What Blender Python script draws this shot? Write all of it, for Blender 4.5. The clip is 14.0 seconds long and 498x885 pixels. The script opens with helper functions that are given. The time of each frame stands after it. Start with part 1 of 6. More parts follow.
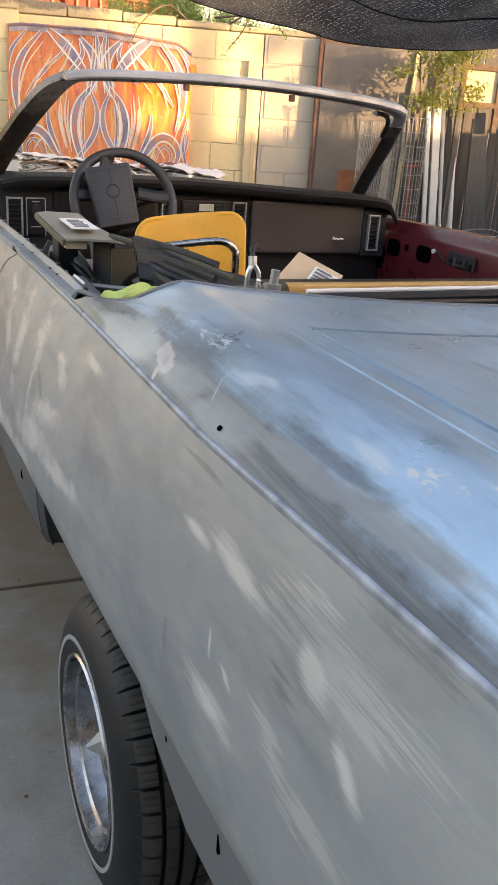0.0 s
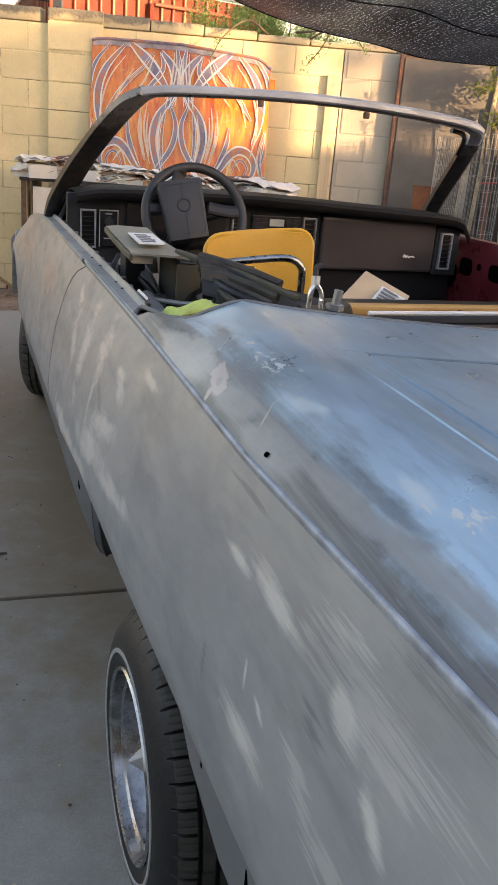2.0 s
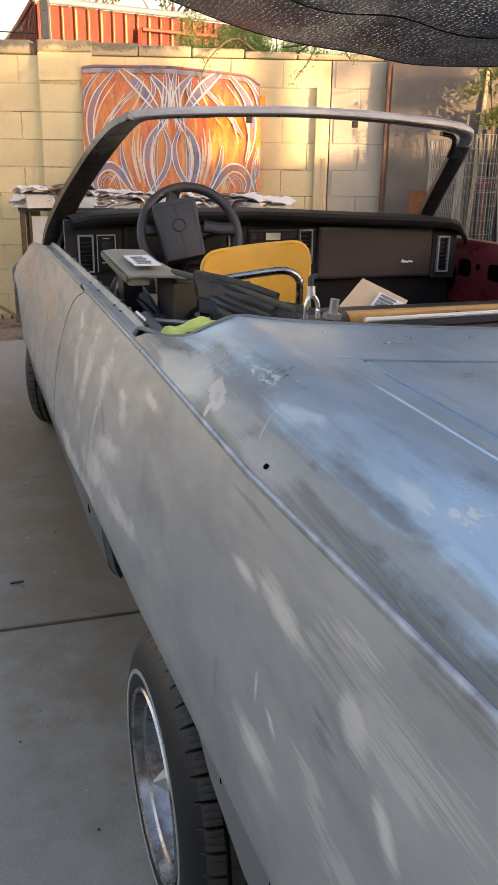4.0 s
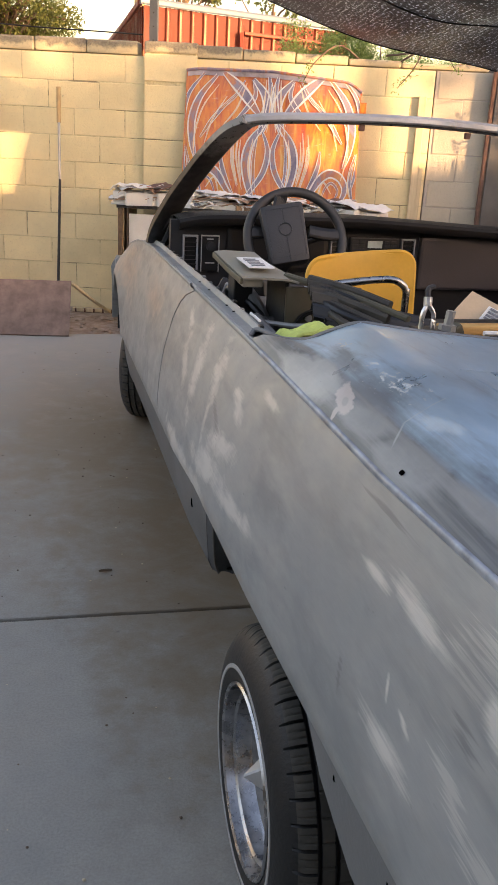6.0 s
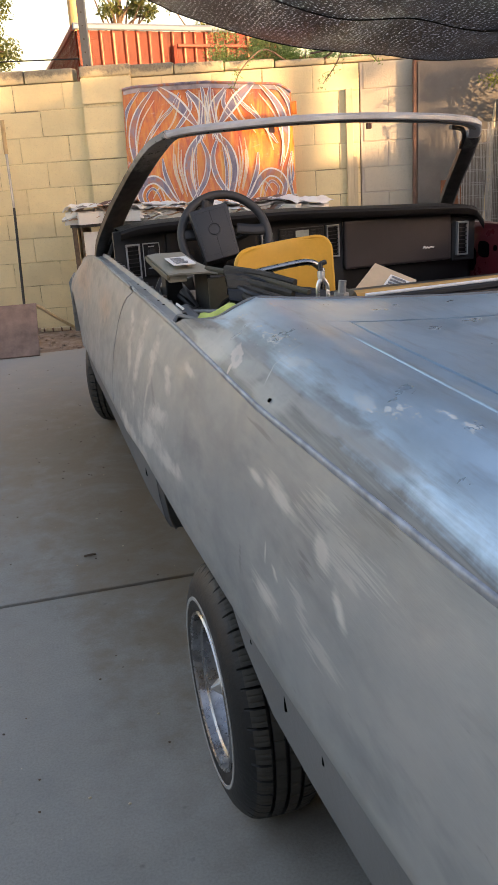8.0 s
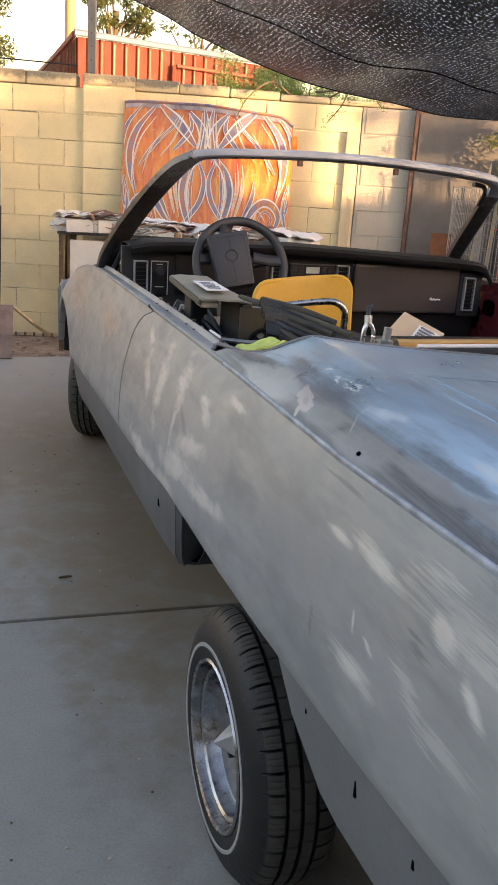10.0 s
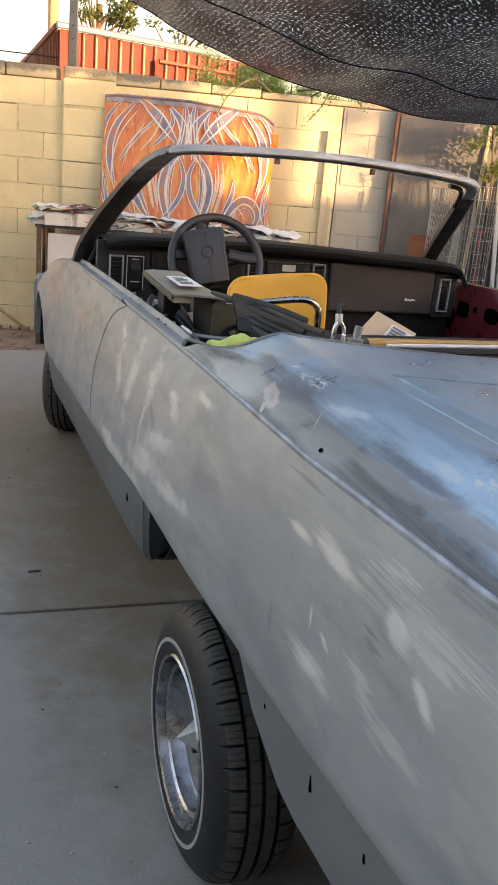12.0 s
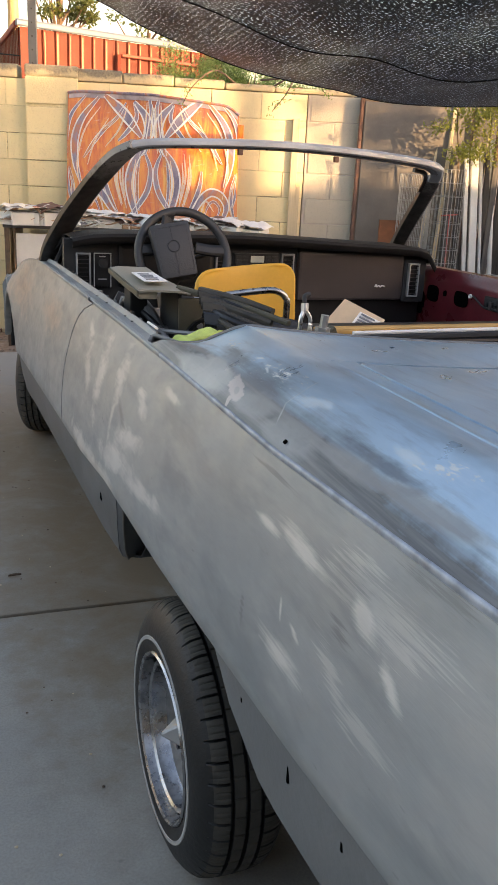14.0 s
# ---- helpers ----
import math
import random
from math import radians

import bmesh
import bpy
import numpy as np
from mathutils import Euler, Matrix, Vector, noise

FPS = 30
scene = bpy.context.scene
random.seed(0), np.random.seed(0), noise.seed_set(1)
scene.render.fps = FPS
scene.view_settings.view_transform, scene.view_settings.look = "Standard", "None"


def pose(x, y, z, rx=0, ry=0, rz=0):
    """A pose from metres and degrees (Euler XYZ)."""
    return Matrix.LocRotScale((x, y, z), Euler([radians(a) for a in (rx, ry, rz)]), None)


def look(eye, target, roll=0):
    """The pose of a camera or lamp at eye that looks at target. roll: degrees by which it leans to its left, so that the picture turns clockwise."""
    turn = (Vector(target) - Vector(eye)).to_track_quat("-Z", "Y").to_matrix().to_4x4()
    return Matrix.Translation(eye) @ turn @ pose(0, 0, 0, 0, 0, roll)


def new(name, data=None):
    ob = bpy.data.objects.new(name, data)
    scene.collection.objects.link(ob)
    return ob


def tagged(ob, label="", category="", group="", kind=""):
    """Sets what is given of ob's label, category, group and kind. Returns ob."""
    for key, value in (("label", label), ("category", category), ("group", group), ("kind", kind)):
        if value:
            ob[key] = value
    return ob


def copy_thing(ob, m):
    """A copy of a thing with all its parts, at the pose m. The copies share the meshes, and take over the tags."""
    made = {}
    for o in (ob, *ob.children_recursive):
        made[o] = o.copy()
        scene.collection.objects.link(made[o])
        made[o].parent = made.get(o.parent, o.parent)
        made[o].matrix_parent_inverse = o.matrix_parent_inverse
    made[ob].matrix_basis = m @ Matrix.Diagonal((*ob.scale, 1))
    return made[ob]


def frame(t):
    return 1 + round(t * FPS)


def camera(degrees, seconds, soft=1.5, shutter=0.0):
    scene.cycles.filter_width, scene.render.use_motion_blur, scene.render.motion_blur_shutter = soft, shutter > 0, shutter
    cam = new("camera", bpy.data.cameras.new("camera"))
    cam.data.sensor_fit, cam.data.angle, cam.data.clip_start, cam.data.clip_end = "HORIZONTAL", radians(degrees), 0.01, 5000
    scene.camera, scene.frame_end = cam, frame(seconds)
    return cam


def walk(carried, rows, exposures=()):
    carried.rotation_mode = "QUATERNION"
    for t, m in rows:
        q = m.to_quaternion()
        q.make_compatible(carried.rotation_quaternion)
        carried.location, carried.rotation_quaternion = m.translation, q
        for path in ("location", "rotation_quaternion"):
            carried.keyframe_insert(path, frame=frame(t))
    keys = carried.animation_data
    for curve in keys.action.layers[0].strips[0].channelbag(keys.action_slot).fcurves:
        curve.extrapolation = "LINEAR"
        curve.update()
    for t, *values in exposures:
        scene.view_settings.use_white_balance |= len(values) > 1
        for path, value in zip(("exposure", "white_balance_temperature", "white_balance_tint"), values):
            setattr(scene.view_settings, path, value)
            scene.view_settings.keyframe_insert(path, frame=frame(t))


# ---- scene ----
cam = camera(32.0, 14.0, soft=1.1)
METRES, EYE, TILT, LEAN, TURN = 0.92, 1.4, -18.0, 0.0, -11.0
PATH = [
    (0, (-0.053, -0.232, 1.378), (0.23, 1.615, 0.665), 4.2),
    (0.5, (-0.056, -0.246, 1.395), (0.124, 1.611, 0.673), 4.3),
    (1, (-0.045, -0.24, 1.401), (0.103, 1.62, 0.681), 5.0),
    (1.5, (-0.039, -0.224, 1.397), (0.103, 1.641, 0.688), 5.3),
    (2, (-0.031, -0.218, 1.392), (0.098, 1.651, 0.691), 4.8),
    (4.3, (-0.014, -0.226, 1.393), (0.079, 1.656, 0.723), 0.7),
    (4.5, (-0.017, -0.23, 1.395), (0.064, 1.653, 0.723), 0.6),
    (5, (-0.026, -0.236, 1.398), (-0.061, 1.651, 0.735), -0.6),
    (5.5, (-0.036, -0.223, 1.394), (-0.094, 1.664, 0.733), -0.4),
    (6, (-0.091, -0.244, 1.394), (-0.154, 1.64, 0.727), 3.0),
    (6.5, (-0.104, -0.292, 1.4), (-0.164, 1.595, 0.738), 3.8),
    (7, (-0.075, -0.331, 1.399), (-0.193, 1.551, 0.73), 3.2),
    (7.5, (0.006, -0.467, 1.403), (-0.119, 1.416, 0.739), 0.6),
    (8, (0.044, -0.558, 1.413), (0.001, 1.329, 0.752), -3.8),
    (8.5, (-0.054, -0.528, 1.428), (0.035, 1.362, 0.779), -1.0),
    (9, (-0.144, -0.475, 1.421), (-0.044, 1.423, 0.798), 1.3),
    (9.2, (-0.154, -0.45, 1.411), (-0.056, 1.452, 0.799), 2.3),
    (11.5, (-0.142, -0.464, 1.411), (-0.04, 1.441, 0.811), 4.7),
    (12, (-0.132, -0.458, 1.41), (0.009, 1.443, 0.805), 5.1),
    (12.5, (-0.126, -0.464, 1.41), (0.029, 1.435, 0.802), 5.0),
    (13, (-0.123, -0.469, 1.413), (0.048, 1.428, 0.803), 5.0),
    (13.5, (-0.116, -0.462, 1.412), (0.062, 1.433, 0.798), 4.5),
    (14, (-0.107, -0.455, 1.413), (0.075, 1.437, 0.793), 2.9),
]
walk(cam, [(t, look(eye, target, roll)) for t, eye, target, roll in PATH], [(0.0, 2.42, 7150, 29), (1.5, 2.15, 6950, 29), (2.2, 2.14, 6950, 29), (5.0, 2.14, 7150, 33), (6.5, 2.14, 7150, 33), (7.5, 1.98, 7000, 30), (9.0, 2.20, 7000, 31), (14.0, 2.19, 6950, 28)])

# ---------------------------------------------------------------- world, sun, light
world = bpy.data.worlds.new("world")
scene.world = world
world.use_nodes = True
wn = world.node_tree.nodes
sky = wn.new("ShaderNodeTexSky")
sky.sky_type = "NISHITA"
sky.sun_disc = False
SUN_EL, SUN_AZ = radians(7.5), radians(122.0)   # azimuth clockwise from +y
sky.sun_elevation, sky.sun_rotation = SUN_EL, SUN_AZ
sky.air_density, sky.dust_density = 1.2, 1.5
wn["Background"].inputs["Strength"].default_value = 0.15
world.node_tree.links.new(sky.outputs[0], wn["Background"].inputs[0])
sun_dir = Vector((math.sin(SUN_AZ) * math.cos(SUN_EL), math.cos(SUN_AZ) * math.cos(SUN_EL), math.sin(SUN_EL)))
sun_data = bpy.data.lights.new("sun", "SUN")
sun_data.energy, sun_data.angle, sun_data.color = 2.7, radians(0.6), (1.0, 0.71, 0.34)
sun = new("sun", sun_data)
sun.matrix_world = look(sun_dir * 30, (0, 0, 0))


# ---------------------------------------------------------------- node helpers
def material(name, base, rough=0.6, metal=0.0, spec=0.5):
    m = bpy.data.materials.new(name)
    m.use_nodes = True
    b = m.node_tree.nodes["Principled BSDF"]
    b.inputs["Base Color"].default_value = (*base, 1)
    b.inputs["Roughness"].default_value = rough
    b.inputs["Metallic"].default_value = metal
    b.inputs["Specular IOR Level"].default_value = spec
    return m, m.node_tree, b


def coords(nt, scale=(1, 1, 1), kind="Object", rot=(0, 0, 0)):
    tc, mp = nt.nodes.new("ShaderNodeTexCoord"), nt.nodes.new("ShaderNodeMapping")
    mp.inputs["Scale"].default_value = scale
    mp.inputs["Rotation"].default_value = rot
    nt.links.new(tc.outputs[kind], mp.inputs[0])
    return mp.outputs[0]


def noise_tex(nt, vec, scale=5.0, detail=4.0, rough=0.6, distort=0.0):
    n = nt.nodes.new("ShaderNodeTexNoise")
    n.inputs["Scale"].default_value, n.inputs["Detail"].default_value = scale, detail
    n.inputs["Roughness"].default_value, n.inputs["Distortion"].default_value = rough, distort
    nt.links.new(vec, n.inputs["Vector"])
    return n.outputs["Fac"]


def ramp(nt, fac, stops):
    r = nt.nodes.new("ShaderNodeValToRGB")
    el = r.color_ramp.elements
    while len(el) < len(stops):
        el.new(0.5)
    for e, (p, c) in zip(el, stops):
        e.position = p
        e.color = (*c, 1) if len(c) == 3 else c
    nt.links.new(fac, r.inputs[0])
    return r.outputs[0]


def g(v):
    return (v, v, v)


def mix(nt, fac, a, b, mode="MIX"):
    m = nt.nodes.new("ShaderNodeMix")
    m.data_type, m.blend_type = "RGBA", mode
    for sock, val in ((m.inputs[0], fac), (m.inputs[6], a), (m.inputs[7], b)):
        if isinstance(val, (int, float)):
            sock.default_value = val
        elif isinstance(val, tuple):
            sock.default_value = (*val, 1)
        else:
            nt.links.new(val, sock)
    return m.outputs[2]


def calc(nt, op, a, b=0.0):
    m = nt.nodes.new("ShaderNodeMath")
    m.operation = op
    for sock, val in zip(m.inputs, (a, b)):
        if isinstance(val, (int, float)):
            sock.default_value = val
        else:
            nt.links.new(val, sock)
    return m.outputs[0]


def bump(nt, b, height, strength=0.3, dist=0.01):
    n = nt.nodes.new("ShaderNodeBump")
    n.inputs["Strength"].default_value, n.inputs["Distance"].default_value = strength, dist
    nt.links.new(height, n.inputs["Height"])
    nt.links.new(n.outputs[0], b.inputs["Normal"])


def rand_of(nt, island=False):
    n = nt.nodes.new("ShaderNodeNewGeometry" if island else "ShaderNodeObjectInfo")
    return n.outputs["Random Per Island" if island else "Random"]


def worn(name, base, rough=0.6, metal=0.0, vary=0.25, scale=6.0, fine=80.0, relief=0.15, spec=0.5, island=False, per=0.0):
    """A surface with stains at one scale, grain at another and a little relief."""
    m, nt, b = material(name, base, rough, metal, spec)
    v = coords(nt)
    big, small = noise_tex(nt, v, scale, 5), noise_tex(nt, v, fine, 3)
    lo, hi = tuple(c * (1 - vary) for c in base), tuple(min(1, c * (1 + vary)) for c in base)
    col = ramp(nt, big, ((0.3, lo), (0.7, hi)))
    col = mix(nt, calc(nt, "MULTIPLY", small, 0.35), col, tuple(c * 0.6 for c in base))
    if per:
        k = calc(nt, "MULTIPLY_ADD", rand_of(nt, island), per)
        k.node.inputs[2].default_value = 1 - per / 2
        col = mix(nt, 1.0, col, k, "MULTIPLY")
    nt.links.new(col, b.inputs["Base Color"])
    rr = calc(nt, "MULTIPLY_ADD", big, 0.3)
    rr.node.inputs[2].default_value = max(0.02, rough - 0.15)
    nt.links.new(rr, b.inputs["Roughness"])
    bump(nt, b, small, relief, 0.004)
    return m


# ---------------------------------------------------------------- materials
def make_concrete():
    m, nt, b = material("concrete", (0.3, 0.29, 0.28), 0.75)
    v = coords(nt)
    big, mid, fine = noise_tex(nt, v, 1.1, 5, 0.65), noise_tex(nt, v, 7, 6, 0.7), noise_tex(nt, v, 160, 3)
    col = ramp(nt, big, ((0.3, (0.29, 0.282, 0.252)), (0.5, (0.36, 0.342, 0.292)), (0.7, (0.43, 0.392, 0.322))))
    col = mix(nt, 0.45, col, ramp(nt, mid, ((0.3, (0.27, 0.266, 0.243)), (0.7, (0.42, 0.406, 0.360)))), "MIX")
    col = mix(nt, ramp(nt, fine, ((0.35, g(0.25)), (0.6, g(0)))), col, (0.15, 0.14, 0.13))
    dots = noise_tex(nt, v, 22, 2, 0.5)
    col = mix(nt, ramp(nt, dots, ((0.7, g(0)), (0.78, g(0.5)))), col, (0.12, 0.11, 0.10))
    # brown beside and under the car: warm reflected light put into the colour
    car_bounce = spots(nt, [((-1.15, 3.0, 0), (0.60, 2.0, 1)), ((-0.6, 1.6, 0), (0.7, 1.4, 1))], calc(nt, "MULTIPLY", calc(nt, "SUBTRACT", mid, 0.5), 1.6), 0.7)
    col = mix(nt, calc(nt, "MULTIPLY", car_bounce, 0.7), col, (0.28, 0.20, 0.118))
    # darker brown along the flank: warm shade by the car, painted in
    car_shade = spots(nt, [((-0.85, 2.2, 0), (0.45, 2.4, 1))], calc(nt, "MULTIPLY", calc(nt, "SUBTRACT", mid, 0.5), 1.2), 0.9)
    col = mix(nt, calc(nt, "MULTIPLY", car_shade, 0.75), col, (0.20, 0.135, 0.07))
    # paler beige towards the wall: dust, and the wall's warm bounce painted in
    dust_bounce = spots(nt, [((-1.6, 4.9, 0), (2.6, 2.0, 1))], calc(nt, "MULTIPLY", calc(nt, "SUBTRACT", mid, 0.5), 1.2), 0.9)
    col = mix(nt, calc(nt, "MULTIPLY", dust_bounce, 0.55), col, (0.55, 0.49, 0.42))
    wash = ramp(nt, noise_tex(nt, coords(nt, (1, 1.2, 1)), 2.4, 6, 0.7, 0.8), ((0.50, g(0)), (0.70, g(0.22))))
    col = mix(nt, wash, col, (0.40, 0.40, 0.38))
    nt.links.new(col, b.inputs["Base Color"])
    nt.links.new(ramp(nt, mid, ((0.3, g(0.55)), (0.7, g(0.85)))), b.inputs["Roughness"])
    bump(nt, b, fine, 0.25, 0.003)
    return m


def make_dirt():
    m, nt, b = material("dirt", (0.3, 0.22, 0.16), 0.95, 0, 0.2)
    v = coords(nt)
    col = ramp(nt, noise_tex(nt, v, 9, 8, 0.75), ((0.3, (0.26, 0.18, 0.13)), (0.5, (0.42, 0.32, 0.25)), (0.7, (0.58, 0.48, 0.40))))
    nt.links.new(col, b.inputs["Base Color"])
    bump(nt, b, noise_tex(nt, v, 60, 5), 0.9, 0.02)
    return m


def make_block(name, tint, worn_c, dirt=False):
    m, nt, b = material(name, tint, 0.9, 0, 0.25)
    v = coords(nt, kind="Object")
    tc = nt.nodes.new("ShaderNodeNewGeometry")
    big = noise_tex(nt, tc.outputs["Position"], 1.7, 5, 0.65)
    fine = noise_tex(nt, tc.outputs["Position"], 60, 6, 0.7)
    col = ramp(nt, big, ((0.3, tuple(c * 0.84 for c in tint)), (0.7, tuple(min(1, c * 1.08) for c in tint))))
    k = calc(nt, "MULTIPLY_ADD", rand_of(nt), 0.09)
    k.node.inputs[2].default_value = 0.955
    col = mix(nt, 1.0, col, k, "MULTIPLY")
    col = mix(nt, ramp(nt, fine, ((0.30, g(0.45)), (0.46, g(0)))), col, worn_c)
    chips = ramp(nt, noise_tex(nt, tc.outputs["Position"], 14, 6, 0.75), ((0.68, g(0)), (0.73, g(0.5))))
    col = mix(nt, chips, col, tuple(k_ * 0.62 for k_ in worn_c))
    if dirt:
        # grey grime lying on the tops and running over the edge
        sep = nt.nodes.new("ShaderNodeSeparateXYZ")
        nt.links.new(tc.outputs["Position"], sep.inputs[0])
        ragged = calc(nt, "MULTIPLY", calc(nt, "SUBTRACT", noise_tex(nt, tc.outputs["Position"], 9, 6, 0.7), 0.5), 0.16)
        grime = ramp(nt, calc(nt, "ADD", calc(nt, "SUBTRACT", sep.outputs["Z"], 1.955), ragged), ((0.015, g(0)), (0.045, g(0.85))))
        col = mix(nt, grime, col, ramp(nt, fine, ((0.3, (0.10, 0.095, 0.085)), (0.7, (0.25, 0.235, 0.20)))))
    nt.links.new(col, b.inputs["Base Color"])
    bump(nt, b, fine, 0.55, 0.006)
    return m


def make_mortar():
    """Painted mortar, cracked here and there along the joints."""
    m, nt, b = material("mortar", (0.72, 0.60, 0.36), 0.95, 0, 0.2)
    p = nt.nodes.new("ShaderNodeNewGeometry").outputs["Position"]
    mp = nt.nodes.new("ShaderNodeMapping")
    mp.inputs["Scale"].default_value = (1.2, 1, 3.0)
    nt.links.new(p, mp.inputs[0])
    crack = ramp(nt, noise_tex(nt, mp.outputs[0], 2.2, 5, 0.65), ((0.53, g(0)), (0.60, g(0.7))))
    col = ramp(nt, noise_tex(nt, p, 30, 4), ((0.3, (0.56, 0.46, 0.27)), (0.7, (0.80, 0.68, 0.41))))
    nt.links.new(mix(nt, crack, col, (0.19, 0.155, 0.10)), b.inputs["Base Color"])
    bump(nt, b, noise_tex(nt, p, 90, 4), 0.8, 0.006)
    return m


def spots(nt, places, wobble, soft=0.35):
    """Mask of smears: each of places is (centre, radii) in the object's metres, with a ragged edge."""
    tc = nt.nodes.new("ShaderNodeTexCoord").outputs["Object"]
    out = None
    for centre, radii in places:
        s = nt.nodes.new("ShaderNodeVectorMath")
        s.operation = "SUBTRACT"
        nt.links.new(tc, s.inputs[0])
        s.inputs[1].default_value = centre
        d = nt.nodes.new("ShaderNodeVectorMath")
        d.operation = "DIVIDE"
        nt.links.new(s.outputs[0], d.inputs[0])
        d.inputs[1].default_value = radii
        ln = nt.nodes.new("ShaderNodeVectorMath")
        ln.operation = "LENGTH"
        nt.links.new(d.outputs[0], ln.inputs[0])
        r = calc(nt, "ADD", ln.outputs["Value"], wobble)
        m = calc(nt, "DIVIDE", calc(nt, "SUBTRACT", 1.0, r), soft)
        m.node.use_clamp = True
        out = m if out is None else calc(nt, "MAXIMUM", out, m)
    return out


def strokes(nt, segs, wobble, soft=0.5, top=False):
    """Mask of long smears: (a0, b0, a1, b1, half width) on the flank's (y, z), or on the top's (y, x)."""
    tc = nt.nodes.new("ShaderNodeTexCoord").outputs["Object"]
    out = None
    for a0, b0, a1, b1, w in segs:
        mp = nt.nodes.new("ShaderNodeMapping")
        mp.vector_type = "TEXTURE"
        half = math.hypot(a1 - a0, b1 - b0) / 2 + w
        ang = math.atan2(b1 - b0, a1 - a0)
        if top:
            mp.inputs["Location"].default_value = ((b0 + b1) / 2, (a0 + a1) / 2, 0)
            mp.inputs["Rotation"].default_value = (0, 0, -ang)
            mp.inputs["Scale"].default_value = (w, half, 50)
        else:
            mp.inputs["Location"].default_value = (-0.9, (a0 + a1) / 2, (b0 + b1) / 2)
            mp.inputs["Rotation"].default_value = (ang, 0, 0)
            mp.inputs["Scale"].default_value = (50, half, w)
        nt.links.new(tc, mp.inputs[0])
        ln = nt.nodes.new("ShaderNodeVectorMath")
        ln.operation = "LENGTH"
        nt.links.new(mp.outputs[0], ln.inputs[0])
        m = calc(nt, "DIVIDE", calc(nt, "SUBTRACT", 1.25, calc(nt, "ADD", ln.outputs["Value"], wobble)), soft)
        m.node.use_clamp = True
        out = m if out is None else calc(nt, "MAXIMUM", out, m)
    return out


def make_primer():
    """Sanded grey primer with pale filler smears, sanding scratches along the car and dull stains."""
    m, nt, b = material("sanded_primer", (0.36, 0.35, 0.34), 0.5)
    v = coords(nt)
    base = ramp(nt, noise_tex(nt, coords(nt, (1.5, 1.0, 2.2)), 2.6, 6, 0.68), ((0.3, (0.212, 0.226, 0.226)), (0.5, (0.258, 0.268, 0.262)), (0.7, (0.315, 0.316, 0.300))))
    scratch = noise_tex(nt, coords(nt, (30, 9, 300), rot=(0.07, 0, 0)), 1.0, 3, 0.65)
    ragged = noise_tex(nt, coords(nt, (1, 0.8, 1.6)), 15, 4, 0.6, 0.5)
    rag = calc(nt, "SUBTRACT", ragged, 0.5)
    scr = calc(nt, "SUBTRACT", scratch, 0.5)
    wob = calc(nt, "ADD", calc(nt, "MULTIPLY", scr, 1.3), calc(nt, "MULTIPLY", rag, 1.2))
    soft_wob = calc(nt, "ADD", calc(nt, "MULTIPLY", scr, 0.9), calc(nt, "MULTIPLY", rag, 2.2))
    rear = strokes(nt, ((-0.36, 0.958, -0.424, 0.958, 0.006), (-0.444, 0.972, -0.555, 0.966, 0.010), (-0.484, 0.846, -0.57, 0.845, 0.013), (-0.644, 0.972, -0.689, 0.958, 0.014),
                        (-0.727, 0.943, -0.765, 0.927, 0.008), (-0.495, 0.902, -0.506, 0.884, 0.004), (-0.534, 0.891, -0.56, 0.884, 0.004)), wob, 0.8)
    front = strokes(nt, ((1.032, 0.959, 0.948, 0.928, 0.018), (0.931, 0.891, 0.806, 0.844, 0.019), (0.748, 0.943, 0.671, 0.849, 0.034), (0.547, 0.96, 0.489, 0.899, 0.031), (0.338, 0.941, 0.256, 0.921, 0.017), (0.177, 0.985, 0.105, 0.981, 0.008),
                         (0.852, 0.717, 0.524, 0.723, 0.021), (0.524, 0.723, 0.344, 0.732, 0.018), (0.387, 0.845, 0.219, 0.866, 0.022), (0.477, 0.779, 0.248, 0.804, 0.023), (0.232, 0.79, 0.054, 0.812, 0.014), (0.483, 0.871, 0.459, 0.825, 0.016)), soft_wob, 0.8)
    faint = strokes(nt, ((-0.589, 0.978, -0.76, 0.988, 0.018), (-0.579, 1.0, -0.655, 1.008, 0.008), (-0.712, 0.966, -0.771, 0.976, 0.010), (-0.615, 0.906, -0.686, 0.873, 0.011), (-0.692, 0.877, -0.757, 0.879, 0.010)), calc(nt, "MULTIPLY", scr, 5.0), 0.8)
    filler = calc(nt, "MAXIMUM", calc(nt, "MULTIPLY", rear, 0.72), calc(nt, "MAXIMUM", calc(nt, "MULTIPLY", front, 0.62), calc(nt, "MULTIPLY", faint, 0.32)))
    wide = ramp(nt, noise_tex(nt, coords(nt, (3.0, 1.5, 4.0), rot=(0.5, 0, 0)), 3.0, 4, 0.55, 0.6), ((0.50, g(0)), (0.72, g(0.4))))
    col = mix(nt, wide, base, (0.37, 0.355, 0.325))
    col = mix(nt, filler, col, (0.64, 0.61, 0.55))
    dull = ramp(nt, noise_tex(nt, coords(nt, (4, 1.6, 7)), 2.3, 4, 0.55, 0.4), ((0.47, g(0)), (0.66, g(0.75))))
    col = mix(nt, calc(nt, "MULTIPLY", dull, calc(nt, "SUBTRACT", 1.0, filler)), col, (0.160, 0.175, 0.178))
    rust = spots(nt, [((-0.93, 2.62, 0.82), (0.5, 0.07, 0.13)), ((-0.93, 2.75, 0.80), (0.5, 0.45, 0.12)), ((-0.9, 3.2, 0.85), (0.5, 0.15, 0.06)), ((-0.9, 1.75, 0.86), (0.5, 0.35, 0.07))], calc(nt, "MULTIPLY", rag, 2.0), 0.9)
    col = mix(nt, calc(nt, "MULTIPLY", rust, 0.55), col, (0.42, 0.27, 0.18))
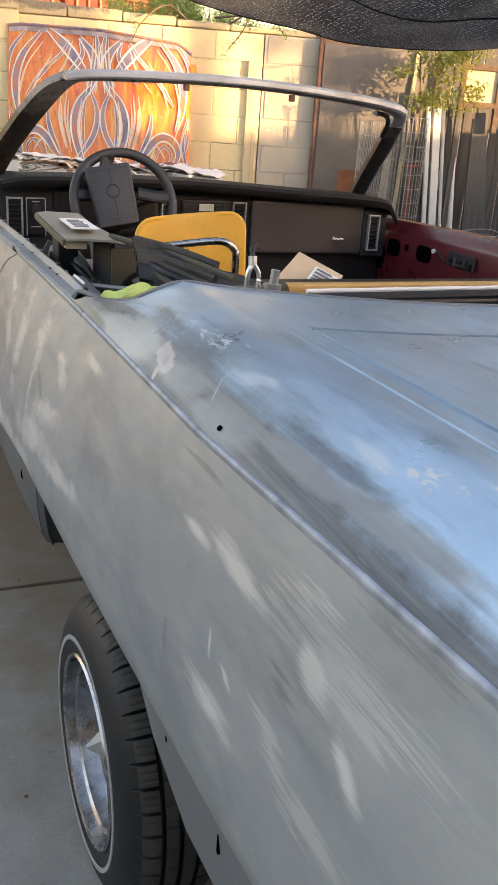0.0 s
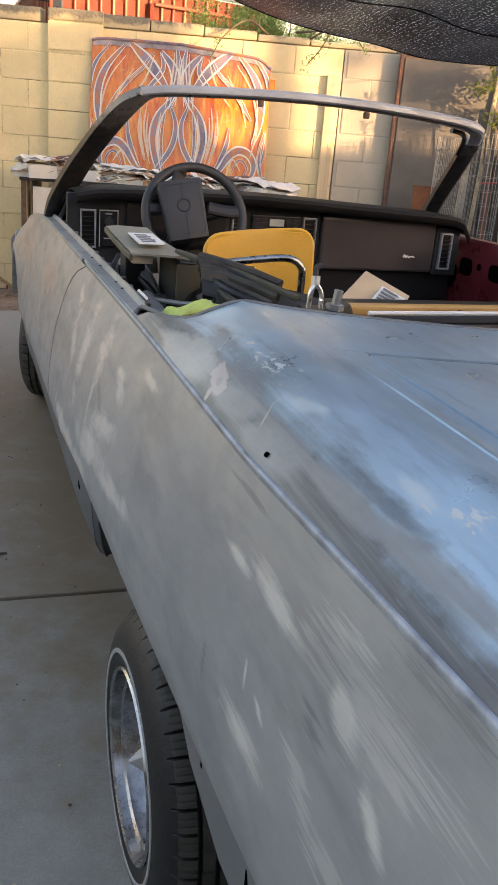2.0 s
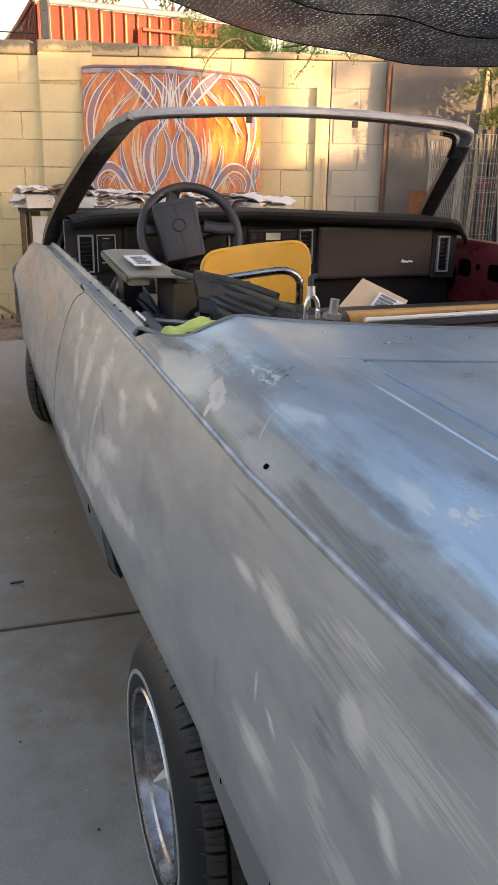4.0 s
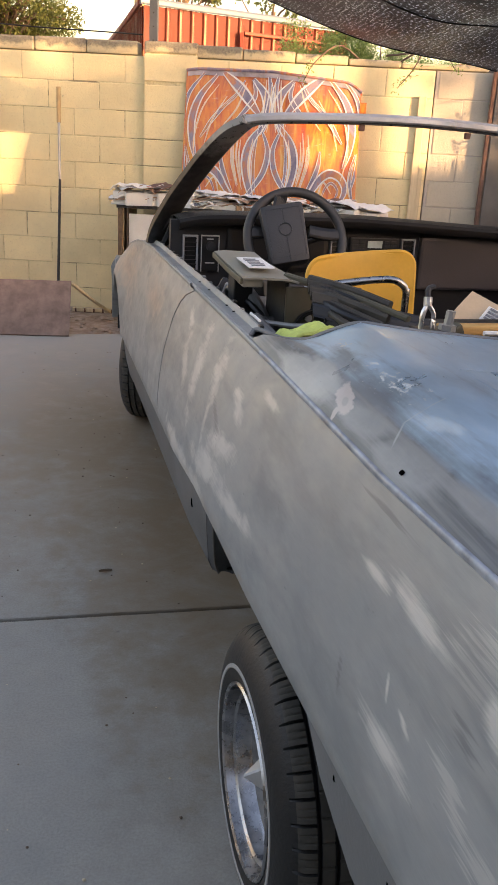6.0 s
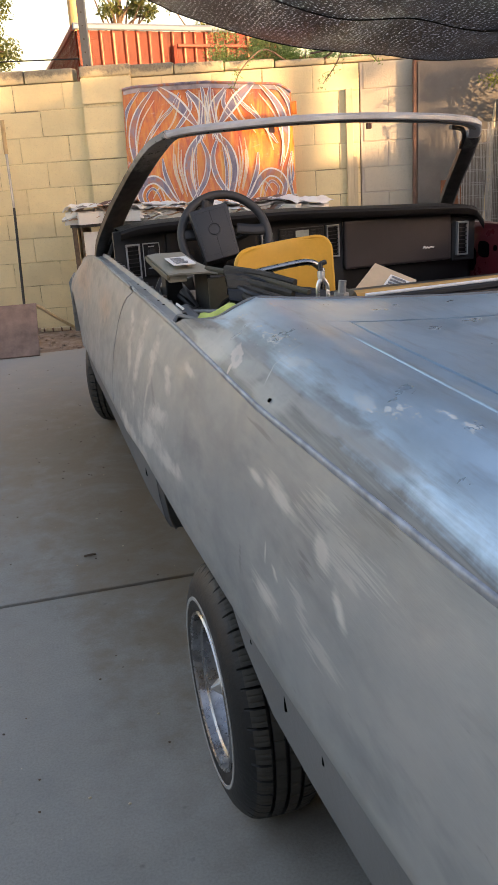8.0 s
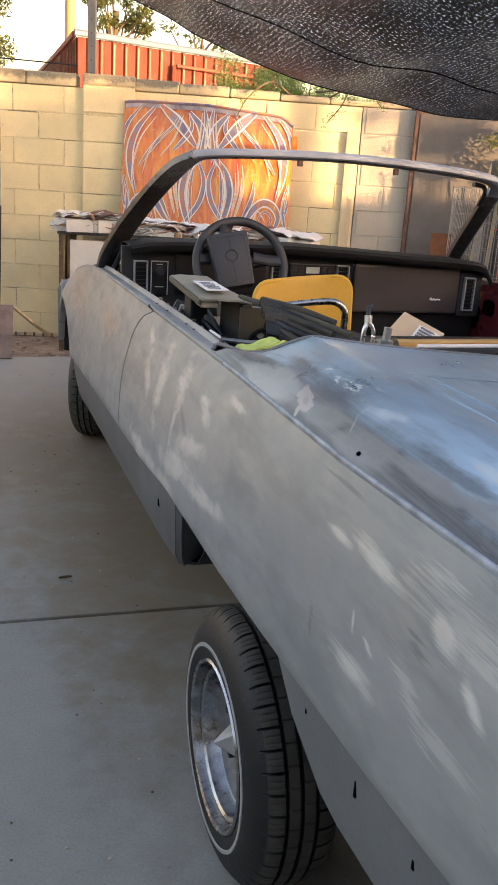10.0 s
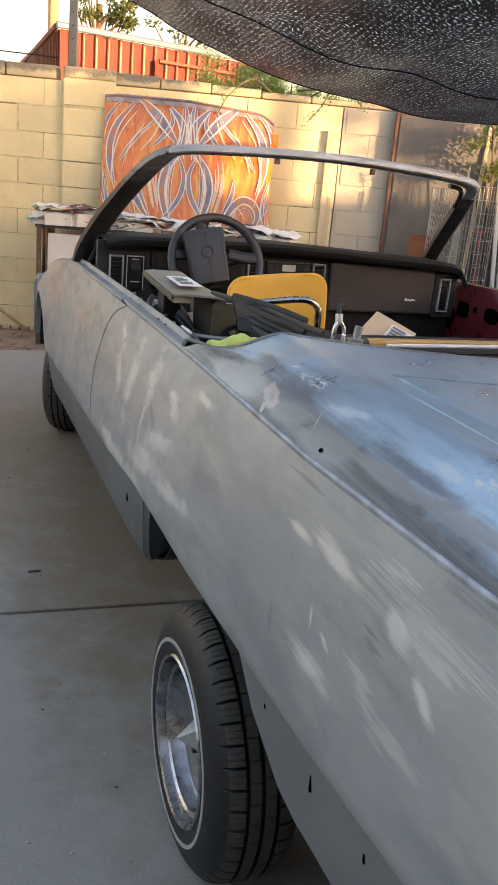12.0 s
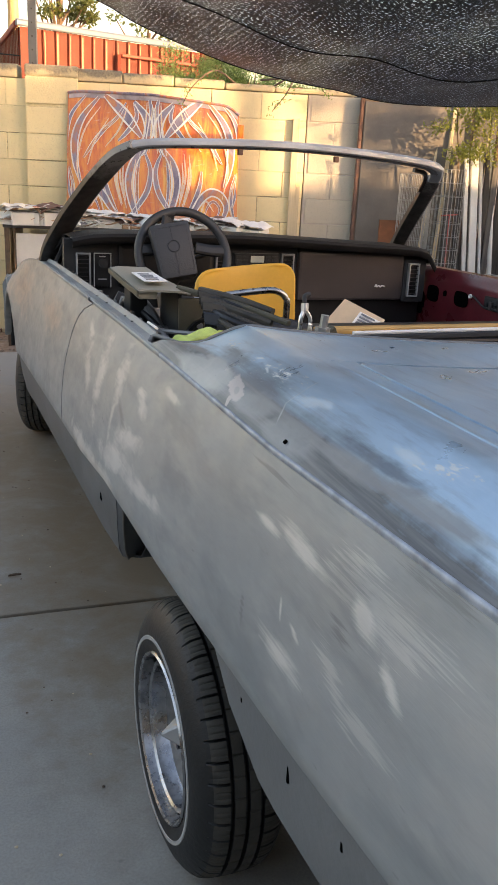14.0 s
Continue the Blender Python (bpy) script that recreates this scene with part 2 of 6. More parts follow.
    dark = strokes(nt, ((-0.70, 1.033, -0.80, 1.036, 0.006), (-0.393, 0.845, -0.403, 0.822, 0.005), (-0.619, 0.938, -0.645, 0.933, 0.007), (-0.30, 1.010, -0.42, 1.012, 0.003), (0.45, 0.89, 0.36, 0.865, 0.008)), calc(nt, "ADD", calc(nt, "MULTIPLY", scr, 5.0), calc(nt, "MULTIPLY", rag, 1.5)), 0.8)
    col = mix(nt, calc(nt, "MULTIPLY", dark, 0.6), col, (0.10, 0.10, 0.105))
    fine = noise_tex(nt, coords(nt, (220, 10, 220)), 3, 2)
    col = mix(nt, calc(nt, "MULTIPLY", fine, 0.12), col, (0.55, 0.55, 0.55))
    specks = ramp(nt, noise_tex(nt, coords(nt, (60, 26, 90)), 1.0, 3, 0.6), ((0.70, g(0)), (0.75, g(0.5))))
    col = mix(nt, specks, col, (0.12, 0.12, 0.125))
    nt.links.new(col, b.inputs["Base Color"])
    nt.links.new(ramp(nt, ragged, ((0.3, g(0.36)), (0.7, g(0.55)))), b.inputs["Roughness"])
    bump(nt, b, calc(nt, "ADD", fine, calc(nt, "MULTIPLY", filler, 0.6)), 0.08, 0.002)
    return m


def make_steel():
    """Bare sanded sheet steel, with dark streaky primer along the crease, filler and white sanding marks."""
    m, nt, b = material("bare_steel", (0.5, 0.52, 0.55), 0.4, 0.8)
    v = coords(nt)
    ragged = noise_tex(nt, coords(nt, (1.4, 0.8, 1)), 18, 4, 0.65, 0.4)
    rag = calc(nt, "SUBTRACT", ragged, 0.5)
    fine = noise_tex(nt, coords(nt, (150, 14, 150)), 2, 3)
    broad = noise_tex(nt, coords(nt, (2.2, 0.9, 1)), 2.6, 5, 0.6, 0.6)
    # blue of the reflected sky is put into the base colour
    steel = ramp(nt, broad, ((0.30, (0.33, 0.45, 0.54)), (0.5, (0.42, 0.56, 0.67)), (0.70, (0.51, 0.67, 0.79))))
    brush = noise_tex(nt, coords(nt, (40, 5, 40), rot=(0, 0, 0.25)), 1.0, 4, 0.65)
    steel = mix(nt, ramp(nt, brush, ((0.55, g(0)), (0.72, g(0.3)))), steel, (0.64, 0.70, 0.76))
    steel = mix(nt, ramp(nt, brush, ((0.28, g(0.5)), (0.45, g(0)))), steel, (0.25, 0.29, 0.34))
    long_ = noise_tex(nt, coords(nt, (55, 1.1, 20), rot=(0, 0, -0.04)), 1.0, 4, 0.62)
    sep = nt.nodes.new("ShaderNodeSeparateXYZ")
    nt.links.new(nt.nodes.new("ShaderNodeTexCoord").outputs["Object"], sep.inputs[0])
    band = calc(nt, "ADD", calc(nt, "MULTIPLY", calc(nt, "SUBTRACT", calc(nt, "ABSOLUTE", sep.outputs["X"]), 0.768), 30.0), calc(nt, "MULTIPLY", calc(nt, "SUBTRACT", long_, 0.5), 2.6))
    band = calc(nt, "ADD", band, calc(nt, "MULTIPLY", rag, 1.0))
    band.node.use_clamp = True
    grey_c = ramp(nt, long_, ((0.30, (0.025, 0.027, 0.032)), (0.48, (0.085, 0.087, 0.092)), (0.66, (0.24, 0.235, 0.225))))
    col = mix(nt, band, steel, grey_c)
    spk = noise_tex(nt, coords(nt, (120, 40, 120), rot=(0, 0, 0.5)), 1.0, 3, 0.65)
    murky = strokes(nt, ((0.10, -0.775, -0.04, -0.785, 0.026), (-0.04, -0.785, -0.205, -0.785, 0.030), (-0.40, -0.782, -0.62, -0.776, 0.010)), calc(nt, "ADD", calc(nt, "MULTIPLY", rag, 2.4), calc(nt, "MULTIPLY", calc(nt, "SUBTRACT", brush, 0.5), 2.0)), 0.9, True)
    col = mix(nt, calc(nt, "MULTIPLY", murky, 0.7), col, (0.15, 0.15, 0.165))
    hip_wob = calc(nt, "ADD", calc(nt, "MULTIPLY", rag, 0.9), calc(nt, "MULTIPLY", calc(nt, "SUBTRACT", brush, 0.5), 0.8))
    old_hip = strokes(nt, ((-0.096, -0.814, -0.235, -0.803, 0.014), (-0.262, -0.815, -0.394, -0.804, 0.018), (-0.409, -0.798, -0.559, -0.792, 0.010), (-0.55, -0.789, -0.75, -0.780, 0.009)), hip_wob, 0.6, True)
    col = mix(nt, calc(nt, "MULTIPLY", old_hip, 0.8), col, ramp(nt, ragged, ((0.35, (0.23, 0.228, 0.222)), (0.65, (0.30, 0.295, 0.28)))))
    new_hip = strokes(nt, ((0.198, -0.819, 0.0, -0.819, 0.020), (0.12, -0.800, -0.02, -0.806, 0.014)), hip_wob, 0.4, True)
    col = mix(nt, calc(nt, "MULTIPLY", new_hip, 0.8), col, ramp(nt, ragged, ((0.35, (0.33, 0.32, 0.30)), (0.65, (0.42, 0.405, 0.38)))))
    hip = calc(nt, "MAXIMUM", old_hip, new_hip)
    swob = calc(nt, "MULTIPLY", calc(nt, "SUBTRACT", spk, 0.38), 7.0)
    marks = strokes(nt, ((-0.082, -0.763, -0.194, -0.749, 0.016), (0.161, -0.748, 0.092, -0.748, 0.011), (-0.015, -0.767, -0.029, -0.753, 0.009), (-0.582, -0.754, -0.652, -0.730, 0.013), (-0.66, -0.72, -0.76, -0.70, 0.012), (0.135, -0.691, 0.08, -0.694, 0.004)), swob, 0.5, True)
    beige = strokes(nt, ((-0.257, -0.772, -0.33, -0.756, 0.009), (-0.522, -0.754, -0.572, -0.753, 0.008)), calc(nt, "ADD", calc(nt, "MULTIPLY", rag, 1.4), calc(nt, "MULTIPLY", calc(nt, "SUBTRACT", spk, 0.5), 2.2)), 0.7, True)
    crack = strokes(nt, ((-0.267, -0.808, -0.24, -0.786, 0.0020), (-0.24, -0.786, -0.24, -0.766, 0.0020), (-0.24, -0.766, -0.234, -0.736, 0.0016)), calc(nt, "MULTIPLY", rag, 2.0), 0.7, True)
    pale = calc(nt, "MAXIMUM", calc(nt, "MULTIPLY", marks, 0.85), calc(nt, "MAXIMUM", calc(nt, "MULTIPLY", beige, 0.4), calc(nt, "MULTIPLY", crack, 0.4)))
    col = mix(nt, pale, col, (0.60, 0.61, 0.58))
    pink = strokes(nt, ((-0.051, -0.802, -0.101, -0.813, 0.010), (-0.081, -0.822, -0.092, -0.828, 0.004)), calc(nt, "ADD", calc(nt, "MULTIPLY", rag, 2.0), calc(nt, "MULTIPLY", calc(nt, "SUBTRACT", spk, 0.5), 1.2)), 0.3, True)
    col = mix(nt, calc(nt, "MULTIPLY", pink, 0.75), col, (0.54, 0.45, 0.41))
    ring_in = strokes(nt, ((-0.075, -0.808, -0.088, -0.811, 0.004),), calc(nt, "MULTIPLY", rag, 1.2), 0.4, True)
    col = mix(nt, calc(nt, "MULTIPLY", ring_in, 0.7), col, (0.30, 0.28, 0.26))
    nt.links.new(col, b.inputs["Base Color"])
    met = calc(nt, "SUBTRACT", calc(nt, "SUBTRACT", calc(nt, "SUBTRACT", 0.62, calc(nt, "MULTIPLY", band, 0.5)), hip), pale)
    met.node.use_clamp = True
    nt.links.new(met, b.inputs["Metallic"])
    nt.links.new(ramp(nt, noise_tex(nt, v, 9, 5), ((0.3, g(0.26)), (0.7, g(0.42)))), b.inputs["Roughness"])
    bump(nt, b, calc(nt, "ADD", fine, calc(nt, "ADD", calc(nt, "MULTIPLY", broad, 3.0), calc(nt, "MULTIPLY", hip, 1.5))), 0.06, 0.003)
    return m


def make_net():
    """Knitted black shade cloth: dark threads and rows of small gaps."""
    m, nt, b = material("shade_cloth", (0.016, 0.017, 0.02), 0.55)
    uv = nt.nodes.new("ShaderNodeTexCoord").outputs["UV"]

    def mapped(sx, sy, rot=0.0):
        mp = nt.nodes.new("ShaderNodeMapping")
        mp.inputs["Scale"].default_value = (sx, sy, 1)
        mp.inputs["Rotation"].default_value = (0, 0, rot)
        nt.links.new(uv, mp.inputs[0])
        return mp.outputs[0]
    fold = noise_tex(nt, mapped(0.9, 0.6), 1.6, 3, 0.5)
    warp = nt.nodes.new("ShaderNodeVectorMath")
    warp.operation = "MULTIPLY_ADD"
    nt.links.new(fold, warp.inputs[0])
    warp.inputs[1].default_value = (0.0, 0.55, 0.0)
    nt.links.new(uv, warp.inputs[2])

    def knit(sx, sy):
        mp = nt.nodes.new("ShaderNodeMapping")
        mp.inputs["Scale"].default_value = (sx, sy, 1)
        mp.inputs["Rotation"].default_value = (0, 0, 0.22)
        nt.links.new(warp.outputs[0], mp.inputs[0])
        return mp.outputs[0]
    cell = noise_tex(nt, knit(62, 92), 1.0, 2.5, 0.65)
    rowed = nt.nodes.new("ShaderNodeTexWave")
    rowed.bands_direction = "X"
    rowed.inputs["Scale"].default_value, rowed.inputs["Distortion"].default_value, rowed.inputs["Detail"].default_value, rowed.inputs["Detail Scale"].default_value = 11.0, 2.0, 2, 1.5
    nt.links.new(knit(1, 1), rowed.inputs["Vector"])
    w1 = nt.nodes.new("ShaderNodeTexWave")
    w1.bands_direction = "Y"
    w1.inputs["Scale"].default_value, w1.inputs["Distortion"].default_value, w1.inputs["Detail"].default_value, w1.inputs["Detail Scale"].default_value = 13.0, 1.0, 2, 0.6
    nt.links.new(knit(1, 1), w1.inputs["Vector"])
    big = noise_tex(nt, mapped(1.6, 0.8), 2.2, 3, 0.6)
    k = calc(nt, "ADD", calc(nt, "MULTIPLY", calc(nt, "SUBTRACT", w1.outputs["Fac"], 0.5), 0.09), cell)
    k = calc(nt, "ADD", k, calc(nt, "MULTIPLY", calc(nt, "SUBTRACT", rowed.outputs["Fac"], 0.5), 0.08))
    thread = calc(nt, "ADD", k, calc(nt, "MULTIPLY", calc(nt, "SUBTRACT", big, 0.5), 0.14))
    k = calc(nt, "ADD", k, calc(nt, "MULTIPLY", calc(nt, "SUBTRACT", big, 0.5), 0.30))
    hole = ramp(nt, k, ((0.635, g(0)), (0.725, g(0.66))))
    # pale threads: light on the black knit, put into the colour
    lit = ramp(nt, thread, ((0.605, g(0)), (0.655, g(0.9))))
    nt.links.new(ramp(nt, thread, ((0.52, (0.003, 0.003, 0.004)), (0.62, (0.022, 0.024, 0.028)), (0.72, (0.36, 0.38, 0.42)))), b.inputs["Base Color"])
    tl, ml = nt.nodes.new("ShaderNodeBsdfTranslucent"), nt.nodes.new("ShaderNodeMixShader")
    tl.inputs[0].default_value = (0.60, 0.66, 0.74, 1)
    nt.links.new(lit, ml.inputs[0])
    nt.links.new(b.outputs[0], ml.inputs[1])
    nt.links.new(tl.outputs[0], ml.inputs[2])
    tr, ms = nt.nodes.new("ShaderNodeBsdfTransparent"), nt.nodes.new("ShaderNodeMixShader")
    nt.links.new(hole, ms.inputs[0])
    nt.links.new(ml.outputs[0], ms.inputs[1])
    nt.links.new(tr.outputs[0], ms.inputs[2])
    nt.links.new(ms.outputs[0], nt.nodes["Material Output"].inputs[0])
    bump(nt, b, cell, 0.5, 0.006)
    return m


def make_leaf(name, dark, light):
    m, nt, b = material(name, light, 0.55)
    nt.links.new(ramp(nt, rand_of(nt, True), ((0.1, dark), (0.9, light))), b.inputs["Base Color"])
    tl = nt.nodes.new("ShaderNodeBsdfTranslucent")
    tl.inputs[0].default_value = (*(min(1, c * 1.5) for c in light), 1)
    ms = nt.nodes.new("ShaderNodeMixShader")
    ms.inputs[0].default_value = 0.35
    nt.links.new(b.outputs[0], ms.inputs[1])
    nt.links.new(tl.outputs[0], ms.inputs[2])
    nt.links.new(ms.outputs[0], nt.nodes["Material Output"].inputs[0])
    return m


def make_hood_paint():
    m, nt, b = material("hood_paint", (0.8, 0.3, 0.05), 0.28)
    b.inputs["Coat Weight"].default_value = 0.6
    v = coords(nt, (9, 5.5, 1.6), rot=(0, 0.25, 0))
    n = noise_tex(nt, v, 1.8, 6, 0.65, 1.1)
    col = ramp(nt, n, ((0.28, (0.36, 0.04, 0.015)), (0.38, (0.60, 0.10, 0.015)), (0.50, (0.74, 0.19, 0.02)), (0.63, (0.82, 0.34, 0.035)), (0.76, (0.86, 0.55, 0.16))))
    sep = nt.nodes.new("ShaderNodeSeparateXYZ")
    nt.links.new(coords(nt), sep.inputs[0])
    n2 = noise_tex(nt, coords(nt, (1, 1, 1)), 3.2, 5, 0.65, 0.5)
    up = calc(nt, "ADD", calc(nt, "MULTIPLY", calc(nt, "SUBTRACT", sep.outputs["Z"], 0.62), 2.2), calc(nt, "MULTIPLY", calc(nt, "SUBTRACT", n2, 0.5), 2.4))
    col = mix(nt, ramp(nt, up, ((0.1, g(0)), (0.8, g(0.75)))), col, ramp(nt, n, ((0.35, (0.24, 0.045, 0.03)), (0.6, (0.50, 0.12, 0.05)), (0.75, (0.66, 0.30, 0.14)))))
    wear = ramp(nt, noise_tex(nt, coords(nt, (20, 20, 60), rot=(0, 0.6, 0)), 1.0, 5, 0.7), ((0.60, g(0)), (0.74, g(0.5))))
    col = mix(nt, wear, col, (0.80, 0.62, 0.45))
    nt.links.new(col, b.inputs["Base Color"])
    return m


def make_wood(name, a, c, scale=(40, 2.5, 40), rough=0.65):
    m, nt, b = material(name, a, rough)
    v = coords(nt, scale)
    n = noise_tex(nt, v, 1.0, 5, 0.6, 0.8)
    col = ramp(nt, n, ((0.3, a), (0.7, c)))
    col = mix(nt, ramp(nt, noise_tex(nt, coords(nt), 5, 4), ((0.55, g(0)), (0.8, g(0.5)))), col, tuple(k * 0.5 for k in a))
    nt.links.new(col, b.inputs["Base Color"])
    bump(nt, b, n, 0.3, 0.003)
    return m


M_CONC, M_DIRT = make_concrete(), make_dirt()
M_BLOCK = make_block("painted_block", (0.86, 0.72, 0.43), (0.62, 0.50, 0.29))
M_GREYBLOCK = make_block("bare_block", (0.56, 0.50, 0.40), (0.38, 0.34, 0.28))
M_CAPBLOCK = make_block("dirty_cap", (0.62, 0.52, 0.33), (0.30, 0.27, 0.22), True)
M_MORTAR = make_mortar()
M_GREYMORTAR = worn("grey_mortar", (0.52, 0.46, 0.40), 0.95, vary=0.2)
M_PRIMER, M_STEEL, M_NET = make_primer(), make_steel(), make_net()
M_ROCKER = worn("rocker_primer", (0.175, 0.182, 0.186), 0.55, vary=0.2, scale=4)
M_SILL = worn("sill_primer", (0.12, 0.124, 0.126), 0.55, vary=0.45, scale=7)
M_UNDER = worn("underbody_black", (0.009, 0.009, 0.010), 0.7, vary=0.4)
M_TREAD = worn("dusty_tread", (0.066, 0.060, 0.048), 0.8, vary=0.35, scale=20, relief=0.3)
M_RUBBER = worn("tyre_rubber", (0.010, 0.010, 0.009), 0.54, vary=0.35, scale=14, relief=0.3)
M_WHITE = worn("whitewall", (0.40, 0.395, 0.37), 0.6, vary=0.15, scale=12)
M_CHROME = worn("dull_chrome", (0.40, 0.40, 0.405), 0.28, 1.0, vary=0.4, scale=30, relief=0.04)
M_BRIGHT = worn("bright_plate", (0.72, 0.72, 0.72), 0.3, 0.8, vary=0.3, scale=40)
M_DISC = worn("pitted_disc", (0.20, 0.20, 0.195), 0.5, 0.25, vary=0.35, scale=30, fine=140, relief=0.3)
M_CAP = worn("cast_cap", (0.52, 0.51, 0.48), 0.45, 0.3, vary=0.15)
M_DASH = worn("dash_black", (0.014, 0.013, 0.013), 0.6, vary=0.25, scale=5, fine=260, relief=0.35, spec=0.3)
M_DASHGREY = worn("dash_grey", (0.024, 0.024, 0.026), 0.6, vary=0.2, fine=260, relief=0.3)
M_GLOVE = worn("glovebox_brown", (0.066, 0.055, 0.053), 0.36, vary=0.2, scale=3, fine=220, relief=0.2)
M_HOLE = material("open_hole", (0.003, 0.003, 0.003), 1.0, 0, 0.0)[0]
M_STEER = worn("steering_grey", (0.040, 0.040, 0.042), 0.5, vary=0.25, fine=260, relief=0.3)
M_BLACK = worn("black_plastic", (0.009, 0.009, 0.010), 0.4, vary=0.3)
M_TRIM = worn("dusty_black_trim", (0.050, 0.043, 0.032), 0.6, vary=0.5, scale=18)
M_BEZEL = worn("bezel_grey", (0.42, 0.42, 0.42), 0.35, 0.2, vary=0.2)
M_LIGHTGREY = worn("pale_trim", (0.50, 0.50, 0.49), 0.45, vary=0.12)
M_SILVER = worn("header_silver", (0.52, 0.55, 0.59), 0.38, 0.25, vary=0.2, scale=7)
M_BARE = worn("polished_steel", (0.36, 0.385, 0.43), 0.5, 0.2, vary=0.45, scale=22, fine=120, relief=0.08)


def make_pillar():
    """Dark paint over steel, worn bare towards the top."""
    m, nt, b = material("pillar_dark", (0.04, 0.04, 0.04), 0.4)
    v = coords(nt)
    sep = nt.nodes.new("ShaderNodeSeparateXYZ")
    nt.links.new(v, sep.inputs[0])
    k = calc(nt, "ADD", calc(nt, "MULTIPLY", calc(nt, "SUBTRACT", sep.outputs["Z"], 1.315), 5.0), calc(nt, "MULTIPLY", calc(nt, "SUBTRACT", noise_tex(nt, v, 16, 5, 0.7), 0.5), 1.0))
    bare = ramp(nt, k, ((0.0, g(0)), (0.35, g(0.9))))
    chips = ramp(nt, noise_tex(nt, v, 45, 4, 0.6), ((0.60, g(0)), (0.64, g(0.95))))
    bare = calc(nt, "MULTIPLY", bare, calc(nt, "SUBTRACT", 1.0, chips))
    nt.links.new(mix(nt, bare, ramp(nt, noise_tex(nt, v, 30, 4), ((0.35, (0.018, 0.017, 0.016)), (0.7, (0.055, 0.052, 0.050)))), (0.31, 0.305, 0.295)), b.inputs["Base Color"])
    bump(nt, b, noise_tex(nt, v, 40, 3), 0.2, 0.002)
    return m


M_PILLAR = make_pillar()
M_YELLOW = worn("seat_yellow", (0.82, 0.43, 0.045), 0.5, vary=0.12, scale=4)
M_OLIVE = worn("olive_metal", (0.085, 0.075, 0.048), 0.6, 0.0, vary=0.35, scale=6)
M_TAUPE = worn("taupe_plastic", (0.28, 0.255, 0.20), 0.5, vary=0.12)
M_TOWEL = worn("green_towel", (0.60, 0.70, 0.18), 0.95, vary=0.25, scale=30, fine=220, relief=0.9)
M_PLANK = make_wood("plank_wood", (0.42, 0.21, 0.055), (0.66, 0.38, 0.12), (3.5, 30, 30))
M_CARD = worn("cardboard", (0.68, 0.51, 0.33), 0.8, vary=0.12)
M_PAPERWHITE = worn("paper_white", (0.86, 0.84, 0.80), 0.85, vary=0.08, scale=5, relief=0.05)
M_PAPERTAN = worn("paper_tan", (0.46, 0.30, 0.19), 0.85, vary=0.2, scale=9)
M_INK = worn("ink_dark", (0.20, 0.20, 0.21), 0.8, vary=0.3)
M_INKRED = worn("ink_orange", (0.55, 0.16, 0.05), 0.8, vary=0.3)
M_MAROON = worn("maroon_paint", (0.13, 0.015, 0.022), 0.3, vary=0.35, scale=6)
M_HOOD = make_hood_paint()


def make_ribbon():
    """Lilac airbrushed bands that fade into the orange below."""
    m, nt, b = material("ribbon_lilac", (0.4, 0.35, 0.4), 0.3)
    n = noise_tex(nt, coords(nt, (5, 5, 3.2)), 1.6, 4, 0.6, 0.6)
    col = ramp(nt, n, ((0.34, (0.13, 0.115, 0.19)), (0.48, (0.27, 0.23, 0.29)), (0.58, (0.46, 0.17, 0.10)), (0.70, (0.62, 0.28, 0.10))))
    nt.links.new(col, b.inputs["Base Color"])
    return m


M_RIBBON = make_ribbon()
M_BAND = worn("dusty_band", (0.33, 0.29, 0.32), 0.5, vary=0.55, scale=8, fine=40)
M_FINE = worn("stripe_cream", (0.86, 0.62, 0.36), 0.3, vary=0.15)
M_STRIPE = worn("stripe_white", (0.80, 0.76, 0.72), 0.3, vary=0.1)
M_PLATE = worn("plate_brown", (0.33, 0.215, 0.165), 0.7, vary=0.4, scale=9)
M_RUST = worn("rusty_steel", (0.20, 0.105, 0.075), 0.8, vary=0.45, scale=5)
M_SHEDRED = worn("shed_red", (0.30, 0.060, 0.030), 0.6, vary=0.25, scale=3)
M_SHEDRIB = worn("shed_rib_lit", (0.40, 0.13, 0.05), 0.45, vary=0.4, scale=12)
M_ORANGEBOARD = worn("orange_board", (0.22, 0.085, 0.038), 0.8, vary=0.5)
M_SHEDROOF = worn("shed_roof", (0.13, 0.165, 0.21), 0.5, 0.2, vary=0.1)
M_POSTSTEEL = worn("post_steel", (0.065, 0.075, 0.095), 0.5, 0.2, vary=0.25)
M_POLE = make_wood("pole_wood", (0.42, 0.26, 0.11), (0.60, 0.42, 0.20), (30, 30, 1.5))
M_GREYWOOD = make_wood("weathered_wood", (0.05, 0.048, 0.046), (0.135, 0.125, 0.115), (35, 35, 1.6))
M_PALEWOOD = make_wood("pale_wood", (0.55, 0.44, 0.27), (0.72, 0.60, 0.40), (35, 35, 1.6))
M_RUSTBOARD = make_wood("brown_board", (0.17, 0.11, 0.075), (0.27, 0.18, 0.125), (4, 4, 1.2), 0.8)
M_GREYBOARD = worn("grey_sheet", (0.165, 0.15, 0.135), 0.6, vary=0.3, scale=3)
M_GALV = worn("galvanised", (0.40, 0.40, 0.39), 0.5, 0.6, vary=0.25)
M_PVC = worn("pvc_pale", (0.74, 0.74, 0.71), 0.5, vary=0.12, scale=3)
M_PINK = worn("red_rod", (0.50, 0.09, 0.08), 0.5, vary=0.2)
M_BARK = worn("bark", (0.16, 0.11, 0.075), 0.95, vary=0.4, scale=20, relief=0.9)
M_LEAF_TREE = make_leaf("leaf_tree", (0.022, 0.042, 0.010), (0.15, 0.165, 0.04))
